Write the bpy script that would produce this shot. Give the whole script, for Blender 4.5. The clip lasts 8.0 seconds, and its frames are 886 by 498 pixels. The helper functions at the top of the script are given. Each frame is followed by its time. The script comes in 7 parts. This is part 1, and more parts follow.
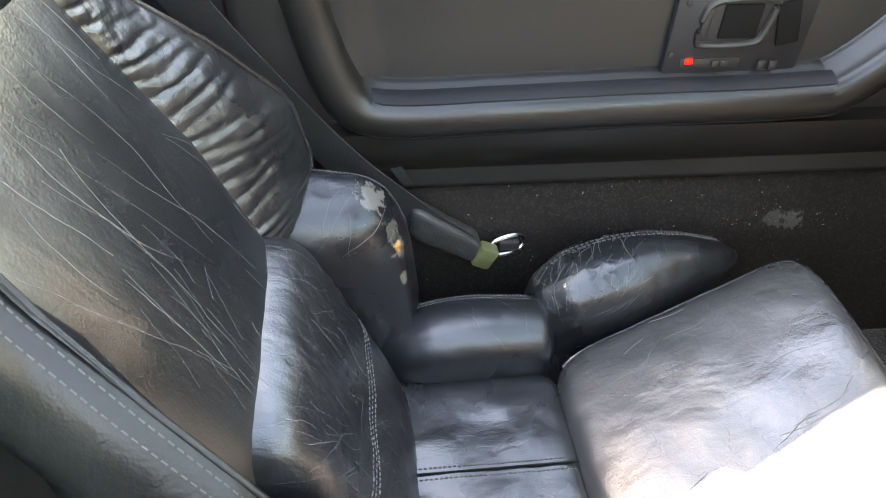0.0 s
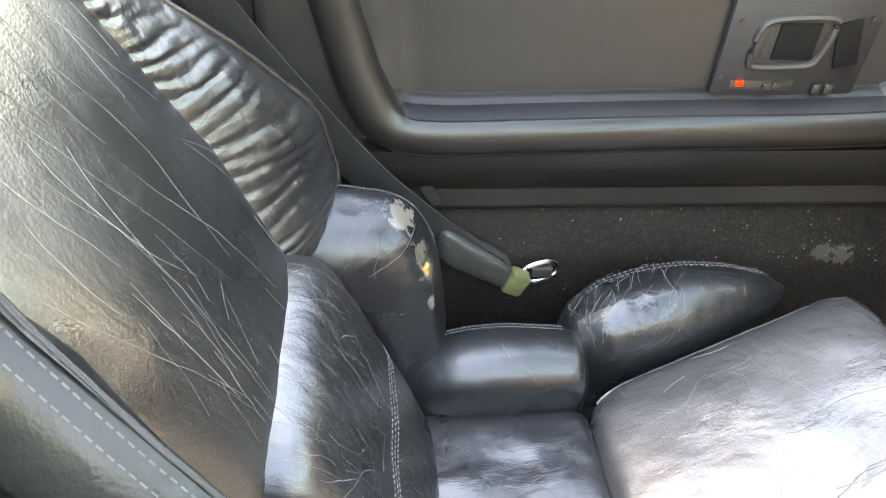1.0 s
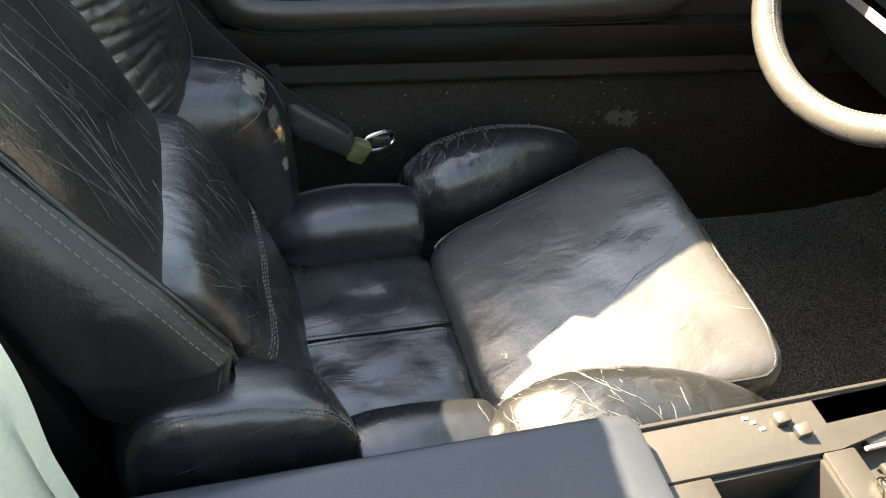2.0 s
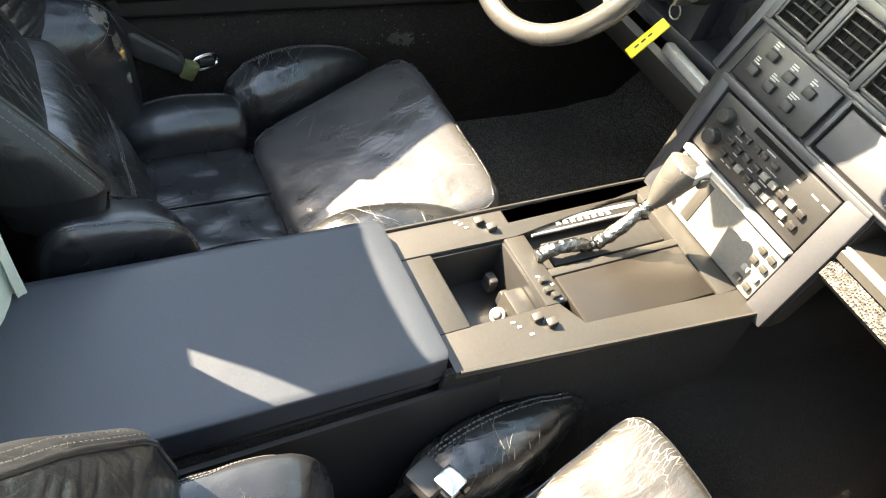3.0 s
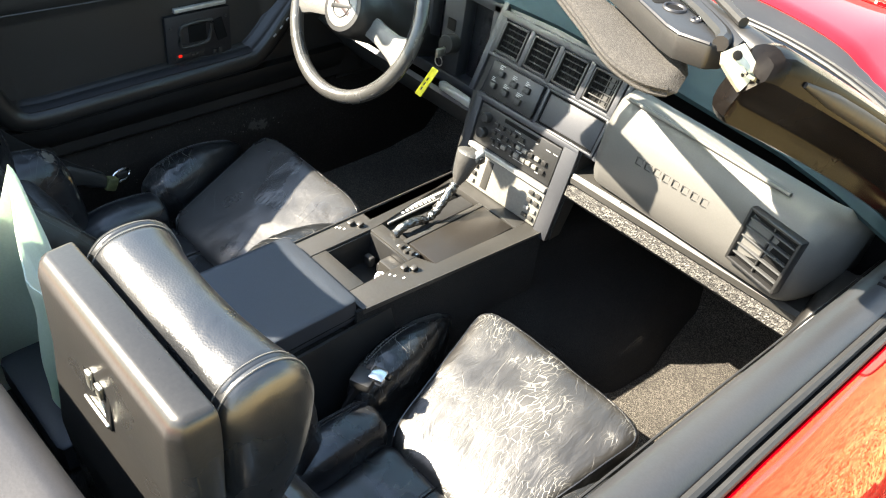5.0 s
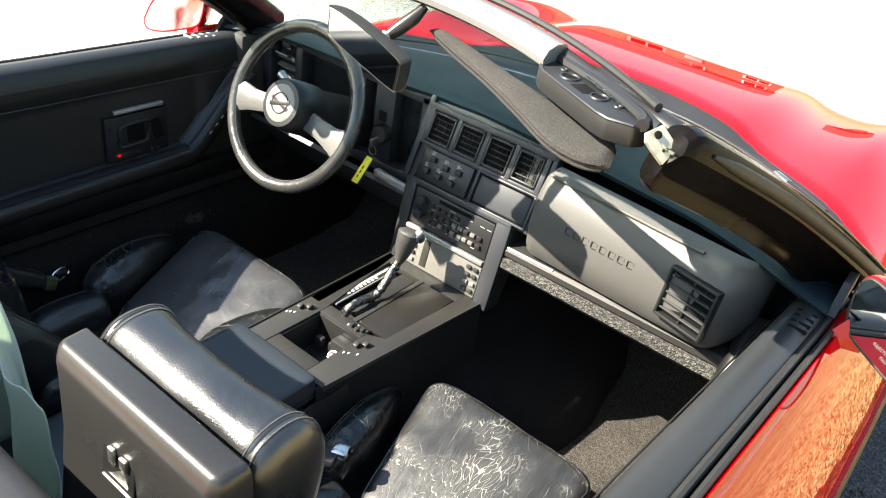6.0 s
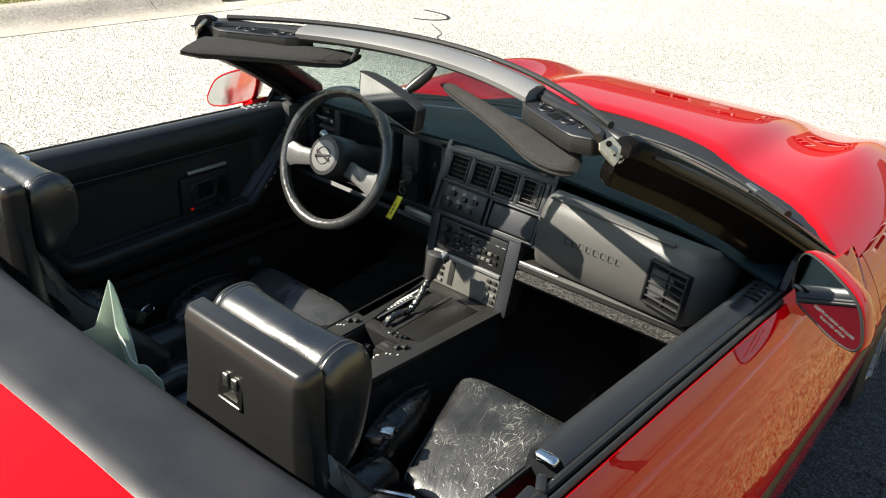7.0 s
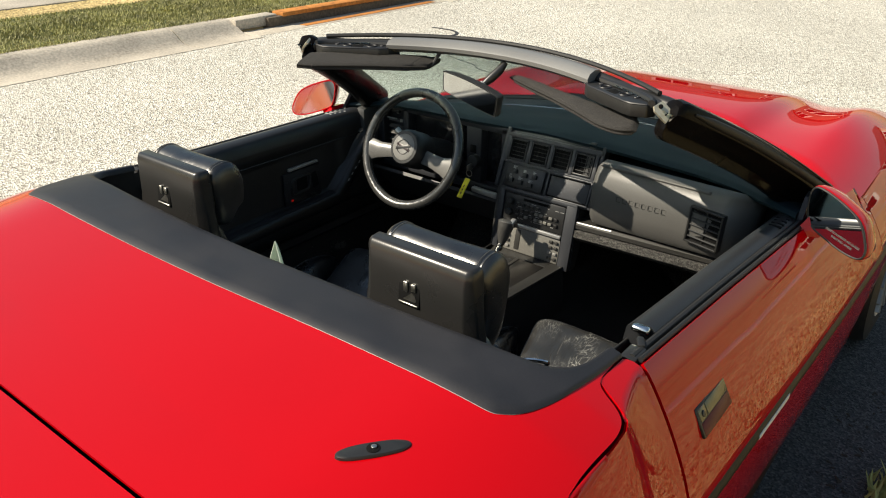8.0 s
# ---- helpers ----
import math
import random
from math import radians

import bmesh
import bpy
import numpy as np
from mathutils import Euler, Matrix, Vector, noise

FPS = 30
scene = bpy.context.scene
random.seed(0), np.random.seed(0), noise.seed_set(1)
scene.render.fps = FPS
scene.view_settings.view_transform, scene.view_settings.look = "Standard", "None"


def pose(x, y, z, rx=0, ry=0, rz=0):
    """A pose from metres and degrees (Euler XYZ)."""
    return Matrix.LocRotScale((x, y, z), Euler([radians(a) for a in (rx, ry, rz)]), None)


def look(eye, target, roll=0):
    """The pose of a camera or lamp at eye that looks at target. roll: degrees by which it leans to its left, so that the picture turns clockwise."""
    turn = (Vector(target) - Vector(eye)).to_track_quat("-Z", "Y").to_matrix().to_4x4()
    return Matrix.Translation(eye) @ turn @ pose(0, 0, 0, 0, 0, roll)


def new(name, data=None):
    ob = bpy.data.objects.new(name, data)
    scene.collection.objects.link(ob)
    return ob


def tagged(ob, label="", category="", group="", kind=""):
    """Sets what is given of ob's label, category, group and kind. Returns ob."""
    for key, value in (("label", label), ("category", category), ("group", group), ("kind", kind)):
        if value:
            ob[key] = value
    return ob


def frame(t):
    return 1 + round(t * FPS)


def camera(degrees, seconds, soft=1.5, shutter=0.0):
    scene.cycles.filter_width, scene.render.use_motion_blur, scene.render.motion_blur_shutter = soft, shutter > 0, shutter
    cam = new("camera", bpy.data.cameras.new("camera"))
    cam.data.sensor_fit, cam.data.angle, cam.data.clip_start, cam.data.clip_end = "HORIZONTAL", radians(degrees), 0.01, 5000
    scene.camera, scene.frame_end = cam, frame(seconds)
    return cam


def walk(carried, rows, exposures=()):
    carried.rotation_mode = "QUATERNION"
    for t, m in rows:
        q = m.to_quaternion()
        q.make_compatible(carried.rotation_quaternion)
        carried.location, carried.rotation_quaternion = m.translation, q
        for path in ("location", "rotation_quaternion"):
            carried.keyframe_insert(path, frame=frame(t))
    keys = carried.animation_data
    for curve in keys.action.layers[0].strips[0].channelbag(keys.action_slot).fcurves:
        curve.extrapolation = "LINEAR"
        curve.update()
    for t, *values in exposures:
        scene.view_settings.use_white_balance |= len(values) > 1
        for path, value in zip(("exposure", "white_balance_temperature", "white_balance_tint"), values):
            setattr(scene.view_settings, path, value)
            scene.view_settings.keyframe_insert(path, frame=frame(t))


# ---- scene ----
cam = camera(60.2, 8.0, 1.1)
PATH = [
    (0, (0.044, -0.217, 1.032), (-1.409, 0.012, -0.323), 3.2),
    (0.3, (0.007, -0.245, 0.988), (-1.483, -0.046, -0.33), 3.3),
    (0.5, (0.004, -0.238, 0.982), (-1.5, -0.087, -0.327), 2.3),
    (0.8, (0.0, -0.236, 0.989), (-1.494, -0.064, -0.328), 3.4),
    (1, (0.011, -0.224, 0.998), (-1.493, -0.042, -0.307), 3.6),
    (1.3, (0.049, -0.225, 1.022), (-1.441, 0.05, -0.282), 5.8),
    (1.5, (0.08, -0.225, 1.022), (-1.396, 0.102, -0.287), 6.1),
    (1.8, (0.112, -0.266, 1.002), (-1.236, 0.251, -0.375), 11.0),
    (2, (0.146, -0.256, 1.024), (-1.152, 0.322, -0.384), 11.7),
    (2.2, (0.203, -0.281, 1.043), (-1.054, 0.421, -0.345), 14.0),
    (3.3, (0.564, -0.314, 1.263), (-0.489, 0.579, -0.185), 18.7),
    (3.5, (0.651, -0.327, 1.295), (-0.432, 0.537, -0.148), 16.5),
    (3.8, (0.788, -0.357, 1.367), (-0.381, 0.503, -0.008), 12.7),
    (4, (0.838, -0.386, 1.394), (-0.353, 0.468, 0.033), 11.2),
    (4.2, (0.867, -0.427, 1.415), (-0.33, 0.439, 0.067), 11.7),
    (4.5, (0.864, -0.47, 1.428), (-0.313, 0.451, 0.098), 11.5),
    (4.8, (0.827, -0.551, 1.448), (-0.251, 0.511, 0.15), 10.0),
    (5, (0.811, -0.601, 1.451), (-0.185, 0.588, 0.189), 9.5),
    (5.2, (0.797, -0.632, 1.47), (-0.115, 0.682, 0.269), 8.5),
    (6.3, (0.836, -0.748, 1.49), (-0.105, 0.695, 0.474), 10.3),
    (6.5, (0.881, -0.784, 1.508), (-0.108, 0.653, 0.53), 9.0),
    (6.8, (0.971, -0.879, 1.527), (-0.072, 0.561, 0.613), 6.2),
    (7, (1.033, -0.935, 1.545), (-0.042, 0.478, 0.625), 4.3),
    (7.2, (1.071, -1.003, 1.574), (-0.01, 0.377, 0.611), 3.6),
    (7.5, (1.104, -1.108, 1.584), (-0.034, 0.258, 0.669), 2.0),
    (7.8, (1.116, -1.26, 1.592), (-0.02, 0.141, 0.728), 1.6),
    (8, (1.128, -1.372, 1.586), (0.029, 0.048, 0.705), 0.4),
]
EXPOSURES = [(0.0, 5.30, 9600, 20), (0.5, 5.85, 9800, 20), (1.0, 5.92, 10400, 19), (1.5, 5.80, 10800, 17), (1.8, 4.6, 10200, 15), (2.2, 3.95, 9600, 13), (3.3, 3.85, 8800, 13), (4.0, 3.15, 8200, 12), (4.5, 3.2, 7800, 11), (5.2, 2.95, 7300, 10), (6.3, 1.80, 7000, 9), (7.0, 0.95, 6800, 9), (7.6, 0.88, 7000, 9), (8.0, 0.52, 7300, 9)]
walk(cam, [(t, look(eye, target, roll)) for t, eye, target, roll in PATH], EXPOSURES)

# ---- light ----
SUN = Vector((0.83, 0.83, -1.0)).normalized()          # the way the sunlight travels
world = bpy.data.worlds.new("sky")
scene.world = world
world.use_nodes = True
wn = world.node_tree.nodes
sky = wn.new("ShaderNodeTexSky")
sky.sky_type, sky.sun_disc = "NISHITA", False
sky.sun_elevation = math.asin(-SUN.z)
sky.sun_rotation = math.atan2(-SUN.x, -SUN.y)
sky.dust_density, sky.air_density, sky.ozone_density = 0.8, 1.6, 3.0
wn["Background"].inputs["Strength"].default_value = 0.08
world.node_tree.links.new(sky.outputs[0], wn["Background"].inputs["Color"])
lamp = bpy.data.lights.new("sun", "SUN")
lamp.energy, lamp.angle, lamp.color = 5.0, radians(0.53), (1.0, 0.95, 0.86)
sun = new("sun", lamp)
sun.matrix_world = look((-6, -5, 6), (-6 + SUN.x, -5 + SUN.y, 6 + SUN.z))


# ---- materials ----
def material(name, colour, rough=0.5, metal=0.0, scale=40.0, vary=0.25, bump=0.2, deep=0.002, coat=0.0, big=3.0, kind="noise", spec=0.5, sheen=0.0):
    """A surface with fine grain and broad wear, both in colour, gloss and relief."""
    m = bpy.data.materials.new(name)
    m.use_nodes = True
    nt = m.node_tree
    n, link = nt.nodes, nt.links.new
    p = n["Principled BSDF"]
    co = n.new("ShaderNodeTexCoord")
    if kind == "cells":
        fine = n.new("ShaderNodeTexVoronoi")
        fine.feature = "DISTANCE_TO_EDGE"
    else:
        fine = n.new("ShaderNodeTexNoise")
        fine.inputs["Detail"].default_value = 4
    fine.inputs["Scale"].default_value = scale
    broad = n.new("ShaderNodeTexNoise")
    broad.inputs["Scale"].default_value = big
    broad.inputs["Detail"].default_value = 5
    link(co.outputs["Object"], fine.inputs["Vector"])
    link(co.outputs["Object"], broad.inputs["Vector"])
    mix = n.new("ShaderNodeMath")
    mix.operation = "ADD"
    link(fine.outputs[0], mix.inputs[0])
    link(broad.outputs[0], mix.inputs[1])
    ramp = n.new("ShaderNodeMapRange")
    ramp.inputs["From Min"].default_value, ramp.inputs["From Max"].default_value = (0.3, 1.1) if kind == "cells" else (0.65, 1.35)
    ramp.inputs["To Min"].default_value, ramp.inputs["To Max"].default_value = 1 - vary, 1 + vary
    link(mix.outputs[0], ramp.inputs["Value"])
    tint = n.new("ShaderNodeVectorMath")
    tint.operation = "SCALE"
    tint.inputs[0].default_value = colour
    link(ramp.outputs[0], tint.inputs["Scale"])
    link(tint.outputs[0], p.inputs["Base Color"])
    rr = n.new("ShaderNodeMapRange")
    rr.inputs["From Min"].default_value, rr.inputs["From Max"].default_value = 0.3, 0.7
    rr.inputs["To Min"].default_value, rr.inputs["To Max"].default_value = max(0.0, rough - 0.08), min(1, rough + 0.08)
    link(broad.outputs[0], rr.inputs["Value"])
    link(rr.outputs[0], p.inputs["Roughness"])
    p.inputs["Metallic"].default_value = metal
    p.inputs["Specular IOR Level"].default_value = spec
    p.inputs["Coat Weight"].default_value = coat
    p.inputs["Coat Roughness"].default_value = 0.03
    if sheen:
        p.inputs["Sheen Weight"].default_value = sheen
    if bump:
        b = n.new("ShaderNodeBump")
        b.inputs["Strength"].default_value, b.inputs["Distance"].default_value = bump, deep
        link(fine.outputs[0], b.inputs["Height"])
        link(b.outputs[0], p.inputs["Normal"])
    return m


def leather(name, colour, rough, crack, stretch=(1, 1, 1), wide=0.03, scale=14.0, wrinkle=0.5, worn=(0.16, 0.16, 0.155), least=0.44, drawn=0.16):
    """Black hide: pebble grain, soft folds, and pale cracks where it has dried."""
    m = bpy.data.materials.new(name)
    m.use_nodes = True
    nt = m.node_tree
    n, link = nt.nodes, nt.links.new
    p = n["Principled BSDF"]
    p.inputs["Specular IOR Level"].default_value = 0.95
    co = n.new("ShaderNodeTexCoord")
    warp = n.new("ShaderNodeTexNoise")
    warp.inputs["Scale"].default_value, warp.inputs["Detail"].default_value = 6, 4
    link(co.outputs["Object"], warp.inputs["Vector"])
    shift = n.new("ShaderNodeVectorMath")
    shift.operation = "MULTIPLY_ADD"
    shift.inputs[1].default_value = (0.09, 0.09, 0.09)
    link(warp.outputs["Color"], shift.inputs[0])
    link(co.outputs["Object"], shift.inputs[2])
    mapped = n.new("ShaderNodeMapping")
    mapped.inputs["Scale"].default_value = stretch
    mapped.inputs["Rotation"].default_value = (0.25, 0.15, 0.1)
    link(shift.outputs[0], mapped.inputs["Vector"])
    cells = n.new("ShaderNodeTexVoronoi")
    cells.feature = "DISTANCE_TO_EDGE"
    cells.inputs["Scale"].default_value = scale
    link(mapped.outputs[0], cells.inputs["Vector"])
    line = n.new("ShaderNodeMapRange")
    line.inputs["From Min"].default_value, line.inputs["From Max"].default_value = 0.0, wide
    line.inputs["To Min"].default_value, line.inputs["To Max"].default_value = 1.0, 0.0
    link(cells.outputs[0], line.inputs["Value"])
    where = n.new("ShaderNodeTexNoise")
    where.inputs["Scale"].default_value, where.inputs["Detail"].default_value = 9, 6
    link(co.outputs["Object"], where.inputs["Vector"])
    mask = n.new("ShaderNodeMapRange")
    mask.inputs["From Min"].default_value, mask.inputs["From Max"].default_value = least, least + 0.18
    mask.inputs["To Max"].default_value = crack
    link(where.outputs[0], mask.inputs["Value"])
    amount = n.new("ShaderNodeMath")
    amount.operation = "MULTIPLY"
    link(line.outputs[0], amount.inputs[0])
    link(mask.outputs[0], amount.inputs[1])
    mix = n.new("ShaderNodeMix")
    mix.data_type = "RGBA"
    mix.inputs["A"].default_value, mix.inputs["B"].default_value = (*colour, 1), (*worn, 1)
    link(amount.outputs[0], mix.inputs["Factor"])
    link(mix.outputs["Result"], p.inputs["Base Color"])
    rr = n.new("ShaderNodeMapRange")
    rr.inputs["From Min"].default_value, rr.inputs["From Max"].default_value = 0.3, 0.7
    rr.inputs["To Min"].default_value, rr.inputs["To Max"].default_value = rough - 0.07, rough + 0.12
    link(where.outputs[0], rr.inputs["Value"])
    link(rr.outputs[0], p.inputs["Roughness"])
    grain = n.new("ShaderNodeTexVoronoi")
    grain.inputs["Scale"].default_value = 520
    link(co.outputs["Object"], grain.inputs["Vector"])
    folds = n.new("ShaderNodeTexNoise")
    folds.inputs["Scale"].default_value, folds.inputs["Detail"].default_value = 11, 3
    link(mapped.outputs[0], folds.inputs["Vector"])
    b1 = n.new("ShaderNodeBump")
    b1.inputs["Strength"].default_value, b1.inputs["Distance"].default_value = 0.10, 0.001
    link(grain.outputs[0], b1.inputs["Height"])
    b2 = n.new("ShaderNodeBump")
    b2.inputs["Strength"].default_value, b2.inputs["Distance"].default_value = wrinkle, 0.02
    link(folds.outputs[0], b2.inputs["Height"])
    link(b1.outputs[0], b2.inputs["Normal"])
    b3 = n.new("ShaderNodeBump")
    b3.invert = True
    b3.inputs["Strength"].default_value, b3.inputs["Distance"].default_value = 0.5, 0.002
    link(amount.outputs[0], b3.inputs["Height"])
    link(b2.outputs[0], b3.inputs["Normal"])
    # soft drawn creases
    fine = n.new("ShaderNodeTexNoise")
    fine.inputs["Scale"].default_value, fine.inputs["Detail"].default_value, fine.inputs["Distortion"].default_value = 24, 6, 0.5
    skew = n.new("ShaderNodeMapping")
    skew.inputs["Scale"].default_value = (3.0, 0.6, 1.4)
    skew.inputs["Rotation"].default_value = (0.4, 0.3, 0.6)
    link(shift.outputs[0], skew.inputs["Vector"])
    link(skew.outputs[0], fine.inputs["Vector"])
    b4 = n.new("ShaderNodeBump")
    b4.inputs["Strength"].default_value, b4.inputs["Distance"].default_value = drawn, 0.006
    link(fine.outputs[0], b4.inputs["Height"])
    link(b3.outputs[0], b4.inputs["Normal"])
    link(b4.outputs[0], p.inputs["Normal"])
    return m


def torn(base, name, spots):
    """A copy of a leather whose surface is worn through round some places: (x, y, z, radius, colour)."""
    m = base.copy()
    m.name = name
    nt = m.node_tree
    n, link = nt.nodes, nt.links.new
    p = n["Principled BSDF"]
    co = n.new("ShaderNodeTexCoord")
    rag = n.new("ShaderNodeTexNoise")
    rag.inputs["Scale"].default_value, rag.inputs["Detail"].default_value = 130, 6
    link(co.outputs["Object"], rag.inputs["Vector"])
    last = p.inputs["Base Color"].links[0].from_socket
    for x, y, z, r, colour in spots:
        far = n.new("ShaderNodeVectorMath")
        far.operation = "DISTANCE"
        far.inputs[1].default_value = (x, y, z)
        link(co.outputs["Object"], far.inputs[0])
        edge = n.new("ShaderNodeMath")
        edge.operation = "MULTIPLY_ADD"
        edge.inputs[1].default_value = 1.0 / r
        link(far.outputs["Value"], edge.inputs[0])
        rough = n.new("ShaderNodeMath")
        rough.operation = "MULTIPLY"
        rough.inputs[1].default_value = 1.6
        link(rag.outputs[0], rough.inputs[0])
        link(rough.outputs[0], edge.inputs[2])
        cut = n.new("ShaderNodeMapRange")
        cut.inputs["From Min"].default_value, cut.inputs["From Max"].default_value = 1.22, 1.36
        cut.inputs["To Min"].default_value, cut.inputs["To Max"].default_value = 1.0, 0.0
        link(edge.outputs[0], cut.inputs["Value"])
        mix = n.new("ShaderNodeMix")
        mix.data_type = "RGBA"
        mix.inputs["B"].default_value = (*colour, 1)
        link(cut.outputs[0], mix.inputs["Factor"])
        link(last, mix.inputs["A"])
        last = mix.outputs["Result"]
    link(last, p.inputs["Base Color"])
    return m


def speckled(name, colours, scale, rough=0.9, bump=0.6, deep=0.004, big=0.5, low=0.7):
    """Stone chips, carpet pile or turf: a few colours in small grains, with broad stains."""
    m = bpy.data.materials.new(name)
    m.use_nodes = True
    nt = m.node_tree
    n, link = nt.nodes, nt.links.new
    p = n["Principled BSDF"]
    co = n.new("ShaderNodeTexCoord")
    cell = n.new("ShaderNodeTexVoronoi")
    cell.inputs["Scale"].default_value = scale
    link(co.outputs["Object"], cell.inputs["Vector"])
    pick = n.new("ShaderNodeSeparateColor")
    link(cell.outputs["Color"], pick.inputs[0])
    ramp = n.new("ShaderNodeValToRGB")
    ramp.color_ramp.interpolation = "LINEAR"
    while len(ramp.color_ramp.elements) < len(colours):
        ramp.color_ramp.elements.new(0.5)
    for i, c in enumerate(colours):
        e = ramp.color_ramp.elements[i]
        e.position, e.color = i / (len(colours) - 1), (*c, 1)
    link(pick.outputs[0], ramp.inputs[0])
    stain = n.new("ShaderNodeTexNoise")
    stain.inputs["Scale"].default_value, stain.inputs["Detail"].default_value = big, 8
    link(co.outputs["Object"], stain.inputs["Vector"])
    rr = n.new("ShaderNodeMapRange")
    rr.inputs["From Min"].default_value, rr.inputs["From Max"].default_value = 0.3, 0.7
    rr.inputs["To Min"].default_value, rr.inputs["To Max"].default_value = low, 1.15
    link(stain.outputs[0], rr.inputs["Value"])
    tint = n.new("ShaderNodeVectorMath")
    tint.operation = "SCALE"
    link(ramp.outputs[0], tint.inputs[0])
    link(rr.outputs[0], tint.inputs["Scale"])
    link(tint.outputs[0], p.inputs["Base Color"])
    p.inputs["Roughness"].default_value = rough
    b = n.new("ShaderNodeBump")
    b.inputs["Strength"].default_value, b.inputs["Distance"].default_value = bump, deep
    link(cell.outputs["Distance"], b.inputs["Height"])
    link(b.outputs[0], p.inputs["Normal"])
    return m


def glassy(name, colour, rough=0.0, ior=1.45):
    m = bpy.data.materials.new(name)
    m.use_nodes = True
    p = m.node_tree.nodes["Principled BSDF"]
    p.inputs["Base Color"].default_value = (*colour, 1)
    p.inputs["Roughness"].default_value = rough
    p.inputs["Transmission Weight"].default_value = 1.0
    p.inputs["IOR"].default_value = ior
    return m


def glowing(name, colour, strength):
    m = bpy.data.materials.new(name)
    m.use_nodes = True
    p = m.node_tree.nodes["Principled BSDF"]
    p.inputs["Base Color"].default_value = (*colour, 1)
    p.inputs["Emission Color"].default_value = (*colour, 1)
    p.inputs["Emission Strength"].default_value = strength
    return m


HIDE = leather("black_leather", (0.009, 0.010, 0.011), 0.29, 0.15, (1.6, 0.8, 1), 0.008, 24, 0.32)
HIDE_BACK = leather("creased_leather", (0.008, 0.009, 0.0095), 0.29, 0.0, (5.0, 3.0, 0.40), 0.01, 13, 0.06, drawn=0.035)
HIDE_WING = leather("dull_wing_leather", (0.006, 0.0065, 0.007), 0.36, 0.0, (5.0, 3.0, 0.40), 0.01, 13, 0.10, drawn=0.05)
HIDE_WING.node_tree.nodes["Principled BSDF"].inputs["Specular IOR Level"].default_value = 0.4
HIDE_SEAT = leather("worn_seat_leather", (0.032, 0.032, 0.032), 0.28, 0.12, (1.2, 1.2, 1), 0.006, 20, 0.14, drawn=0.09)
HIDE_ROLL = leather("roll_leather", (0.010, 0.011, 0.0125), 0.27, 0.0, (1, 1, 1), 0.02, 8, 0.16, drawn=0.03)
KNOB = leather("worn_knob_leather", (0.045, 0.044, 0.041), 0.40, 0.3, (1, 1, 1), 0.02, 40, 0.15)
CREASE = material("dried_crease", (0.085, 0.085, 0.083), 0.5, scale=200, vary=0.4, bump=0.0)
HIDE_SMOOTH = leather("smooth_leather", (0.009, 0.010, 0.012), 0.25, 0.0, (1, 1, 1), 0.02, 8, 0.20, drawn=0.07)
HIDE_DRAWN = leather("drawn_leather", (0.009, 0.010, 0.011), 0.25, 0.10, (1.4, 0.7, 1), 0.006, 30, 0.26, drawn=0.30)
HIDE_DRY = leather("cracked_leather", (0.014, 0.0135, 0.013), 0.36, 0.75, (2.6, 0.55, 1), 0.055, 62, 0.16, (0.34, 0.34, 0.31), 0.475)
HIDE_TORN = torn(HIDE_SMOOTH, "torn_leather", [(-0.555, -0.197, 0.548, 0.030, (0.095, 0.088, 0.075)), (-0.541, -0.178, 0.518, 0.024, (0.07, 0.066, 0.055)), (-0.536, -0.173, 0.496, 0.022, (0.095, 0.088, 0.072)), (-0.530, -0.167, 0.458, 0.014, (0.12, 0.115, 0.10)), (-0.534, -0.173, 0.500, 0.012, (0.34, 0.15, 0.035))])
HIDE_TORN.node_tree.nodes["Principled BSDF"].inputs["Specular IOR Level"].default_value = 0.6
for hide in (HIDE_SMOOTH, HIDE_DRAWN):
    hide.node_tree.nodes["Principled BSDF"].inputs["Specular IOR Level"].default_value = 0.75
THREAD = material("thread", (0.05, 0.05, 0.05), 0.7, scale=300, vary=0.3)
FOAM = material("torn_foam", (0.36, 0.20, 0.07), 0.95, scale=180, vary=0.4, bump=0.8)
DASHTOP = material("dash_top_vinyl", (0.008, 0.021, 0.027), 0.6, scale=420, vary=0.12, bump=0.12, deep=0.0008, spec=0.25)
DASH = material("dash_plastic", (0.045, 0.046, 0.046), 0.52, scale=420, vary=0.12, bump=0.12, deep=0.0008)
PAD = material("pad_vinyl", (0.085, 0.083, 0.078), 0.5, scale=420, vary=0.10, bump=0.14, deep=0.0008)
BLACK = material("black_plastic", (0.018, 0.018, 0.018), 0.42, scale=380, vary=0.2, bump=0.12, deep=0.0008)
HUBGREY = material("worn_grey_plastic", (0.21, 0.206, 0.195), 0.36, scale=300, vary=0.15, bump=0.1, deep=0.0008)
SPOKE = material("spoke_plastic", (0.14, 0.137, 0.13), 0.30, scale=300, vary=0.15, bump=0.1, deep=0.0008)
RIMHIDE = leather("worn_rim_leather", (0.04, 0.04, 0.038), 0.25, 0.3, (1, 1, 1), 0.02, 30, 0.15)
SHELL = material("seat_shell", (0.020, 0.0195, 0.019), 0.30, scale=300, vary=0.2, bump=0.12, deep=0.0008)
CONSOLE = material("console_plastic", (0.026, 0.025, 0.023), 0.45, scale=300, vary=0.18, bump=0.12, deep=0.0008)
LID = material("armrest_vinyl", (0.020, 0.025, 0.033), 0.46, scale=450, vary=0.2, bump=0.15, deep=0.0008, big=7)
DOORSKIN = material("door_vinyl", (0.020, 0.0195, 0.019), 0.40, scale=420, vary=0.18, bump=0.12, deep=0.0008)
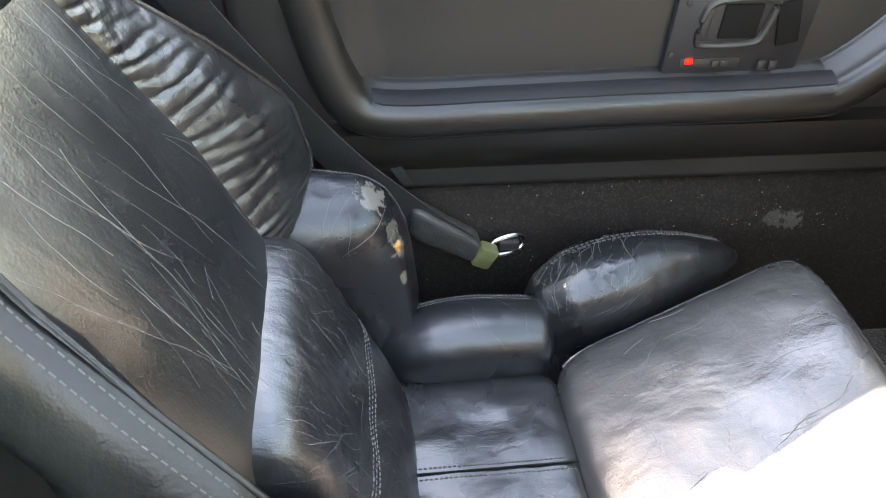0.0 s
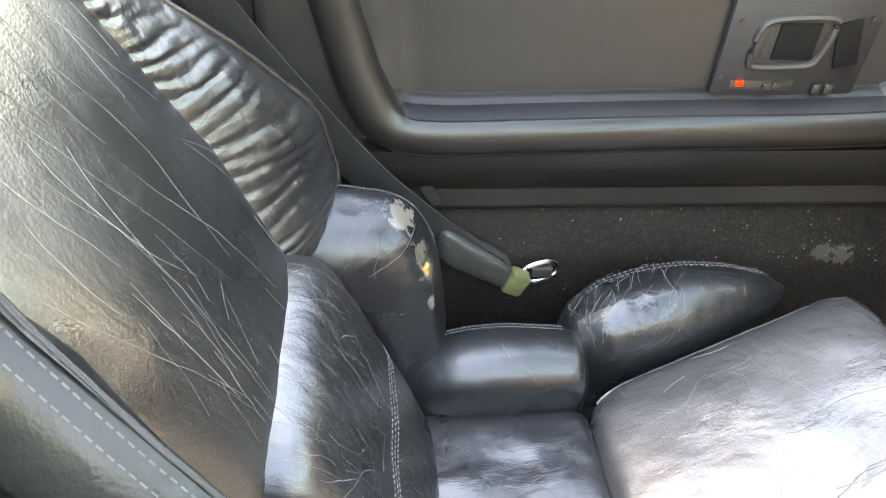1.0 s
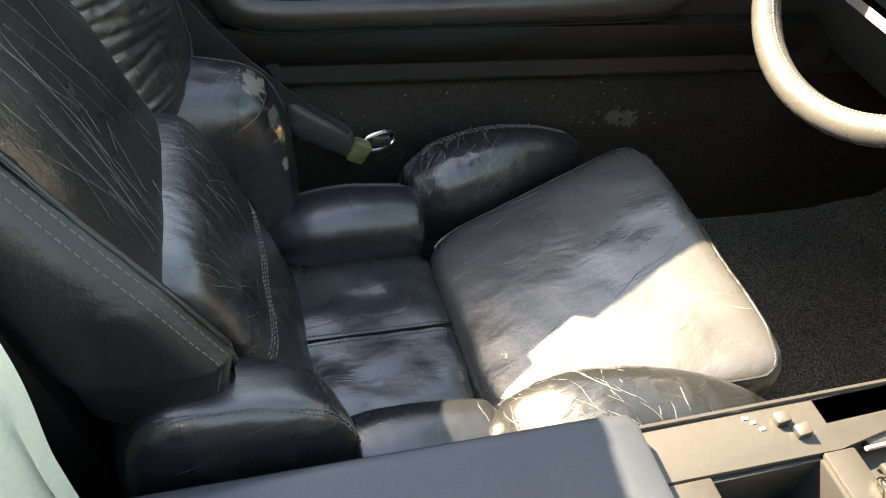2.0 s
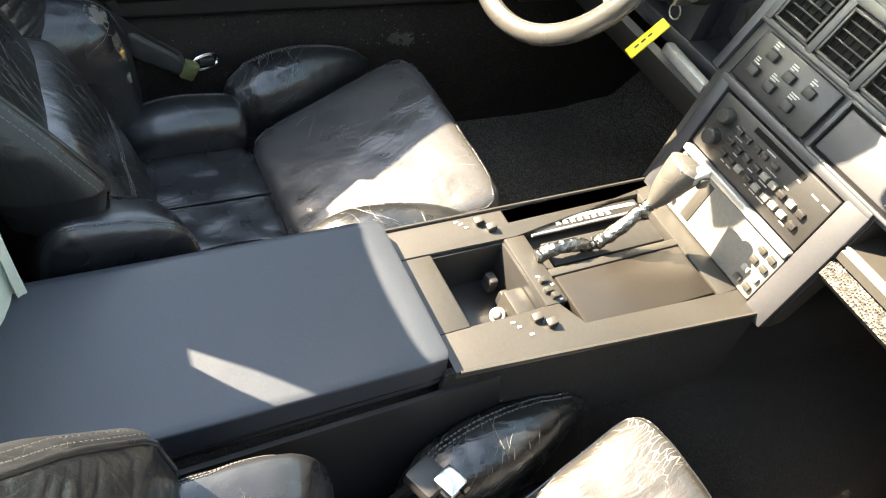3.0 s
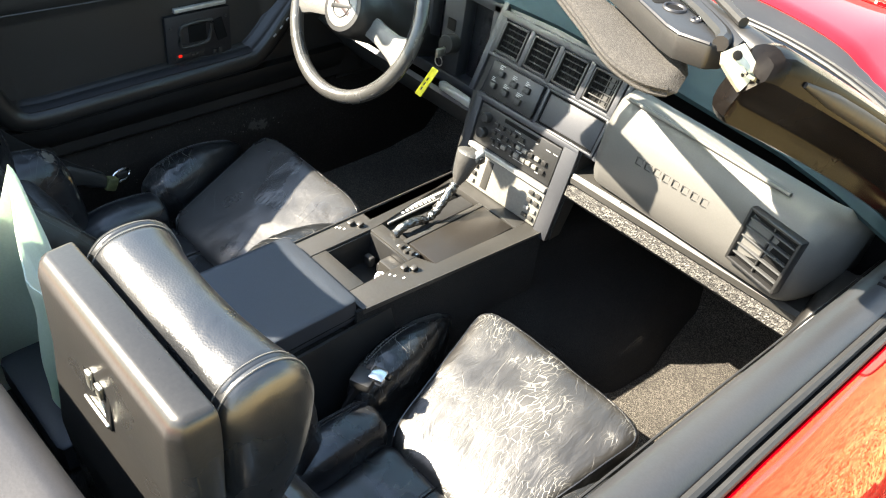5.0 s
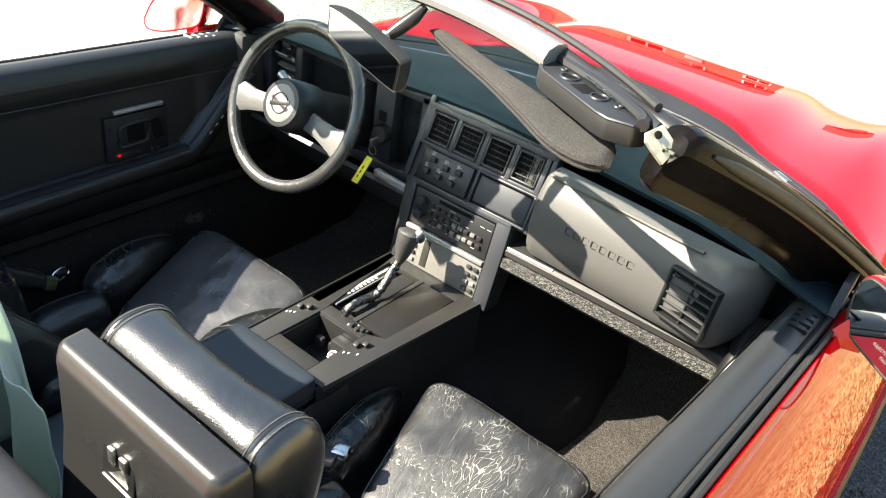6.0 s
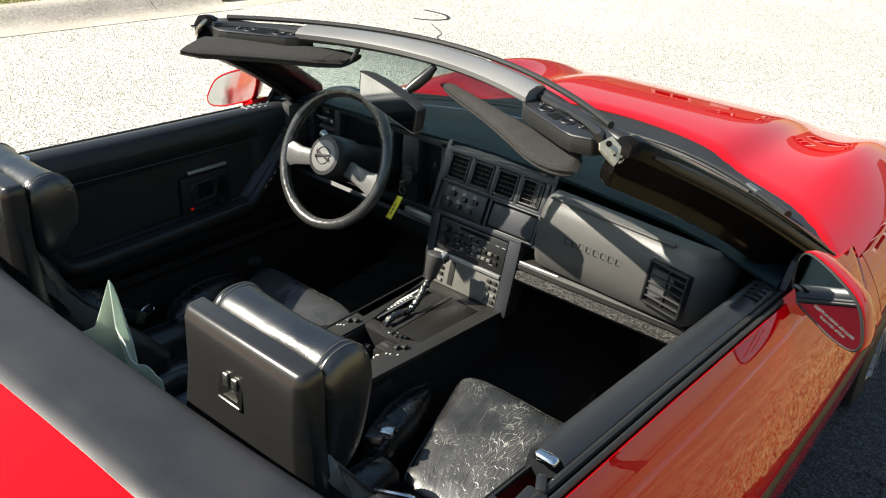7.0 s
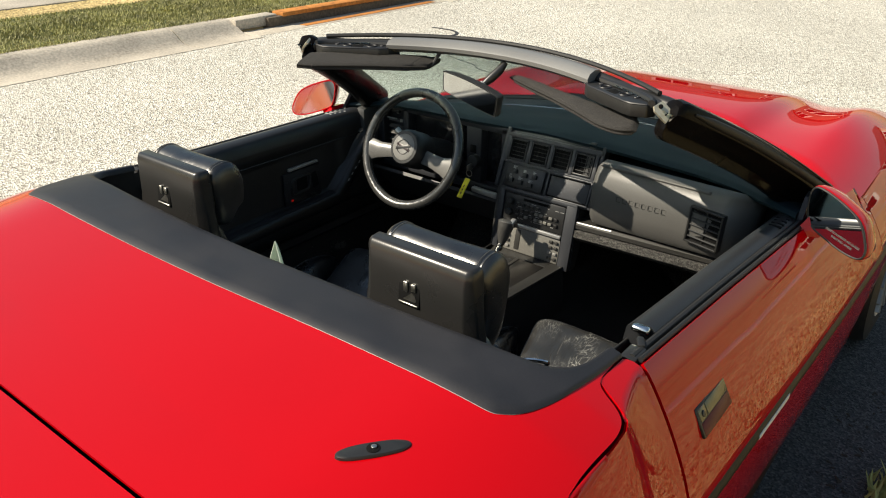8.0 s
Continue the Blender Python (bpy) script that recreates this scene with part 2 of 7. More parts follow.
ARMREST = material("armrest_skin", (0.011, 0.0105, 0.010), 0.33, scale=420, vary=0.18, bump=0.10, deep=0.0008)
CAP = material("door_cap", (0.022, 0.023, 0.025), 0.40, scale=350, vary=0.2, bump=0.12, deep=0.0008)
DECKVINYL = material("deck_vinyl", (0.015, 0.015, 0.018), 0.52, scale=380, vary=0.30, bump=0.12, deep=0.0008, big=9)
DASHFRAME = material("dash_frame_plastic", (0.028, 0.030, 0.035), 0.45, scale=300, vary=0.15, bump=0.12, deep=0.0008)
PLATE = material("bare_bracket", (0.62, 0.58, 0.45), 0.38, 0.5, scale=60, vary=0.35, bump=0.4)
FLAP = material("handle_flap_grey", (0.17, 0.16, 0.10), 0.3, 0.3, scale=60, vary=0.25)
LIDBROWN = material("brown_lid", (0.014, 0.012, 0.010), 0.42, scale=300, vary=0.2, bump=0.1, deep=0.0008)
HUBDARK = material("hub_dark", (0.045, 0.03, 0.03), 0.4, scale=90, vary=0.2)
SILL = speckled("dusty_sill", [(0.008, 0.006, 0.005), (0.009, 0.007, 0.006), (0.011, 0.009, 0.0075), (0.022, 0.019, 0.016)], 420, 0.7, 0.25, 0.001, 6, 0.7)
CRUMPLE = material("crumpled_chrome", (0.20, 0.20, 0.19), 0.28, 1.0, scale=110, vary=0.7, bump=1.0, deep=0.006)
PILLAR = material("pillar_trim", (0.004, 0.0033, 0.003), 0.22, scale=200, vary=0.25, bump=0.05, deep=0.0008, big=8, spec=0.08)
SILL.node_tree.nodes["Principled BSDF"].inputs["Specular IOR Level"].default_value = 0.18
SCUFFED = torn(SILL, "scuffed_sill", [(-0.666, 0.340, 0.393, 0.030, (0.040, 0.037, 0.032)), (-0.666, 0.366, 0.389, 0.026, (0.045, 0.042, 0.036))])
PANELGREY = material("pale_panel", (0.15, 0.145, 0.13), 0.4, scale=200, vary=0.2, bump=0.1, deep=0.0008)
RUBBER = material("rubber", (0.015, 0.015, 0.015), 0.6, scale=90, vary=0.25)
CARPET = speckled("black_carpet", [(0.014, 0.012, 0.010), (0.045, 0.040, 0.034), (0.17, 0.155, 0.132)], 620, 1.0, 0.9, 0.004, 5, 0.6)
BLACKPILE = speckled("dark_pile", [(0.006, 0.005, 0.005), (0.010, 0.009, 0.008), (0.020, 0.018, 0.016)], 520, 1.0, 0.5, 0.003, 5, 0.6)
BLANK = material("blank_plastic", (0.040, 0.042, 0.048), 0.52, scale=420, vary=0.12, bump=0.1, deep=0.0006, spec=0.35)
INSERT = material("armrest_insert", (0.009, 0.0095, 0.012), 0.55, scale=420, vary=0.25, bump=0.15, deep=0.0008, big=9)
DUST = material("dust_fleck", (0.13, 0.125, 0.11), 0.9, scale=300, vary=0.5, bump=0.0)
ENGRAVED = material("engraved_vinyl", (0.038, 0.037, 0.035), 0.6, scale=300, vary=0.1, bump=0.0)
FUZZ = speckled("grey_felt", [(0.016, 0.015, 0.014), (0.045, 0.043, 0.040), (0.12, 0.116, 0.105)], 300, 1.0, 0.9, 0.004, 5, 0.7)
VISORCLOTH = speckled("visor_cloth", [(0.016, 0.0145, 0.013), (0.026, 0.024, 0.022), (0.042, 0.039, 0.036)], 700, 0.95, 0.5, 0.002, 6, 0.8)
ETCH = material("etched_print", (0.11, 0.10, 0.10), 0.7, scale=200, vary=0.1, bump=0.0)
PAINT = material("red_paint", (0.47, 0.001, 0.004), 0.5, scale=2.2, vary=0.04, bump=0.0, coat=1.0, big=0.8, spec=0.0)
PAINT.node_tree.nodes["Principled BSDF"].inputs["Coat IOR"].default_value = 1.42
PAINT.node_tree.nodes["Principled BSDF"].inputs["Coat Roughness"].default_value = 0.004
# body red darkened, so the scoop's shade sits in its colour
SCOOP = material("shaded_red_paint", (0.10, 0.003, 0.012), 0.45, scale=60, vary=0.15, bump=0.0, spec=0.3)
STRIP = material("strip_rubber", (0.010, 0.010, 0.011), 0.5, scale=90, vary=0.25, bump=0.1, spec=0.2)
CHROME = material("bright_metal", (0.75, 0.75, 0.74), 0.18, 1.0, scale=60, vary=0.15, bump=0.05)
STEEL = material("dull_steel", (0.55, 0.54, 0.50), 0.38, 1.0, scale=60, vary=0.35, bump=0.3)
SILVER = material("silver_trim", (0.42, 0.42, 0.41), 0.35, 0.6, scale=90, vary=0.15, bump=0.1)
# black vinyl, with the sky's reflection put into a grey base colour
HEADER = material("header_vinyl", (0.17, 0.17, 0.166), 0.36, scale=420, vary=0.14, bump=0.12, deep=0.0008)
MIRROR = material("mirror_silver", (0.68, 0.70, 0.70), 0.01, 1.0, scale=5, vary=0.01, bump=0.0)
SCREEN = material("dark_screen", (0.012, 0.013, 0.015), 0.16, scale=9, vary=0.2, bump=0.0)
WHITE = material("white_print", (0.75, 0.75, 0.72), 0.6, scale=200, vary=0.1, bump=0.0)
GREY = material("grey_print", (0.30, 0.30, 0.29), 0.6, scale=200, vary=0.1, bump=0.0)
YELLOW = material("yellow_tag", (0.72, 0.62, 0.02), 0.5, scale=120, vary=0.15)
GREEN = material("green_cloth", (0.68, 0.73, 0.67), 0.9, scale=260, vary=0.14, bump=0.35, sheen=0.3)
gn = GREEN.node_tree.nodes
thin = gn.new("ShaderNodeBsdfTranslucent")
thin.inputs["Color"].default_value = (0.62, 0.74, 0.62, 1)
both = gn.new("ShaderNodeMixShader")
both.inputs[0].default_value = 0.45
GREEN.node_tree.links.new(gn["Principled BSDF"].outputs[0], both.inputs[1])
GREEN.node_tree.links.new(thin.outputs[0], both.inputs[2])
GREEN.node_tree.links.new(both.outputs[0], gn["Material Output"].inputs["Surface"])
BELT = material("belt_webbing", (0.020, 0.021, 0.021), 0.55, scale=500, vary=0.25, bump=0.4)
OLIVE = material("olive_plastic", (0.075, 0.082, 0.032), 0.6, scale=60, vary=0.4)
REDLAMP = glowing("red_lens", (0.9, 0.012, 0.004), 0.10)
GLASS = glassy("tinted_glass", (0.78, 0.93, 0.90))
SHINGLE = material("roof_shingle", (0.06, 0.052, 0.048), 0.9, scale=14, vary=0.35, bump=0.4, deep=0.01, big=1.5)
HOUSEBRICK = material("house_brick", (0.26, 0.11, 0.075), 0.85, scale=9, vary=0.3, bump=0.3, deep=0.006, big=0.8)
SIDING = material("tan_siding", (0.42, 0.34, 0.25), 0.7, scale=6, vary=0.12, bump=0.2, deep=0.004, big=0.6)
ROAD = speckled("pale_chip_road", [(0.20, 0.18, 0.145), (0.48, 0.45, 0.38), (0.68, 0.65, 0.57), (0.86, 0.83, 0.75)], 85, 0.9, 0.9, 0.012, 0.35, 0.9)
# darkened road chips: the shade beside the car is put into the colour
SHADED_ROAD = speckled("shaded_road", [(0.024, 0.026, 0.028), (0.048, 0.051, 0.055), (0.070, 0.074, 0.078), (0.13, 0.135, 0.14)], 170, 0.9, 0.8, 0.008, 0.8, 0.8)
CONCRETE = material("kerb_concrete", (0.47, 0.42, 0.345), 0.9, scale=45, vary=0.42, bump=0.35, deep=0.006, big=1.6)
# kerb concrete with the shade under the overhang put into its colour
SHADED_CONCRETE = material("shaded_concrete", (0.12, 0.095, 0.07), 0.9, scale=30, vary=0.5, bump=0.4, deep=0.006, big=2.5)
RUST = material("painted_kerb", (0.45, 0.17, 0.035), 0.85, scale=22, vary=0.45, bump=0.3, big=4)
TAR = material("tar", (0.03, 0.03, 0.03), 0.5, scale=60, vary=0.3)
DARK = material("underbody", (0.007, 0.007, 0.007), 0.85, scale=20, vary=0.2, spec=0.1)
TURF = speckled("turf", [(0.10, 0.115, 0.03), (0.20, 0.20, 0.07), (0.33, 0.29, 0.14), (0.16, 0.17, 0.05)], 75, 0.95, 0.8, 0.02, 0.6, 0.7)
DRYTURF = speckled("dry_turf", [(0.20, 0.14, 0.052), (0.56, 0.41, 0.17), (0.74, 0.57, 0.27), (0.38, 0.28, 0.105)], 34, 0.95, 0.8, 0.02, 1.6, 0.7)
BLADE = material("grass_blade", (0.32, 0.31, 0.115), 0.7, scale=14, vary=0.6, bump=0.0, big=2)
DRYBLADE = material("dry_blade", (0.34, 0.26, 0.11), 0.7, scale=8, vary=0.45, bump=0.0, big=2)
LEAF = material("dead_leaf", (0.035, 0.025, 0.015), 0.8, scale=60, vary=0.4)
BARK = material("bark", (0.10, 0.075, 0.05), 0.9, scale=20, vary=0.4, bump=0.7, deep=0.02)
FOLIAGE = material("foliage", (0.055, 0.085, 0.022), 0.6, scale=3, vary=0.4, bump=0.0, big=1.2)


# ---- building tools ----
from mathutils.bvhtree import BVHTree


def thing(name, at, label, category, group="", kind=""):
    ob = new(name)
    ob.location = at
    ob.empty_display_size = 0.05
    return tagged(ob, label, category, group, kind)


def finish(name, bm, mat, smooth=40):
    bmesh.ops.remove_doubles(bm, verts=bm.verts, dist=1e-5)
    bmesh.ops.recalc_face_normals(bm, faces=bm.faces)
    me = bpy.data.meshes.new(name)
    bm.to_mesh(me)
    bm.free()
    me.materials.append(mat)
    me.shade_smooth()
    me.set_sharp_from_angle(angle=radians(smooth))
    return new(name, me)


def part(name, bm, mat, parent=None, label="", smooth=40):
    ob = finish(name, bm, mat, smooth)
    if parent is not None:
        ob.parent = parent
        if parent.data is None:
            ob.matrix_parent_inverse = Matrix.Translation(-parent.location)
    return tagged(ob, label) if label else ob


def box(centre, size, bevel=0.004, segs=2, turn=None, bm=None, taper=None):
    """A block with rounded edges; taper scales its top in x and y."""
    bm2 = bmesh.new()
    bmesh.ops.create_cube(bm2, size=1)
    for v in bm2.verts:
        k = (1, 1) if taper is None or v.co.z < 0 else taper
        v.co = Vector((v.co.x * size[0] * k[0], v.co.y * size[1] * k[1], v.co.z * size[2]))
    if bevel:
        bmesh.ops.bevel(bm2, geom=bm2.edges[:], offset=min(bevel, 0.45 * min(size)), segments=segs, profile=0.5, affect="EDGES")
    m = Matrix.Translation(centre) @ (turn.to_4x4() if turn is not None else Matrix())
    bm2.transform(m)
    if bm is None:
        return bm2
    join(bm, bm2)
    return bm


def join(bm, other):
    me = bpy.data.meshes.new("tmp")
    other.to_mesh(me)
    other.free()
    bm.from_mesh(me)
    bpy.data.meshes.remove(me)
    return bm


def loft(rings, caps=True, closed=True, bm=None):
    """Skin over rings of equally many points."""
    bm = bm or bmesh.new()
    rows = [[bm.verts.new(p) for p in ring] for ring in rings]
    n = len(rows[0])
    for a, b in zip(rows, rows[1:]):
        for i in range(n if closed else n - 1):
            bm.faces.new((a[i], a[(i + 1) % n], b[(i + 1) % n], b[i]))
    if caps and closed:
        bm.faces.new(rows[0][::-1])
        bm.faces.new(rows[-1])
    return bm


def smoothed(points, steps=6, closed=False):
    """A soft curve through the points."""
    pts = [Vector(p) for p in points]
    n = len(pts)
    out = []
    for i in range(n if closed else n - 1):
        p1, p2 = pts[i], pts[(i + 1) % n]
        p0 = pts[i - 1] if closed or i else p1 * 2 - p2
        p3 = pts[(i + 2) % n] if closed or i + 2 < n else p2 * 2 - p1
        for k in range(steps):
            t = k / steps
            out.append(0.5 * (2 * p1 + (p2 - p0) * t + (2 * p0 - 5 * p1 + 4 * p2 - p3) * t * t + (3 * p1 - p0 - 3 * p2 + p3) * t ** 3))
    if not closed:
        out.append(pts[-1])
    return out


def tube(points, r, n=8, closed=False, flat=1.0, bm=None, up=(0, 0, 1)):
    """A round bar along points; r is one radius or one for each point; flat squashes it across `up`."""
    pts = [Vector(p) for p in points]
    rings = []
    for i, p in enumerate(pts):
        a = pts[i - 1] if i or closed else p
        b = pts[(i + 1) % len(pts)] if i + 1 < len(pts) or closed else p
        d = (b - a).normalized()
        s = d.cross(Vector(up))
        s = s.normalized() if s.length > 1e-4 else d.orthogonal().normalized()
        u = s.cross(d)
        rad = r[i] if isinstance(r, (list, tuple)) else r
        rings.append([p + s * rad * math.cos(6.28319 * k / n) + u * rad * flat * math.sin(6.28319 * k / n) for k in range(n)])
    if closed:
        rings.append(rings[0])
    return loft(rings, caps=not closed, bm=bm)


def strap(points, width, thick, across, bm=None):
    """A flat band along points."""
    pts = [Vector(p) for p in points]
    rings = []
    for i, p in enumerate(pts):
        d = (pts[min(i + 1, len(pts) - 1)] - pts[max(i - 1, 0)]).normalized()
        s = Vector(across[i] if isinstance(across, list) else across)
        s = (s - d * s.dot(d)).normalized() * width / 2
        u = d.cross(s).normalized() * thick / 2
        rings.append([p + s + u, p - s + u, p - s - u, p + s - u])
    return loft(rings, bm=bm)


def sheet(f, nu, nv, thick=0.004, bm=None):
    """A panel with thickness over f(u, v) -> point."""
    bm = bm or bmesh.new()
    p = [[Vector(f(i / nu, j / nv)) for j in range(nv + 1)] for i in range(nu + 1)]
    g = [[bm.verts.new(q) for q in row] for row in p]
    for i in range(nu):
        for j in range(nv):
            bm.faces.new((g[i][j], g[i + 1][j], g[i + 1][j + 1], g[i][j + 1]))
    if thick:
        def off(i, j):
            du = p[min(i + 1, nu)][j] - p[max(i - 1, 0)][j]
            dv = p[i][min(j + 1, nv)] - p[i][max(j - 1, 0)]
            n = du.cross(dv)
            n = n.normalized() if n.length > 1e-12 else Vector((0, 0, 1))
            return p[i][j] - n * thick
        h = [[bm.verts.new(off(i, j)) for j in range(nv + 1)] for i in range(nu + 1)]
        for i in range(nu):
            for j in range(nv):
                bm.faces.new((h[i][j], h[i][j + 1], h[i + 1][j + 1], h[i + 1][j]))
        for i in range(nu):
            bm.faces.new((g[i][0], h[i][0], h[i + 1][0], g[i + 1][0]))
            bm.faces.new((g[i][nv], g[i + 1][nv], h[i + 1][nv], h[i][nv]))
        for j in range(nv):
            bm.faces.new((g[0][j], g[0][j + 1], h[0][j + 1], h[0][j]))
            bm.faces.new((g[nu][j], h[nu][j], h[nu][j + 1], g[nu][j + 1]))
    return bm


def pillow(corners, soft=5.0, res=14, wrinkle=0.0, freq=14.0, pleat=None, bm=None, sag=0.0):
    """A stuffed shape in a box of eight corners, ordered x, then y, then z, low before high."""
    bm2 = bmesh.new()
    bmesh.ops.create_cube(bm2, size=2)
    bmesh.ops.subdivide_edges(bm2, edges=bm2.edges[:], cuts=res, use_grid_fill=True)
    c = [Vector(p) for p in corners]
    for v in bm2.verts:
        p = v.co
        n = (abs(p.x) ** soft + abs(p.y) ** soft + abs(p.z) ** soft) ** (1 / soft)
        q = p / n
        a, b, d = (q.x + 1) / 2, (q.y + 1) / 2, (q.z + 1) / 2
        low = (c[0] * (1 - a) + c[1] * a) * (1 - b) + (c[2] * (1 - a) + c[3] * a) * b
        high = (c[4] * (1 - a) + c[5] * a) * (1 - b) + (c[6] * (1 - a) + c[7] * a) * b
        w = low * (1 - d) + high * d
        if sag:
            w.z -= sag * max(0, q.z) * (1 - q.x * q.x) * (1 - q.y * q.y)
        v.co = w
    bmesh.ops.recalc_face_normals(bm2, faces=bm2.faces)
    bm2.normal_update()
    if wrinkle or pleat:
        for v in bm2.verts:
            d = 0
            if wrinkle:
                d += wrinkle * (noise.noise(v.co * freq) + 0.5 * noise.noise(v.co * freq * 2.3))
            if pleat:
                way, per, amp = pleat
                s = v.co.dot(Vector(way).normalized()) / per + 0.5 * noise.noise(v.co * 18)
                d += amp * (abs(math.sin(3.14159 * s)) ** 0.6 - 0.5)
            v.co += v.normal * d
    if bm is None:
        return bm2
    return join(bm, bm2)


def bolster(sx, stations, base, seed, gather=0.0016):
    """A stuffed roll along y, drawn in at its ends and puckered: stations of (y, x, top, half width); it reaches down to base."""
    xs = smoothed([(q[1], q[2], q[3]) for q in stations], 8)
    line = np.interp(np.linspace(0, 1, len(xs)), np.linspace(0, 1, len(stations)), [q[0] for q in stations])
    ys = [stations[0][0], stations[-1][0]]
    rings = []
    for i in range(49):
        t = i / 48
        y = lerp(ys[0], ys[-1], t)
        x, top, w = (interp(y, line, [q[k] for q in xs]) for k in range(3))
        h = min(0.9 * w + 0.012, top - base)
        pull = (1 - t) ** 1.5 + 0.35 * t ** 3
        ring = []
        for k in range(28):
            a = 6.28319 * k / 28
            ca, sa = math.cos(a), math.sin(a)
            px, pz = w * math.copysign(abs(ca) ** 0.8, ca), (h * abs(sa) ** 0.75 if sa > 0 else -(top - h - base) * abs(sa) ** 0.35)
            fold = noise.noise(Vector((y * 70 + 1.6 * ca, a * 0.9, seed))) + 0.5 * noise.noise(Vector((y * 150, a * 2.0, seed + 3)))
            d = gather * (0.35 + pull) * (abs(fold) ** 0.7 - 0.4)
            if sa > -0.2:
                px, pz = px * (1 + d / max(w, 0.01)), pz + d * sa
            ring.append(Vector((sx * (x + px), y, top - h + pz)))
        rings.append(ring)
    return loft(rings)


def brick8(x0, x1, y0, y1, z0, z1):
    return [(x, y, z) for z in (z0, z1) for y in (y0, y1) for x in (x0, x1)]


def outline(pts, z0, z1, bm=None, bevel=0.0):
    """A prism over a plan outline."""
    b2 = loft([[Vector((x, y, z0)) for x, y in pts], [Vector((x, y, z1)) for x, y in pts]])
    if bevel:
        bmesh.ops.bevel(b2, geom=b2.edges[:], offset=bevel, segments=2, profile=0.5, affect="EDGES")
    return b2 if bm is None else join(bm, b2)


def lerp(a, b, t):
    return a + (b - a) * t


def interp(x, xs, ys):
    return float(np.interp(x, xs, ys))


def stitches(points, parent, step=0.006, size=0.0008, name="stitching", mat=None, on=None):
    """Short threads along a seam, as one mesh, laid on the surface of `on`."""
    pts = smoothed(points, 4)
    if on is not None:
        skin = BVHTree.FromPolygons([v.co for v in on.data.vertices], [tuple(f.vertices) for f in on.data.polygons])
        pts = [hit[0] + hit[1] * 0.0004 for hit in (skin.find_nearest(p) for p in pts)]
    bm = bmesh.new()
    for a, b in zip(pts, pts[1:]):
        k = max(1, int((b - a).length / step))
        for i in range(k):
            p, q = a.lerp(b, (i + 0.15) / k), a.lerp(b, (i + 0.8) / k)
            tube([p, q], size, 5, bm=bm)
    return part(name, bm, mat or THREAD, parent)


def creases(on, n, low, high, way, length, seed, wander=0.16, r=0.0004):
    """Dried-out hairline creases wandering over a leather part, too fine to count."""
    rnd = random.Random(seed)
    skin = BVHTree.FromPolygons([v.co for v in on.data.vertices], [tuple(f.vertices) for f in on.data.polygons])
    bm = bmesh.new()
    for _ in range(n):
        p, nrm, _i, _d = skin.find_nearest(Vector([rnd.uniform(a, b) for a, b in zip(low, high)]))
        d = Vector(way) + Vector([rnd.gauss(0, wander * 1.6) for _k in range(3)])
        size = r * rnd.choice((0.5, 0.6, 0.8, 1.0, 1.3))
        k = max(5, int(length * rnd.uniform(0.25, 1.2) / 0.006))
        pts, ns = [], []
        for i in range(k):
            pts.append(p + nrm * 0.0001)
            ns.append(nrm)
            d = (d - nrm * d.dot(nrm)).normalized()
            d += Vector([rnd.gauss(0, wander) for _k in range(3)]) + Vector(way) * 0.05
            p, nrm, _i, _d = skin.find_nearest(p + d.normalized() * 0.006)
        rings = []
        for i, (a, u) in enumerate(zip(pts, ns)):
            t = (pts[min(i + 1, k - 1)] - pts[max(i - 1, 0)]).normalized()
            s = t.cross(u).normalized() * size * (0.15 + math.sin(3.14159 * (i + 0.3) / k))
            rings.append([a + s, a + u * size * 0.5, a - s, a - u * size])
        loft(rings, bm=bm)
    ob = part("crease", bm, CREASE, on)
    return tagged(ob, kind="stuff")


def dial(centre, axis, r, depth, n=20, bevel=0.15, bm=None, taper=1.0):
    """A knob: a short turned drum along axis."""
    a = Vector(axis).normalized()
    s = a.orthogonal().normalized()
    u = a.cross(s)
    prof = [(r, 0), (r, depth * (1 - bevel)), (r * taper * 0.9, depth), (r * taper * 0.3, depth * 1.02)]
    rings = [[Vector(centre) + a * h + (s * math.cos(6.28319 * k / n) + u * math.sin(6.28319 * k / n)) * q for k in range(n)] for q, h in prof]
    return loft(rings, bm=bm)


# ---- street ----
ground = part("ground", sheet(lambda u, v: Vector((lerp(-5.62, 1.35, u), lerp(-600, 600, v), 0)), 4, 4, 0), ROAD)
tagged(ground, "pale chip-sealed street in full sun", "road", kind="structure")
far_ground = bmesh.new()
for x0, x1 in ((-600, -7.95), (1.33, 600)):
    sheet(lambda u, v: Vector((lerp(x0, x1, u), lerp(-600, 600, v), 0.115 if x0 < -7 else 0.012)), 2, 2, 0, bm=far_ground)
lawn_far = part("lawn", far_ground, DRYTURF)
tagged(lawn_far, "dry tan lawn beside the street", "lawn", kind="structure")
verge = part("verge", sheet(lambda u, v: Vector((lerp(-7.96, -6.16, u), lerp(-40, 40, v), 0.125 + 0.01 * math.sin(9 * u))), 8, 4, 0), TURF)
tagged(verge, "mown green verge behind the kerb", "grass", kind="structure")


def kerb_run(y0, y1, mat, name, label):
    prof = [(-5.52, -0.05), (-5.52, 0.005), (-5.78, -0.003), (-5.86, 0.012), (-5.93, 0.050), (-6.00, 0.098), (-6.05, 0.124), (-6.10, 0.131), (-6.17, 0.133), (-6.17, -0.05)]
    n = 8
    rings = [[Vector((x, lerp(y0, y1, i / n), z)) for x, z in prof] for i in range(n + 1)]
    k = part(name, loft(rings), mat, smooth=30)
    return tagged(k, label, "kerb", kind="structure")


for a, b in ((-40, -3.0), (-2.985, 0.1), (0.115, 3.28), (3.295, 4.05)):
    kerb_run(a, b, CONCRETE, "kerb", "grey-tan concrete kerb and gutter")
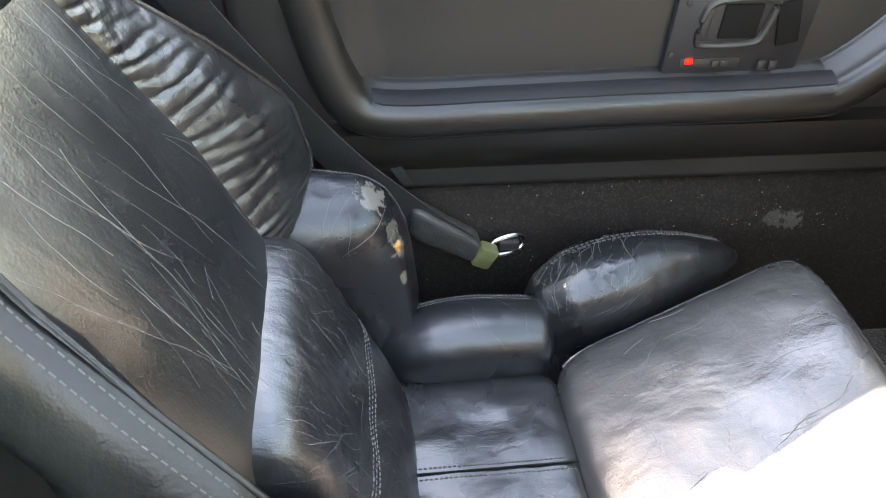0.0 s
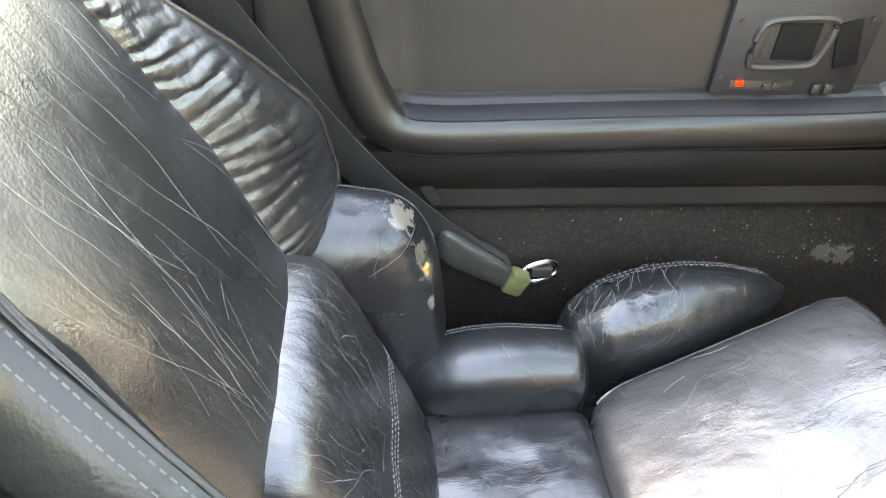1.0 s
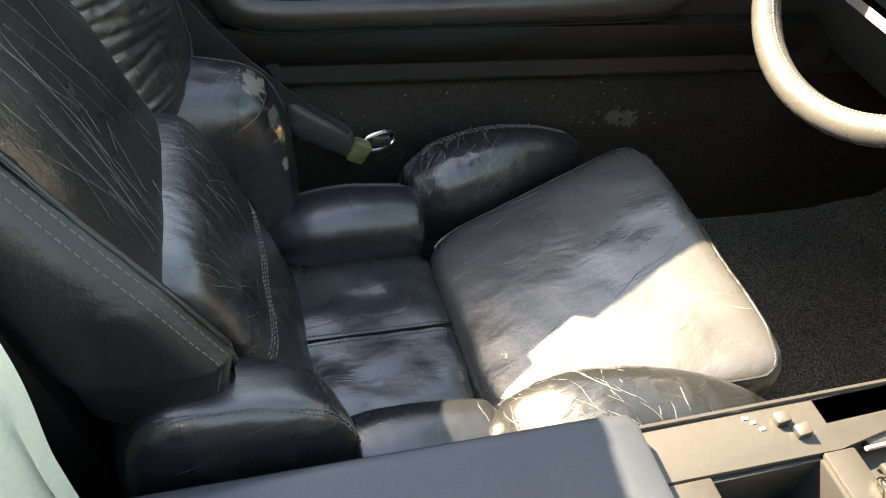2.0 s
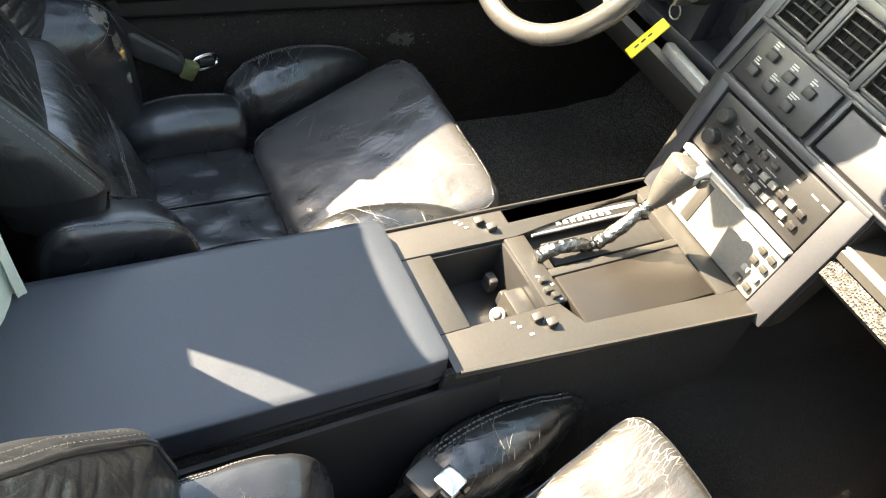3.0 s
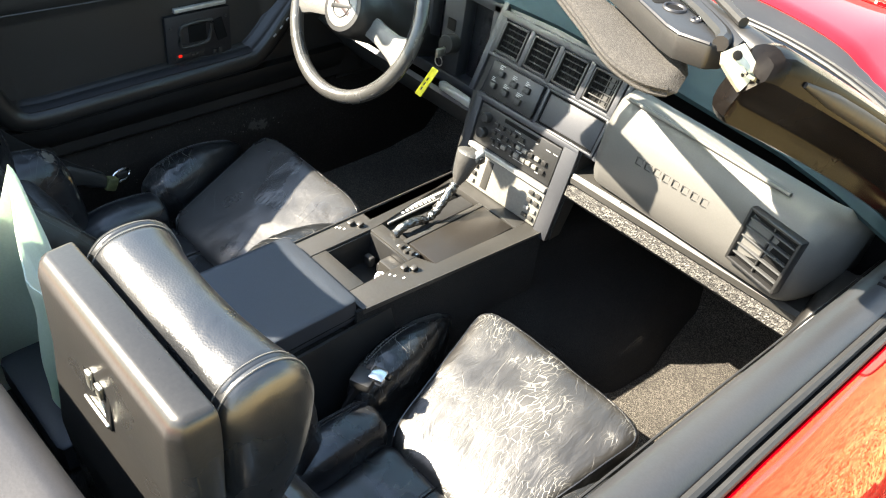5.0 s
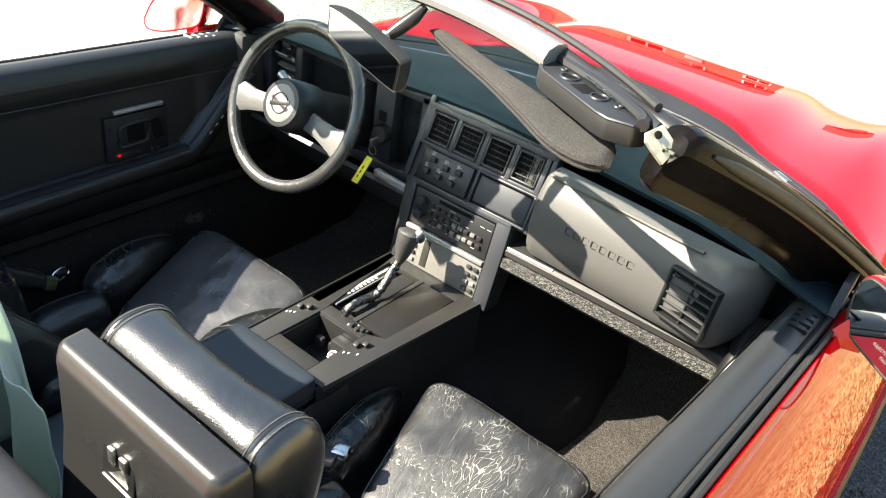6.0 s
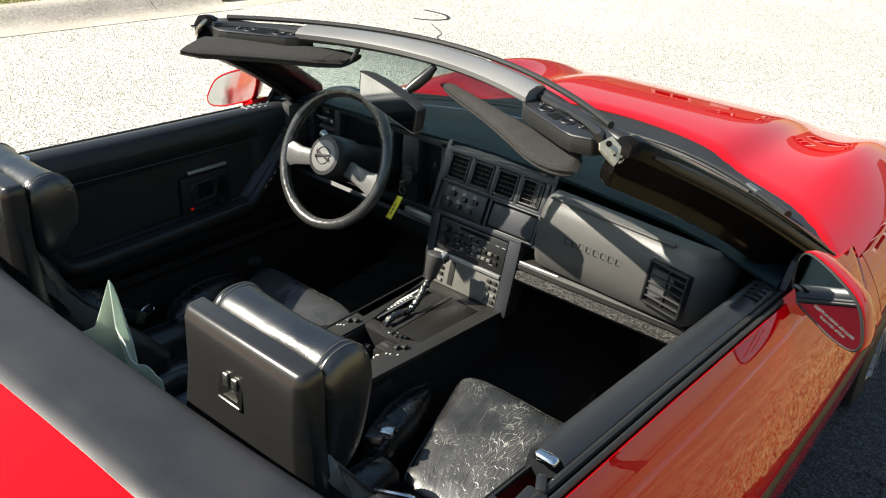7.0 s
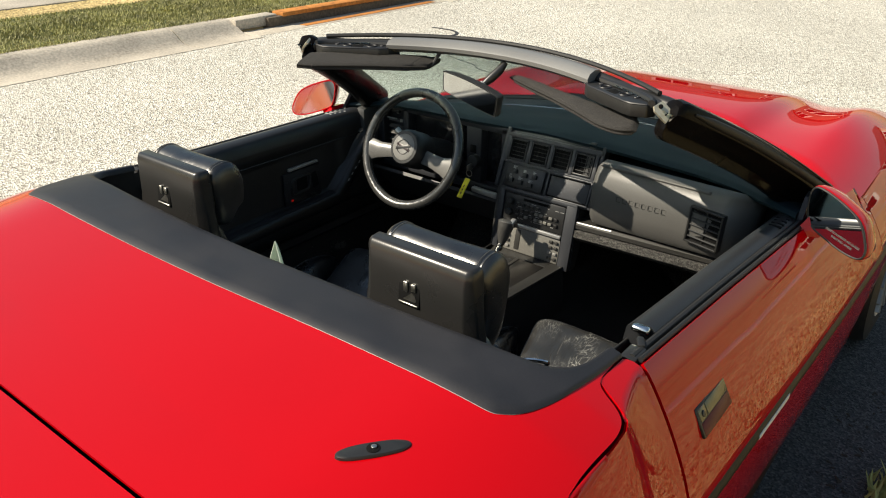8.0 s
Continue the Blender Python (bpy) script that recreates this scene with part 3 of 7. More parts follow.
kerb_run(7.4, 40, CONCRETE, "kerb", "grey-tan concrete kerb and gutter")
# storm drain: slab over a dark mouth, with a rust-painted edge
inlet = thing("storm_drain", (-6.0, 5.0, 0), "storm drain inlet with rust-orange painted kerb edge", "storm drain")
part("gutter", box((-5.76, 5.72, -0.02), (0.32, 3.34, 0.05), 0.01), CONCRETE, inlet)
# dark brown colour stands for shade below the painted edge
part("throat", box((-5.955, 5.90, 0.045), (0.11, 2.9, 0.13), 0.01), SHADED_CONCRETE, inlet, "mouth under the edge, its shade put into the colour")
part("slab", box((-6.05, 4.33, 0.075), (0.20, 0.60, 0.118), 0.02), CONCRETE, inlet, "bare concrete end")
part("painted_edge", box((-5.98, 6.03, 0.125), (0.20, 2.75, 0.05), 0.015), RUST, inlet, "rust-orange painted top")
part("stain", box((-5.72, 6.0, 0.008), (0.12, 2.4, 0.003), 0.001), RUST, inlet, "rust stain")
walkway = part("pavement", box((-9.3, 0, 0.10), (1.3, 80, 0.06), 0.01), CONCRETE)
tagged(walkway, "pale concrete pavement beyond the verge", "pavement", kind="structure")

crack = bmesh.new()
strap(smoothed([(-4.5, 5.68, 0.003), (-4.2, 5.66, 0.003), (-4.03, 5.5, 0.003), (-4.1, 5.3, 0.003), (-4.25, 5.22, 0.003)], 5), 0.035, 0.004, (1, 1, 0), bm=crack)
strap(smoothed([(-3.95, 5.15, 0.003), (-3.62, 4.9, 0.003), (-3.5, 4.7, 0.003), (-3.1, 4.55, 0.003), (-2.9, 4.4, 0.003), (-2.3, 4.3, 0.003)], 5), 0.010, 0.004, (1, 1, 0), bm=crack)
tagged(part("tar_patch", crack, TAR), "black tar-filled crack in the street", "road crack", kind="structure")


def blades(name, n, area, height, mat, z, label, seed):
    rnd = random.Random(seed)
    verts, faces = [], []
    for _ in range(n):
        x, y = area(rnd)
        a, h = rnd.uniform(0, 6.28), height * rnd.uniform(0.5, 1.3)
        w = h * 0.09 + 0.003
        dx, dy = math.cos(a), math.sin(a)
        b = rnd.uniform(0.2, 0.8) * h
        k = len(verts)
        verts += [(x - dy * w, y + dx * w, z), (x + dy * w, y - dx * w, z), (x + dx * b, y + dy * b, z + h)]
        faces.append((k, k + 1, k + 2))
    me = bpy.data.meshes.new(name)
    me.from_pydata(verts, [], faces)
    me.materials.append(mat)
    return tagged(new(name, me), label, "grass", kind="stuff")


blades("grass", 90000, lambda r: (r.uniform(-7.95, -6.14), r.uniform(0.0, 8.5)), 0.032, BLADE, 0.12, "short green verge grass", 1)
blades("dry_grass", 9000, lambda r: (1.36 + abs(r.gauss(0, 0.5)), r.uniform(-1.5, 4.5)), 0.05, DRYBLADE, 0.01, "dry tan lawn grass by the car", 2)
blades("grass_tuft", 160, lambda r: (r.gauss(1.13, 0.03), r.gauss(0.72, 0.04)), 0.06, BLADE, 0.0, "small green tuft on the road edge", 3)
rnd = random.Random(6)
# added strip over the street that deepens the car's shadow by colour
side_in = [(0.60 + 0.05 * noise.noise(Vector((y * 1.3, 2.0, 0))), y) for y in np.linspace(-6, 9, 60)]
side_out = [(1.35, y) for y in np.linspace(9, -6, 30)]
tagged(part("road_shade", outline(side_in + side_out, -0.01, 0.0035), SHADED_ROAD), "added dark strip of road, the car's shade put into its colour", "road", kind="structure")
rnd = random.Random(4)
debris = bmesh.new()
for _ in range(46):
    x, y, s, a = rnd.gauss(0.99, 0.07), rnd.uniform(0.62, 1.25), rnd.uniform(0.003, 0.011), rnd.uniform(0, 3.14)
    b2 = pillow(brick8(-s, s, -s * 0.5, s * 0.5, 0, s * 0.35), 3, 2, 0.3 * s, 60)
    b2.transform(Matrix.Translation((x, y, 0.004)) @ Matrix.Rotation(a, 4, "Z"))
    join(debris, b2)
tagged(part("leaf_litter", debris, LEAF), "scattered dark leaf litter on the road", "leaves", kind="stuff")

# pavement and trees across the lawn, which the bodywork mirrors
strip = part("pavement", box((6.4, 0, 0.02), (1.3, 120, 0.04), 0.01), CONCRETE)
tagged(strip, "pale concrete pavement across the dry lawn", "pavement", kind="structure")


def house(x, y, wide, deep, tall, face, mat, seed):
    """A house with a pitched roof, white-framed windows, a door and a garage; face is its front's turn about z."""
    rnd = random.Random(seed)
    t = thing("house", (x, y, 0), "brick house with white windows across the street", "house", "street houses")
    spin = Matrix.Translation((x, y, 0)) @ Matrix.Rotation(face, 4, "Z")

    def put(name, bm, m, up, label=""):
        bm.transform(spin)
        return part(name, bm, m, up, label)
    wall = put("wall", box((0, 0, tall / 2), (wide, deep, tall), 0.02), mat, t)
    e, r = 0.45, deep * 0.30
    put("roof", loft([[Vector((k * (wide / 2 + e), -deep / 2 - e, tall - 0.1)), Vector((k * (wide / 2 + e), 0, tall + r)), Vector((k * (wide / 2 + e), deep / 2 + e, tall - 0.1)), Vector((k * (wide / 2 + e), 0, tall - 0.02))] for k in (-1, 1)]), SHINGLE, t, "dark shingled roof")
    n = max(2, int(wide / 2.6))
    for k in range(n):
        u = (k + 0.5) / n * wide - wide / 2
        for z in ((1.5, 4.2) if tall > 4 else (1.5,)):
            if k == n // 2 and z < 2:
                put("door", box((u, -deep / 2 - 0.03, 1.05), (0.95, 0.08, 2.1), 0.01), GREY, t)
                continue
            fr = put("window", box((u, -deep / 2 - 0.03, z), (1.35, 0.08, 1.5), 0.01), WHITE, t)
            for q in (-1, 1):
                put("pane", box((u + q * 0.3, -deep / 2 - 0.075, z), (0.52, 0.012, 1.3), 0.002), DARK, fr)
    return wall


def tree(x, y, h, seed):
    rnd = random.Random(seed)
    t = thing("tree", (x, y, 0), "leafy street tree beyond the lawn", "tree", "street trees")
    top = h * 0.45
    pts = [(x + rnd.gauss(0, 0.05) * k, y + rnd.gauss(0, 0.05) * k, top * k / 4) for k in range(5)]
    bm = tube(pts, [0.22, 0.18, 0.16, 0.13, 0.10], 9)
    tips = []
    for k in range(9):
        a, up = 0.7 * k + rnd.uniform(-0.3, 0.3), rnd.uniform(0.35, 0.95)
        p = Vector((x + math.cos(a) * h * 0.26 * (1.2 - up), y + math.sin(a) * h * 0.26 * (1.2 - up), lerp(top, h, up)))
        q = Vector(pts[-1]) - Vector((0, 0, rnd.uniform(0, 0.8)))
        tube([q, q.lerp(p, 0.5) + Vector((0, 0, 0.15)), p], [0.07, 0.045, 0.015], 6, bm=bm)
        tips += [p, q.lerp(p, 0.65)]
    part("trunk", bm, BARK, t)
    verts, faces = [], []
    for p in tips:
        for _ in range(230):
            c = p + Vector((rnd.gauss(0, h * 0.075), rnd.gauss(0, h * 0.075), rnd.gauss(0, h * 0.065)))
            d = Vector((rnd.gauss(0, 1), rnd.gauss(0, 1), rnd.gauss(0, 1))).normalized() * 0.11
            e = d.orthogonal().normalized() * 0.055
            k = len(verts)
            verts += [c - d, c + e, c + d, c - e]
            faces.append((k, k + 1, k + 2, k + 3))
    me = bpy.data.meshes.new("crown")
    me.from_pydata([tuple(v) for v in verts], [], faces)
    me.materials.append(FOLIAGE)
    crown = new("crown", me)
    crown.parent = t
    crown.matrix_parent_inverse = Matrix.Translation(-t.location)
    return t


for k, (x, y, h) in enumerate(((-11.0, 40.0, 6.5), (12.0, 31.0, 7.0), (12.5, -9.0, 7.5), (13.5, -1.0, 8.5), (12.0, 7.5, 7.0), (15.0, 14.0, 9.0), (-15.0, -9.0, 8.0), (-22.0, 21.0, 6.5))):
    tree(x, y, h, 20 + k)
for k, (x, y, wide, tall, face) in enumerate(((-14.0, 24.0, 11.0, 3.0, 0.7), (-12.5, 38.0, 12.0, 5.4, 0.25), (11.0, 33.0, 13.0, 5.4, -0.35), (-20.0, -6.0, 11.0, 3.0, 1.5))):
    house(x, y, wide, 8.0, tall, face, HOUSEBRICK if k % 2 else SIDING, 60 + k)

# ---- car body ----
car = thing("car", (0, 0.3, 0), "red two-seat convertible with the top down", "car")


def cowl_y(x):
    return 1.17 - 0.70 * x * x


def hood_edge(x):
    return 1.305 - 0.72 * x * x


def hood_z(x, y):
    a = abs(x)
    t = max(0.0, (y - 1.25) / 1.3)
    z = 0.805 + 0.012 * min(1.0, max(0.0, y - 1.0)) - 0.24 * t ** 2.2
    z += 0.034 * (1 / (1 + math.exp((a - 0.40) / 0.022))) * math.exp(-((y - 1.55) / 0.9) ** 2)
    z += 0.036 * math.exp(-(abs(a - 0.655) / 0.10) ** 1.45) * math.exp(-((y - 1.62) / 0.55) ** 2)
    z -= 0.05 * max(0.0, (a - 0.68) / 0.14) ** 2
    return z


def hood_at(u, v):
    x = lerp(-0.825, 0.825, u)
    y0 = hood_edge(x)
    y = lerp(y0, 2.52 - 0.35 * abs(x / 0.82) ** 3, v)
    return Vector((x, y, hood_z(x, y) - 0.006 * (1 - min(1, v * 30))))


part("hood", sheet(hood_at, 90, 60, 0.006), PAINT, car, "glossy red clamshell hood", 60)


def deck_z(x, y):
    a = abs(x)
    z = 0.912 - 0.09 * max(0, -0.62 - y) + 0.035 * max(0, -0.9 - y)
    z -= 0.055 * max(0, (a - 0.50) / 0.30) ** 2.2
    z -= 0.014 * max(0, (y + 0.52) / 0.16) * (a > 0.5)
    return z


def top_line(y):
    """Where the flank begins: x and z of its upper edge."""
    x = interp(y, (-1.85, -1.0, -0.72, -0.56, -0.51, -0.49, -0.475, -0.462, -0.452, -0.36, -0.345, 0.0, 0.44, 0.95, 2.4), (0.80, 0.802, 0.795, 0.799, 0.796, 0.789, 0.770, 0.742, 0.722, 0.720, 0.745, 0.762, 0.788, 0.815, 0.826))
    z = interp(y, (-1.85, -1.0, -0.55, -0.36, 0.0, 0.44, 0.80, 1.0, 1.2, 1.6, 2.0, 2.4), (0.84, 0.862, 0.866, 0.862, 0.848, 0.832, 0.815, 0.80, 0.778, 0.770, 0.69, 0.56))
    if y < -0.35:
        z = deck_z(x, y) - 0.0015
    if y > 0.9:
        z = min(z, hood_z(0.82, y) - 0.004)
    return x, z


def arch(y):
    for ya in (1.62, -0.82):
        d = abs(y - ya)
        if d < 0.375:
            return 0.33 + math.sqrt(0.375 ** 2 - d * d) * 0.93
    return 0.19


def waist(y):
    """Half width of the body at its widest, drawn in behind the doors."""
    return interp(y, (-1.84, -1.3, -0.82, -0.6, -0.34, 0.1, 0.6, 1.0, 1.6, 2.4), (0.880, 0.890, 0.893, 0.876, 0.868, 0.885, 0.902, 0.911, 0.912, 0.900))


def flank(y, t, s):
    """t 0 at the upper edge, 1 at the sill."""
    xt, zt = top_line(y)
    zb = arch(y)
    pinch = 1 - 0.05 * max(0, (y - 1.9)) ** 2 - 0.05 * max(0, (-1.3 - y)) ** 2
    rear = y < -0.3445
    x0 = max(xt, lerp(0.746, 0.799, (lambda k: k * k * (3 - 2 * k))(min(1, max(0, (-0.33 - y) / 0.25))))) if rear else xt
    if t < 0.10 and rear:
        x = lerp(xt, x0, t / 0.10)
        z = deck_z(x, y) - 0.0015
    elif t < 0.55:
        k = (t - 0.10) / 0.45 if rear else t / 0.55
        z0 = deck_z(x0, y) - 0.0015 if rear else zt
        z = lerp(z0, min(0.60, zt - 0.03), k)
        x = x0 + (waist(y) - x0) * (0.5 * math.sin(k * 1.5708) ** 0.8 + 0.5 * k)
    else:
        k = (t - 0.55) / 0.45
        z = lerp(min(0.60, zt - 0.03), min(zb, zt - 0.06), k)
        x = waist(y) - 0.07 * (0.6 - z) ** 2 * 4
    return Vector((s * x * pinch, y, z))


def flank_panel(name, y0, y1, s, parent, label, n):
    bm = sheet(lambda u, v: flank(lerp(y0, y1, u), v, s), n, 40, 0.005)
    inner = [v for v in bm.verts if y0 + 0.012 < v.co.y < y1 - 0.012 and not v.is_boundary]
    top = max(v.co.z for v in bm.verts)
    for _ in range(24):
        bmesh.ops.smooth_vert(bm, verts=[v for v in inner if v.co.z < top - 0.03], factor=0.5, use_axis_x=True, use_axis_y=False, use_axis_z=True)
    return part(name, bm, PAINT, parent, label, 75)


for s in (1, -1):
    flank_panel("front_fender", 1.012, 2.40, s, car, "red fender", 60)
    flank_panel("rear_quarter_panel", -1.84, -0.352, s, car, "red rear quarter", 260)
    part("rub_strip", sheet(lambda u, v: flank(lerp(-1.8, 2.3, u), 0.57, s) + Vector((s * (0.008 - 0.010 * (2 * v - 1) ** 2), 0, lerp(0.018, -0.022, v))), 90, 6, 0.004), STRIP, car, "black rubber side strip", 60)
    part("strip_highlight", sheet(lambda u, v: flank(lerp(-0.03, 0.15, u), 0.57, s) + Vector((s * 0.0095, 0, lerp(0.004, -0.008, v))), 6, 1, 0.003), WHITE, car, "white inlay in the strip")
    part("rocker", box((s * 0.80, 0.42, 0.20), (0.10, 1.7, 0.10), 0.02), BLACK, car, "black sill")

# rear deck: black vinyl collar round the cockpit and red panels behind it
INNER = [(-0.694, -0.362), (-0.690, -0.430), (-0.672, -0.470), (-0.630, -0.495), (-0.50, -0.512), (-0.25, -0.528), (0, -0.534), (0.25, -0.530), (0.50, -0.520), (0.630, -0.503), (0.674, -0.475), (0.692, -0.430), (0.696, -0.362)]
OUTER = [(-0.716, -0.362), (-0.713, -0.452), (-0.708, -0.530), (-0.690, -0.628), (-0.620, -0.651), (-0.31, -0.662), (0, -0.662), (0.31, -0.652), (0.600, -0.646), (0.668, -0.630), (0.699, -0.568), (0.711, -0.474), (0.716, -0.362)]
BORDER = [(-0.718, -0.40), (-0.729, -0.460), (-0.789, -0.508), (-0.794, -0.640), (-0.795, -1.025), (-0.40, -1.03), (0, -1.03), (0.40, -1.03), (0.795, -1.025), (0.794, -0.640), (0.789, -0.508), (0.729, -0.460), (0.718, -0.40)]


def along(line, steps=10):
    return smoothed([(x, y, 0) for x, y in line], steps)


inner_c, outer_c, border_c = along(INNER), along(OUTER), along(BORDER)
NC = len(inner_c) - 1


def collar_at(u, v):
    i = min(NC, round(u * NC))
    p = inner_c[i].lerp(outer_c[i], v)
    edge = 0.012 * max(0, 1 - v / 0.10) ** 2 + 0.004 * max(0, (v - 0.94) / 0.06)
    return Vector((p.x, p.y, deck_z(p.x, p.y) + 0.007 - edge))


def lip_at(u, v):
    i = min(NC, round(u * NC))
    p = inner_c[i]
    return Vector((p.x * (1 + 0.01 * v), p.y - 0.012 * v, deck_z(p.x, p.y) - 0.004 - 0.10 * v))


def deck_at(u, v):
    i = min(NC, round(u * NC))
    p = outer_c[i].lerp(border_c[i], v) if v else outer_c[i].lerp(inner_c[i], 0.12)
    return Vector((p.x, p.y, deck_z(p.x, p.y)))


collar = part("deck_collar", sheet(collar_at, NC, 14, 0.004), DECKVINYL, car, "matt black vinyl deck panel behind the seats", 60)
part("collar_lip", sheet(lip_at, NC, 3, 0.003), BLACK, collar, "", 60)
part("collar_piping", tube([Vector((p.x, p.y, deck_z(p.x, p.y) + 0.004)) for p in outer_c[26:-26]], 0.0022, 6), SILVER, collar, "thin pale edge strip")
part("top_cover", sheet(deck_at, NC, 24, 0.005), PAINT, car, "glossy red lid over the folded top", 60)
lid_rear = sorted((p for p in border_c if p.y < -0.98), key=lambda p: p.x)


def rear_at(u, v):
    x = lerp(-0.80, 0.80, u)
    y = lerp(interp(x, [p.x for p in lid_rear], [p.y for p in lid_rear]) - 0.007, -1.84, v)
    return Vector((x, y, deck_z(x, y)))


part("rear_deck", sheet(rear_at, 60, 30, 0.005), PAINT, car, "", 60)
part("tail", sheet(lambda u, v: Vector((lerp(-0.80, 0.80, u), -1.845 - 0.02 * math.sin(3.14 * v), lerp(0.83, 0.25, v))), 10, 8, 0.01), PAINT, car)
# small oval latch plate in the lid
lm = Matrix.Translation((0.571, -0.800, deck_z(0.571, -0.800) + 0.003)) @ Matrix.Rotation(radians(52), 4, "Z")
latch = bmesh.new()
ring = [Vector((0.052 * math.copysign(abs(math.cos(a)) ** 0.75, math.cos(a)), 0.0135 * math.copysign(abs(math.sin(a)) ** 0.9, math.sin(a)), 0)) for a in (6.28319 * k / 36 for k in range(36))]
loft([[p for p in ring], [p * 0.98 + Vector((0, 0, 0.004)) for p in ring], [p * 0.90 + Vector((0, 0, 0.0055)) for p in ring]], bm=latch)
latch.transform(lm)
latch_ob = part("latch_plate", latch, BLACK, car, "small black oval plate")
hole = dial((0, 0, 0.0045), (0, 0, 1), 0.0095, 0.002)
hole.transform(lm)
part("latch_hole", hole, DARK, latch_ob)
socket = dial((0.001, 0.001, 0.0066), (0, 0, 1), 0.004, 0.002)
socket.transform(lm)
part("latch_socket", socket, STEEL, latch_ob)

# windscreen surround
def header_at(x):
    return Vector((x, 0.335 - 0.70 * x * x, 1.166 - 0.055 * x * x))


def base_at(x):
    return Vector((x, cowl_y(x) - 0.075 - 0.02 * abs(x), 0.818 + 0.012 * abs(x)))


def screen_at(u, v):
    k = 2 * u - 1
    a, b = header_at(k * 0.555), base_at(k * 0.775)
    p = a.lerp(b, v)
    p.z += 0.018 * math.sin(3.14159 * v)
    return p


frame_ob = part("windscreen_header", loft([[header_at(x) + Vector((0, dy, dz)) for dy, dz in ((-0.040, -0.010), (-0.042, 0.000), (-0.032, 0.011), (-0.008, 0.016), (0.018, 0.013), (0.030, 0.003), (0.032, -0.008), (0.016, -0.018), (-0.018, -0.021))] for x in np.linspace(-0.312, 0.312, 31)]), HEADER, car, "smooth black vinyl header bar above the windscreen, coloured grey for sky sheen", 50)
for s in (1, -1):
    part("header_end", loft([[header_at(s * x) + Vector((0, dy, dz)) for dy, dz in ((0.004, -0.020), (0.000, -0.006), (0.008, 0.004), (0.020, 0.008), (0.030, 0.003), (0.032, -0.008), (0.020, -0.022))] for x in np.linspace(0.313, 0.520, 14)]), BLACK, car, "dark end of the header behind the block", 50)
part("header_seal", tube([header_at(x) + Vector((0, 0.030, 0.016)) for x in np.linspace(-0.505, 0.505, 41)], 0.006, 8), RUBBER, frame_ob)
glass = part("windscreen", sheet(screen_at, 40, 16, 0.004), GLASS, car, "clear tinted curved glass", 80)
for s in (1, -1):
    foot, head = Vector((s * 0.783, 0.665, 0.835)), Vector((s * 0.556, 0.128, 1.142))
    line = [foot.lerp(head, t) + Vector((0, 0, 0.016 * math.sin(3.14 * t))) for t in (0, 0.09, 0.18, 0.27, 0.36, 0.45, 0.54, 0.63, 0.72, 0.82, 0.91, 0.955, 0.975, 0.985)]
    run = (head - foot).normalized()
    side = run.cross(Vector((0, 0, 1))).normalized()
    top = side.cross(run)
    section = smoothed([(a, 0, b) for a, b in ((0.013, -0.052), (0.010, -0.047), (0.011, -0.030), (0.007, -0.024), (-0.010, 0.004), (-0.013, 0.010), (-0.008, 0.032), (0.000, 0.038), (0.018, 0.041), (0.036, 0.034), (0.044, 0.020), (0.044, -0.030), (0.034, -0.050))], 2, True)
    pil = part("windscreen_pillar", loft([[p + side * (s * q.x * k) + top * (q.z * k) for q in section] for p, k in ((p, interp(i, (0, 4, 11, 12, 13), (1.30, 1.08, 1.0, 0.88, 0.60))) for i, p in enumerate(line))]), PILLAR, car, "dark brown-black trimmed pillar", 28)
    part("pillar_trim", tube([p + Vector((s * 0.028, 0.026, 0.026)) for p in line[:9]], [interp(i, (0, 5, 8), (0.0055, 0.004, 0.0005)) for i in range(9)], 8, flat=0.6), BLACK, pil, "black outer moulding")
    part("pillar_seal", tube([p + side * (s * -0.012 * k) + top * (0.021 * k) for p, k in ((p, interp(i, (0, 4, 10), (1.30, 1.08, 1.0))) for i, p in enumerate(line[:11]))], [interp(i, (0, 8, 9, 10), (0.010, 0.010, 0.009, 0.003)) for i in range(11)], 10), RUBBER, pil, "black rubber roof seal")
    part("header_corner", tube(smoothed([(s * x, y, z) for x, y, z in ((0.360, 0.262, 1.150), (0.420, 0.236, 1.150), (0.470, 0.210, 1.150), (0.515, 0.192, 1.149), (0.550, 0.192, 1.143), (0.580, 0.212, 1.130), (0.606, 0.252, 1.110))], 4), [interp(i, (0, 4, 12, 18, 24), (0.010, 0.015, 0.019, 0.017, 0.006)) for i in range(25)], 12, flat=0.75), BLACK, car, "black rounded corner moulding")
    # latch receiver block at each end of the header
    plan = [(0.298, 0.268), (0.306, 0.226), (0.324, 0.206), (0.446, 0.137), (0.466, 0.130), (0.500, 0.138), (0.512, 0.158), (0.500, 0.186), (0.420, 0.240), (0.330, 0.284)]
    bl = part("header_block", outline([(s * x, y) for x, y in plan], 1.123, 1.152, bevel=0.004), BLACK, car, "black moulded receiver block", 25)
    part("block_rail", tube(smoothed([(s * x, y - 0.004, 1.154) for x, y in ((0.312, 0.276), (0.420, 0.226), (0.478, 0.188), (0.500, 0.168), (0.506, 0.150))], 5), 0.0085, 8), BLACK, bl, "raised rail")
    part("block_edge", tube([(s * x, y, 1.1515) for x, y in ((0.308, 0.228), (0.326, 0.208), (0.446, 0.139), (0.466, 0.132), (0.498, 0.140))], 0.0024, 6), DECKVINYL, bl, "worn pale edge")
    part("block_pocket", box((s * 0.395, 0.198, 1.150), (0.034, 0.026, 0.006), 0.002, turn=Matrix.Rotation(s * radians(-29), 3, "Z")), DARK, bl, "sunken pocket")
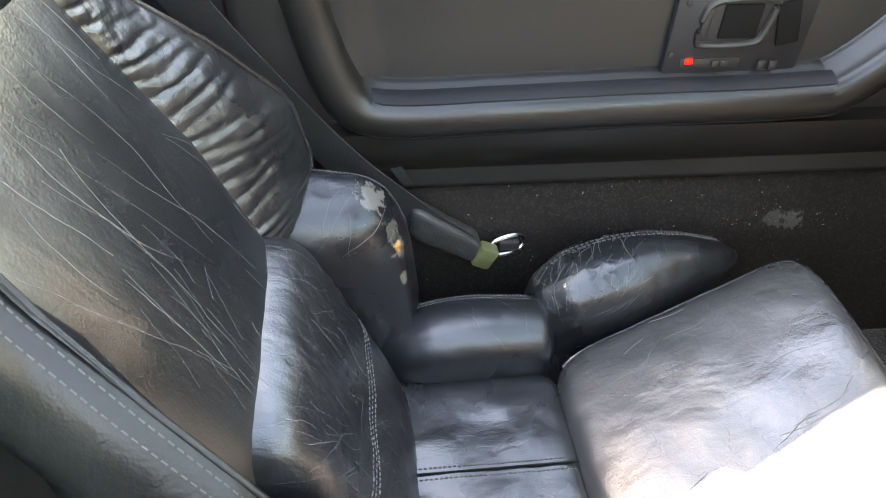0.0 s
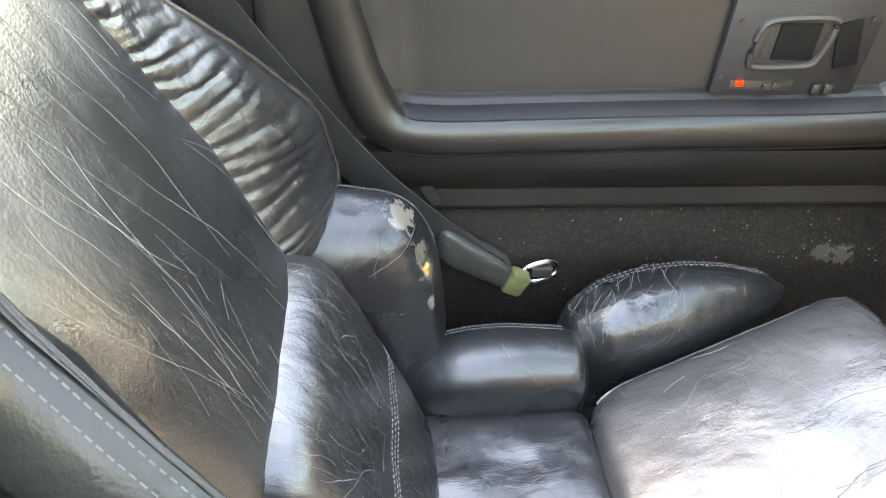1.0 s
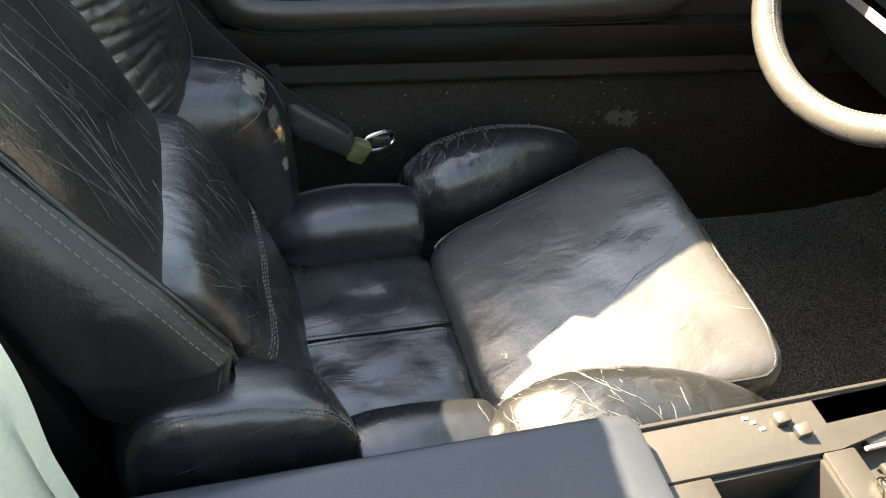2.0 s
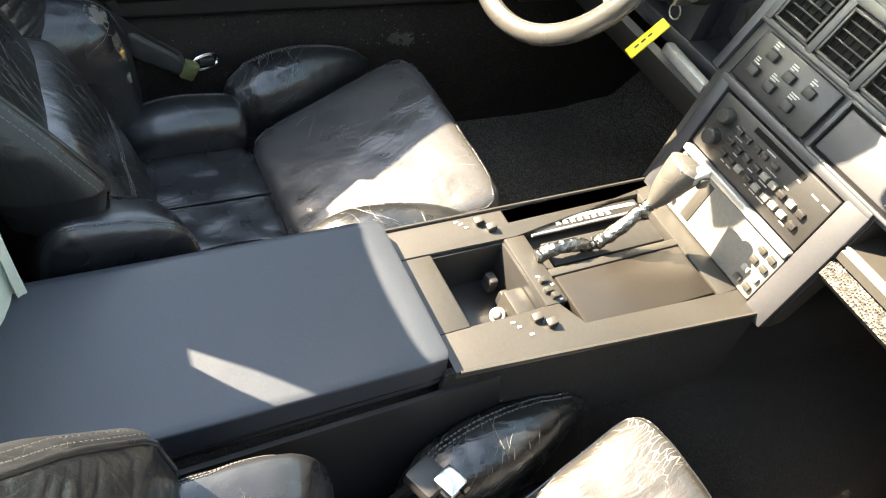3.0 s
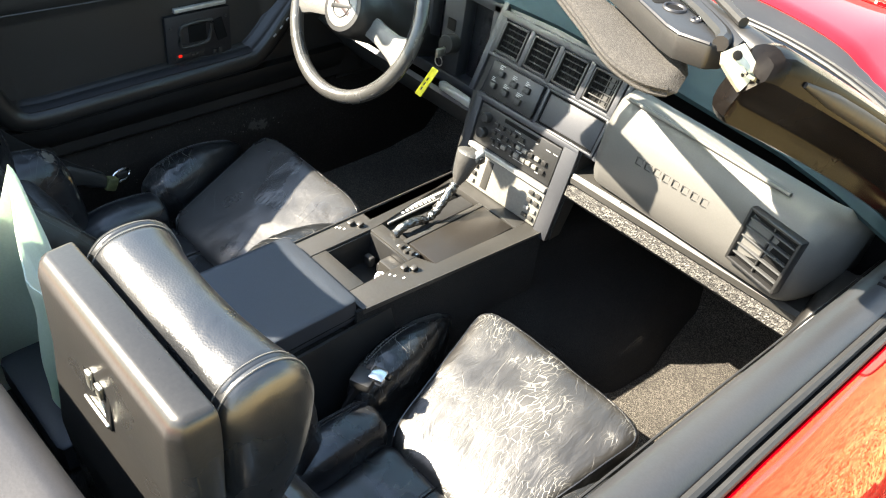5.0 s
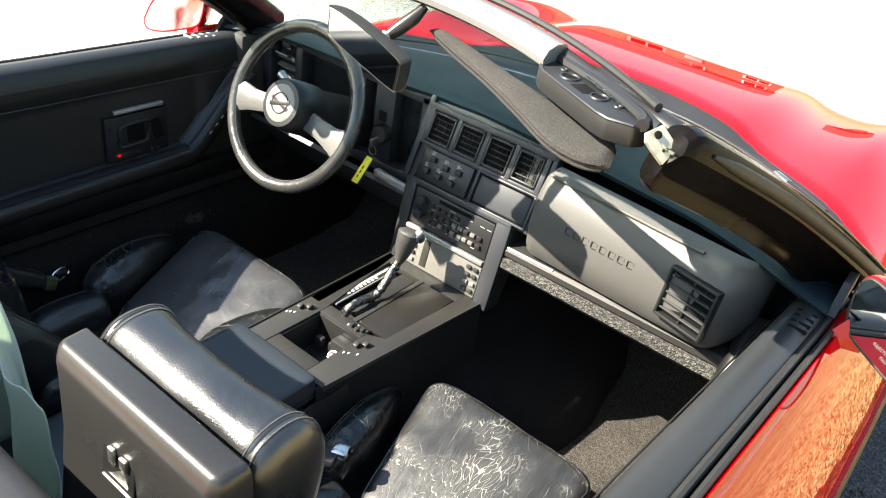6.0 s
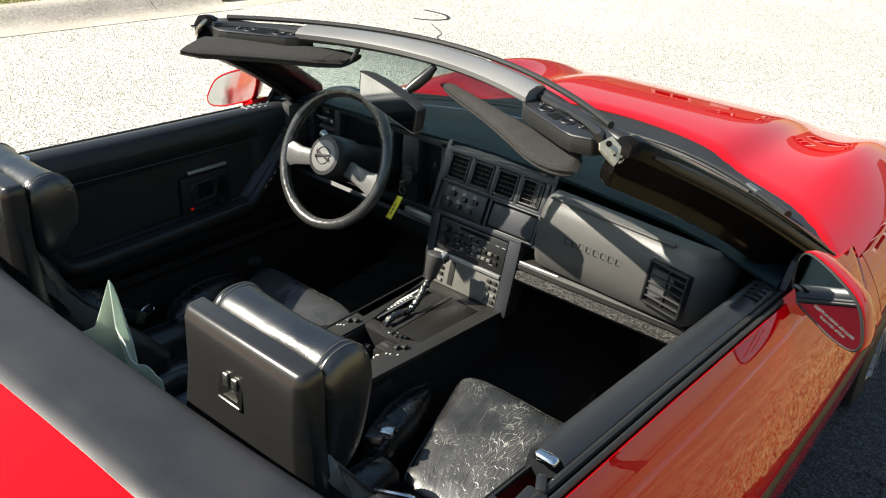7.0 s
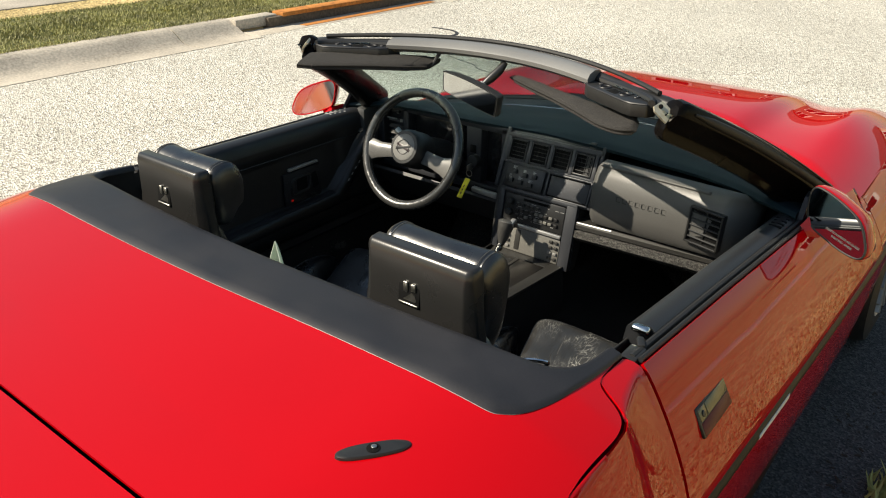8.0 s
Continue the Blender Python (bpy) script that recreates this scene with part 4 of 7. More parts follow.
    for x, y, r in ((0.361, 0.220, 0.013), (0.424, 0.188, 0.012), (0.340, 0.240, 0.004), (0.456, 0.180, 0.0045)):
        p = Vector((s * x, y, 1.1515))
        part("receiver_ring", tube([p + Vector((r * math.cos(a), r * math.sin(a), 0.001)) for a in np.linspace(0, 6.28319, 21)[:-1]], 0.0022, 6, closed=True), DECKVINYL, bl)
        part("receiver_well", dial(p - Vector((0, 0, 0.002)), (0, 0, 1), r, 0.003, 16), DARK if r > 0.008 else STEEL, bl)
    # bare bent bracket on the corner
    bend = [(0.512, 0.122, 1.157), (0.524, 0.150, 1.168), (0.534, 0.152, 1.160), (0.541, 0.156, 1.152), (0.557, 0.160, 1.138), (0.554, 0.142, 1.126), (0.551, 0.128, 1.114), (0.536, 0.118, 1.130), (0.520, 0.112, 1.146)]
    bend = [(lerp(0.536, x, 0.74), lerp(0.136, y, 0.74), lerp(1.145, z, 0.74)) for x, y, z in bend]
    off = Vector((0.6, -0.5, 0.6)) * 0.006
    br = loft([[Vector((s * x, y, z)) for x, y, z in bend], [Vector((s * (x + off.x), y + off.y, z + off.z)) for x, y, z in bend]])
    bracket = part("corner_bracket", br, PLATE, car, "small greasy bare metal corner bracket", 30)
    for x, y, z, r in ((0.530, 0.133, 1.153, 0.0050), (0.542, 0.134, 1.137, 0.0020)):
        part("bolt", dial((s * (x + off.x * 0.9), y + off.y * 0.9, z + off.z * 0.9), (s * 0.6, -0.5, 0.6), r, 0.002, 12), DARK, bracket)
    # cowl grille and wiper
part("cowl_panel", sheet(lambda u, v: base_at(lerp(-0.80, 0.80, u)).lerp(Vector((lerp(-0.80, 0.80, u), hood_edge(lerp(-0.80, 0.80, u)) + 0.03, hood_z(lerp(-0.80, 0.80, u), hood_edge(lerp(-0.80, 0.80, u)) + 0.03) + 0.004)), v) - Vector((0, 0, 0.010 + 0.022 * math.sin(3.14 * min(1, v * 1.15)))), 40, 8, 0.01), BLACK, car, "black cowl panel")
for x0, x1 in ((0.02, 0.66), (-0.60, 0.02)):
    pts = [base_at(lerp(x0, x1, t)) + Vector((0, 0.075 + 0.05 * t, 0.006 + 0.008 * math.sin(3.14 * t))) for t in np.linspace(0, 1, 12)]
    wp = part("wiper", tube(pts, [interp(i, (0, 7, 11), (0.004, 0.006, 0.011)) for i in range(12)], 8), BLACK, car, "dark grey wiper arm")
    part("wiper_blade", tube([p + Vector((0, -0.022, -0.002)) for p in pts[:10]], 0.005, 6), RUBBER, wp, "black rubber blade")
    part("wiper_clip", box(pts[9], (0.05, 0.016, 0.016), 0.003, turn=Matrix.Rotation(radians(-38 if x1 > 0.1 else 0), 3, "Z")), STEEL, wp)
part("firewall", box((0, 1.22, 0.45), (1.40, 0.04, 0.62), 0.01), DARK, car)
part("floor_pan", box((0, 0.30, 0.155), (1.62, 1.9, 0.04), 0.01), DARK, car)
part("rear_bulkhead", sheet(lambda u, v: Vector((lerp(-0.70, 0.70, u), lerp(-0.56, -0.59, v), lerp(0.86, 0.17, v))), 10, 8, 0.02), CARPET, car, "black carpeted bulkhead")
part("underbody", box((0, -1.2, 0.45), (1.45, 1.2, 0.6), 0.03), DARK, car)
part("engine_bay", box((0, 1.62, 0.38), (1.2, 0.7, 0.40), 0.03), DARK, car)
for s in (1, -1):
    sill_left = part("body_sill", loft([[Vector((s * x, y, z)) for x, z in ((0.86, 0.20), (0.86, 0.42), (0.84, 0.448), (0.715, 0.452), (0.702, 0.448), (0.694, 0.438), (0.688, 0.422), (0.674, 0.400), (0.665, 0.372), (0.656, 0.30), (0.640, 0.17), (0.70, 0.16))] for y in np.linspace(-0.55, 1.2, 12)]), SCUFFED, car, "wide dark sill with dust and a pale scuff", 70)
    part("door_pillar_panel", sheet(lambda u, v: Vector((s * lerp(0.722, 0.71, v), lerp(-0.50, -0.335, u), lerp(0.86, 0.42, v))), 6, 8, 0.015), BLACK, car, "dark trim behind the door")
    part("kick_panel", sheet(lambda u, v: Vector((s * 0.71, lerp(0.62, 1.21, u), lerp(0.80, 0.42, v))), 6, 6, 0.015), BLACK, car)


def flecks(on, n, low, high, seed):
    """Loose pale dust and lint lying on a surface, too fine to count."""
    rnd = random.Random(seed)
    skin = BVHTree.FromPolygons([v.co for v in on.data.vertices], [tuple(f.vertices) for f in on.data.polygons])
    bm = bmesh.new()
    for _ in range(n):
        p, nrm, _i, _d = skin.find_nearest(Vector([rnd.uniform(a, b) for a, b in zip(low, high)]))
        u = nrm.orthogonal().normalized()
        u = Matrix.Rotation(rnd.uniform(0, 6.28), 3, nrm) @ u
        w = nrm.cross(u)
        size, long = rnd.choice((0.0003, 0.0004, 0.0005, 0.0009)), rnd.choice((1, 1, 1.3, 2))
        ring = [p + u * (size * long * math.cos(a) * rnd.uniform(0.7, 1.2)) + w * (size * math.sin(a) * rnd.uniform(0.7, 1.2)) for a in (0, 1.05, 2.1, 3.14, 4.2, 5.25)]
        loft([[q - nrm * 0.0002 for q in ring], [q + nrm * 0.0004 for q in ring]], bm=bm)
    return tagged(part("dust", bm, DUST, on), kind="stuff")


flecks(sill_left, 130, (-0.72, -0.15, 0.30), (-0.66, 0.75, 0.46), 3)
flecks(sill_left, 40, (-0.69, 0.25, 0.38), (-0.67, 0.45, 0.40), 4)


def wheel_at(x, y, s):
    w = part("wheel_tyre", loft([[Vector((x + s * dx, y + r * math.cos(a), 0.325 + r * math.sin(a))) for a in np.linspace(0, 6.28319, 49)[:-1]] for dx, r in ((-0.20, 0.215), (-0.215, 0.25), (-0.20, 0.312), (-0.17, 0.324), (-0.03, 0.324), (-0.006, 0.312), (0.006, 0.25), (-0.004, 0.215))], caps=False), RUBBER, car, "black tyre")
    rim = bmesh.new()
    loft([[Vector((x + s * dx, y + r * math.cos(a), 0.325 + r * math.sin(a))) for a in np.linspace(0, 6.28319, 49)[:-1]] for dx, r in ((-0.19, 0.205), (-0.01, 0.205), (0.000, 0.214), (0.002, 0.216), (-0.006, 0.218))], caps=False, bm=rim)
    for k in range(16):
        a = 6.28319 * k / 16
        p0 = Vector((x + s * -0.02, y + 0.05 * math.cos(a), 0.325 + 0.05 * math.sin(a)))
        p1 = Vector((x + s * -0.004, y + 0.205 * math.cos(a + 0.15), 0.325 + 0.205 * math.sin(a + 0.15)))
        strap([p0, p1], 0.012, 0.03, (0, math.cos(a + 1.57), math.sin(a + 1.57)), bm=rim)
    dial((x - s * 0.05, y, 0.325), (s, 0, 0), 0.06, 0.045, bm=rim)
    part("rim", rim, SILVER, w, "silver alloy rim")
    part("brake_disc", dial((x - s * 0.12, y, 0.325), (s, 0, 0), 0.15, 0.02), STEEL, w)


for s in (1, -1):
    wheel_at(s * 0.902, 1.62, s)
    wheel_at(s * 0.902, -0.82, s)


# ---- doors ----
def door(s):
    d = part("door", sheet(lambda u, v: flank(lerp(-0.343, 1.004, u), v, s), 60, 26, 0.006), PAINT, car, "red door with black padded inside", 60)

    def rail(y):
        x, z = top_line(y)
        return x, z
    ys = np.linspace(-0.335, 0.60, 30)
    # padded cap along the top of the inner panel
    cap = [[Vector((s * (rail(y)[0] + dx), y, rail(y)[1] + dz)) for dx, dz in ((-0.030, -0.012), (-0.026, 0.006), (-0.034, 0.014), (-0.050, 0.016), (-0.068, 0.012), (-0.080, 0.000), (-0.084, -0.03), (-0.06, -0.04))] for y in ys[3:]]
    c = part("door_cap", loft(cap), CAP, d, "matt black padded door top", 50)
    part("window_seal", tube([Vector((s * (rail(y)[0] - 0.020), y, rail(y)[1] + 0.003)) for y in ys], 0.0065, 8), RUBBER, d, "rubber window seal")
    part("window_seal", tube([Vector((s * (rail(y)[0] - 0.005), y, rail(y)[1] + 0.004)) for y in ys], 0.005, 8), RUBBER, d, "rubber window seal")
    part("window_slot", sheet(lambda u, v: Vector((s * (rail(lerp(-0.335, 0.6, u))[0] - lerp(0.026, 0.004, v)), lerp(-0.335, 0.6, u), rail(lerp(-0.335, 0.6, u))[1] - 0.006)), 20, 1, 0.002), DARK, d)
    y = -0.245
    part("cap_end", box((s * (rail(y)[0] - 0.050), y, rail(y)[1] + 0.008), (0.034, 0.018, 0.014), 0.006, 3), CHROME, d, "bright metal cap end")
    hinge = bmesh.new()
    box((s * 0.722, -0.322, 0.862), (0.030, 0.048, 0.010), 0.004, bm=hinge)
    box((s * 0.720, -0.290, 0.868), (0.014, 0.030, 0.009), 0.004, turn=Matrix.Rotation(0.5 * s, 3, "Z"), bm=hinge)
    part("door_latch_cover", hinge, BLACK, d, "black seal end piece")
    # vent slots at the front of the cap
    gr = bmesh.new()
    for k in range(4):
        box((s * 0.742, 0.40 + 0.022 * k, 0.8478 - 0.0014 * k), (0.030, 0.008, 0.004), 0.001, bm=gr)
    part("demister_slots", gr, GREY if s < 0 else DARK, d)
    # inner panel with a recessed middle
    def panel(u, v):
        y = lerp(-0.33, 0.70, u)
        z = lerp(rail(y)[1] - 0.025, 0.455, v)
        x = lerp(rail(y)[0] - 0.078, 0.690, min(1, v * 2.2))
        inside = min(1, max(0, (y + 0.215 + 0.10 * (z - 0.70)) / 0.022)) * min(1, max(0, (0.42 - y) / 0.03)) * min(1, max(0, (z - 0.568) / 0.02)) * min(1, max(0, (0.80 - z) / 0.04))
        return Vector((s * (x + 0.014 * inside), y, z))
    part("inner_panel", sheet(panel, 90, 60, 0.004), DOORSKIN, d, "black vinyl inner panel", 170)
    # belt crease and bright pull strip
    part("panel_crease", tube([Vector((s * (rail(y)[0] - 0.080 - 0.02), y, rail(y)[1] - 0.060)) for y in ys], 0.0018, 6), BLACK, d)
    part("bright_insert", box((s * 0.694, 0.224, 0.722), (0.012, 0.128, 0.010), 0.003), SILVER, d, "dull silver strip")
    # armrest ledge: straight run, then rising at the front
    arm = [(-0.270, 0.745), (-0.255, 0.680), (-0.238, 0.620), (-0.212, 0.574), (-0.165, 0.560), (-0.05, 0.562), (0.10, 0.566), (0.30, 0.570), (0.365, 0.586), (0.47, 0.690), (0.54, 0.745)]
    line = smoothed([(0, y, z) for y, z in arm], 5)
    sec = ((0.716, 0.052), (0.707, 0.046), (0.702, 0.040), (0.697, 0.0375), (0.691, 0.036), (0.686, 0.030), (0.670, 0.027), (0.662, 0.024), (0.656, 0.017), (0.6540, 0.006), (0.6545, -0.006), (0.658, -0.013), (0.668, -0.019), (0.712, -0.022))
    rings = []
    for i, p in enumerate(line):
        t = (line[min(i + 1, len(line) - 1)] - line[max(i - 1, 0)]).normalized()
        rear = min(1, max(0, (p.z - 0.57) / 0.10)) if p.y < -0.1 else 0
        rings.append([Vector((s * (x + 0.012 * rear), p.y - t.z * dz, p.z + t.y * dz)) for x, dz in sec])
    part("armrest", loft(rings), ARMREST, d, "black padded armrest", 50)
    line = line[16:]
    part("armrest_seam", tube([Vector((s * 0.6575, p.y, p.z - 0.012)) for p in line], 0.0016, 6), DARK, d)
    run = [p for p in line if p.y < 0.372]
    part("armrest_insert", loft([[Vector((s * (x + 0.012 * e), p.y, p.z + dz)) for x, dz in ((0.6875, 0.0315), (0.684, 0.0325), (0.672, 0.0300), (0.664, 0.0270), (0.664, 0.022), (0.6875, 0.026))] for p, e in ((p, max(0.0, 1 - (p.y + 0.205) / 0.02)) for p in run)]), INSERT, d, "flat black armrest insert", 40)
    part("door_skirt", loft([[Vector((s * x, y, z)) for x, z in ((0.700, 0.552), (0.661, 0.550), (0.662, 0.530), (0.668, 0.508), (0.680, 0.488), (0.692, 0.480), (0.705, 0.480))] for y in np.linspace(-0.26, 0.62, 10)]), ARMREST, d, "black lower door edge", 50)
    part("skirt_seal", tube([Vector((s * 0.700, y, 0.474)) for y in np.linspace(-0.26, 0.62, 10)], 0.004, 6), RUBBER, d, "black lower seal")
    # switch plate
    plate = part("switch_plate", box((s * 0.695, 0.217, 0.648), (0.010, 0.162, 0.128), 0.004), INSERT, d, "black switch plate with release lever")
    hb = bmesh.new()
    pts = [(0.168, 0.642), (0.170, 0.676), (0.184, 0.688), (0.240, 0.690), (0.248, 0.680), (0.242, 0.648), (0.230, 0.638), (0.182, 0.636)]
    tube(smoothed([(s * 0.689, y, z) for y, z in pts], 3, True), 0.0046, 8, closed=True, bm=hb)
    box((s * 0.688, 0.172, 0.664), (0.006, 0.010, 0.034), 0.002, bm=hb)
    cup = part("handle_cup", box((s * 0.6892, 0.212, 0.664), (0.003, 0.044, 0.040), 0.004), DARK, plate, "dark hollow behind the lever")
    part("cup_slope", box((s * 0.6888, 0.268, 0.662), (0.004, 0.026, 0.052), 0.002, turn=Matrix.Rotation(radians(14), 3, "X")), DARK, plate)
    return d, plate, hb


door_right, plate_r, hb_r = door(1)
part("door_lever", hb_r, BLACK, door_right)
door_left, plate_l, hb_l = door(-1)
part("door_lever", hb_l, BLACK, door_left, "dark inside door handle")
part("warning_lamp", box((-0.689, 0.165, 0.617), (0.004, 0.009, 0.006), 0.001), REDLAMP, door_left, "lit red courtesy lamp")
sw = bmesh.new()
box((-0.690, 0.190, 0.614), (0.003, 0.070, 0.012), 0.001, bm=sw)
for y in (0.196, 0.206):
    box((-0.687, y, 0.614), (0.004, 0.010, 0.009), 0.002, bm=sw)
for y in (0.252, 0.266):
    box((-0.688, y, 0.611), (0.005, 0.010, 0.012), 0.002, bm=sw)
part("window_switch", sw, SHELL, door_left, "small black toggles")
for y, z in ((0.148, 0.685), (0.142, 0.625), (0.286, 0.690)):
    part("screw", dial((-0.690, y, z), (1, 0, 0), 0.003, 0.002, 10), BLACK, door_left)
bars = bmesh.new()
for k in range(6):
    box((-0.6535, 0.395 + 0.018 * k, 0.632 + 0.017 * k), (0.003, 0.010, 0.004), 0.001, turn=Matrix.Rotation(radians(42), 3, "X"), bm=bars)
part("seat_switches", bars, GREY, door_left, "row of small pale switch marks")

# outside handle on the near door
hc = flank(-0.194, 0.277, 1)
hn = Vector((0.875, 0, 0.485)).normalized()
turn = Matrix.Rotation(radians(-29), 3, "Y")
up = turn @ Vector((0, 0, 1))
hc = hc + hn * 0.004
hd = part("door_handle", box(hc, (0.008, 0.134, 0.058), 0.0035, 2, turn), BLACK, door_right, "black recessed outer handle")
part("handle_flap", box(hc + hn * 0.003 + up * 0.013 + Vector((0, 0.016, 0)), (0.006, 0.094, 0.024), 0.002, 2, turn), FLAP, hd, "dull olive-grey flap")
part("lock_plate", box(hc + hn * 0.003 + up * 0.013 + Vector((0, -0.048, 0)), (0.006, 0.028, 0.024), 0.002, 2, turn), FLAP, hd)
part("lock_cylinder", dial(hc + hn * 0.005 + up * 0.012 + Vector((0, -0.048, 0)), hn, 0.006, 0.003, 16), BLACK, hd)
part("handle_scoop", box(hc + hn * 0.001 - up * 0.0135, (0.008, 0.126, 0.025), 0.002, 2, turn), SCOOP, hd, "red scoop below the flap, its shade put into the colour")


# ---- mirrors outside ----
def side_mirror(s):
    pts = [(0.792, 0.862), (0.783, 0.905), (0.787, 0.934), (0.808, 0.941), (0.868, 0.922), (0.918, 0.893), (0.944, 0.848), (0.949, 0.822), (0.936, 0.808), (0.897, 0.811), (0.850, 0.826), (0.806, 0.844)]
    rim = smoothed([(s * x, 0, z) for x, z in pts], 4, True)
    c = sum(rim, Vector()) / len(rim)
    rings = []
    for dy, k in ((0.456, 0.93), (0.451, 0.975), (0.453, 0.997), (0.458, 1.0), (0.475, 0.99), (0.505, 0.90), (0.53, 0.66), (0.54, 0.30)):
        rings.append([Vector((lerp(c.x, p.x, k), dy + 0.10 * (abs(p.x) - 0.87) * (-0.6), lerp(c.z, p.z, k))) for p in rim])
    swing = Matrix.Translation((c.x, 0.47, c.z)) @ Matrix.Rotation(radians(s * -9), 4, "Z") @ Matrix.Translation((-c.x, -0.47, -c.z))
    aim = swing @ Matrix.Translation((c.x, 0.45, c.z)) @ Matrix.Rotation(radians(-6 if s > 0 else -4), 4, "X") @ Matrix.Rotation(radians(-8 if s > 0 else 14), 4, "Z") @ Matrix.Translation((-c.x, -0.45, -c.z))
    body = loft(rings)
    body.transform(aim)
    m = part("side_mirror", body, PAINT, car, "red door mirror", 50)
    part("mirror_bezel", tube([aim @ Vector((p.x, 0.4475 - 0.06 * (abs(p.x) - 0.87), p.z)) for p in (lerp(c, q, 0.955) for q in rim)], 0.0030, 8, closed=True), BLACK if s > 0 else PAINT, m, "thin rim round the glass")
    gl = loft([[Vector((lerp(c.x, p.x, 0.97), 0.4475 - 0.06 * (abs(lerp(c.x, p.x, 0.97)) - 0.87) - e, lerp(c.z, p.z, 0.97))) for p in rim] for e in (0.0, 0.002)])
    gl.transform(aim)
    g = part("mirror_glass", gl, MIRROR, m, "mirror glass")
    top = 0.86 if s > 0 else 0.836
    part("mirror_foot", loft([[Vector((s * x, 0.50 + dy, z)) for x, dy, z in ((0.77, -0.05, 0.815), (0.83, -0.04, 0.822), (0.83, 0.04, 0.822), (0.77, 0.06, 0.815))], [Vector((s * x, 0.50 + dy, z)) for x, dy, z in ((0.80, -0.03, top + 0.01), (0.85, -0.03, top), (0.85, 0.02, top), (0.80, 0.03, top + 0.01))]]), PAINT, m)
    part("sail_panel", loft([[Vector((s * x, y, z)) for y, z in ((0.50, 0.838), (0.66, 0.833), (0.62, 0.872), (0.57, 0.890), (0.54, 0.885))] for x in (0.765, 0.778)]), BLACK, m, "black corner panel")
    return m, g, c


mir_r, glass_r, c_r = side_mirror(1)
side_mirror(-1)


def lettering(text, size, place, mat, parent, name, depth=0.0006):
    cu = bpy.data.curves.new(name, "FONT")
    cu.body, cu.size, cu.extrude, cu.align_x = text, size, depth, "CENTER"
    tmp = new(name, cu)
    me = bpy.data.meshes.new_from_object(tmp.evaluated_get(bpy.context.evaluated_depsgraph_get()))
    bpy.data.objects.remove(tmp)
    bm = bmesh.new()
    bm.from_mesh(me)
    bm.transform(place)
    return part(name, bm, mat, parent)


for row, (text, z) in enumerate((("OBJECTS IN MIRROR ARE CLOSER", 0.842), ("THAN THEY APPEAR", 0.832))):
    lettering(text, 0.0060, Matrix.Translation((c_r.x, 0.47, c_r.z)) @ Matrix.Rotation(radians(-9), 4, "Z") @ Matrix.Translation((0, -0.02, 0)) @ Matrix.Rotation(radians(-6), 4, "X") @ Matrix.Rotation(radians(-8), 4, "Z") @ Matrix.Translation((0.888 - c_r.x, 0.4428 - 0.45, z - c_r.z)) @ Matrix.Rotation(radians(-3.4), 4, "Z") @ Matrix.Rotation(radians(14), 4, "Y") @ Matrix.Rotation(radians(90), 4, "X"), ETCH, mir_r, "mirror_lettering", 0.0003)


# ---- cabin floor ----
floor_mat = part("floor", sheet(lambda u, v: Vector((lerp(-0.66, 0.66, u), interp(v, (0, 0.55, 0.75, 1), (-0.54, 0.80, 1.02, 1.20)), interp(v, (0, 0.1, 0.55, 0.68, 0.80, 1), (0.182, 0.182, 0.182, 0.20, 0.32, 0.60)) + 0.004 * noise.noise(Vector((u * 9, v * 9, 0))))), 40, 60, 0.006), CARPET)
tagged(floor_mat, "worn black carpet on the cabin floor", "car carpet", kind="structure")

# ---- centre console ----
console = thing("center_console", (0, 0.2, 0.18), "black centre console with padded armrest and shifter", "car console")


def tunnel_ring(y):
    w = interp(y, (-0.5, 0.05, 0.5, 0.8, 1.2), (0.112, 0.108, 0.142, 0.17, 0.20))
    wl = interp(y, (-0.5, 0.05, 0.5, 0.8, 1.2), (0.112, 0.108, 0.108, 0.14, 0.18))
    h = interp(y, (-0.5, 0.03, 0.07, 0.5, 0.54, 0.62, 1.2), (0.480, 0.480, 0.425, 0.425, 0.46, 0.47, 0.50))
    g = (lambda k: k * k * (3 - 2 * k))(min(1, max(0, (y - 0.24) / 0.34)))          # carpeted ledge beside the passenger footwell
    led = interp(y, (0.24, 0.60, 0.70, 0.78, 1.2), (0.30, 0.352, 0.362, 0.345, 0.33))
    return [Vector((-wl - 0.03, y, 0.175)), Vector((-wl - 0.012, y, 0.25)), Vector((-wl, y, h - 0.02)), Vector((-wl + 0.012, y, h)), Vector((w - 0.012, y, h)), Vector((w, y, h - 0.02)), Vector((w + 0.010, y, 0.36)), Vector((lerp(w + 0.012, led - 0.09, g), y, lerp(0.29, 0.315, g))), Vector((lerp(w + 0.013, led - 0.05, g), y, lerp(0.25, 0.296, g))), Vector((lerp(w + 0.016, led - 0.012, g), y, lerp(0.235, 0.272, g))), Vector((lerp(w + 0.02, led + 0.015, g), y, lerp(0.22, 0.240, g))), Vector((lerp(w + 0.03, led + 0.05, g), y, 0.175))]


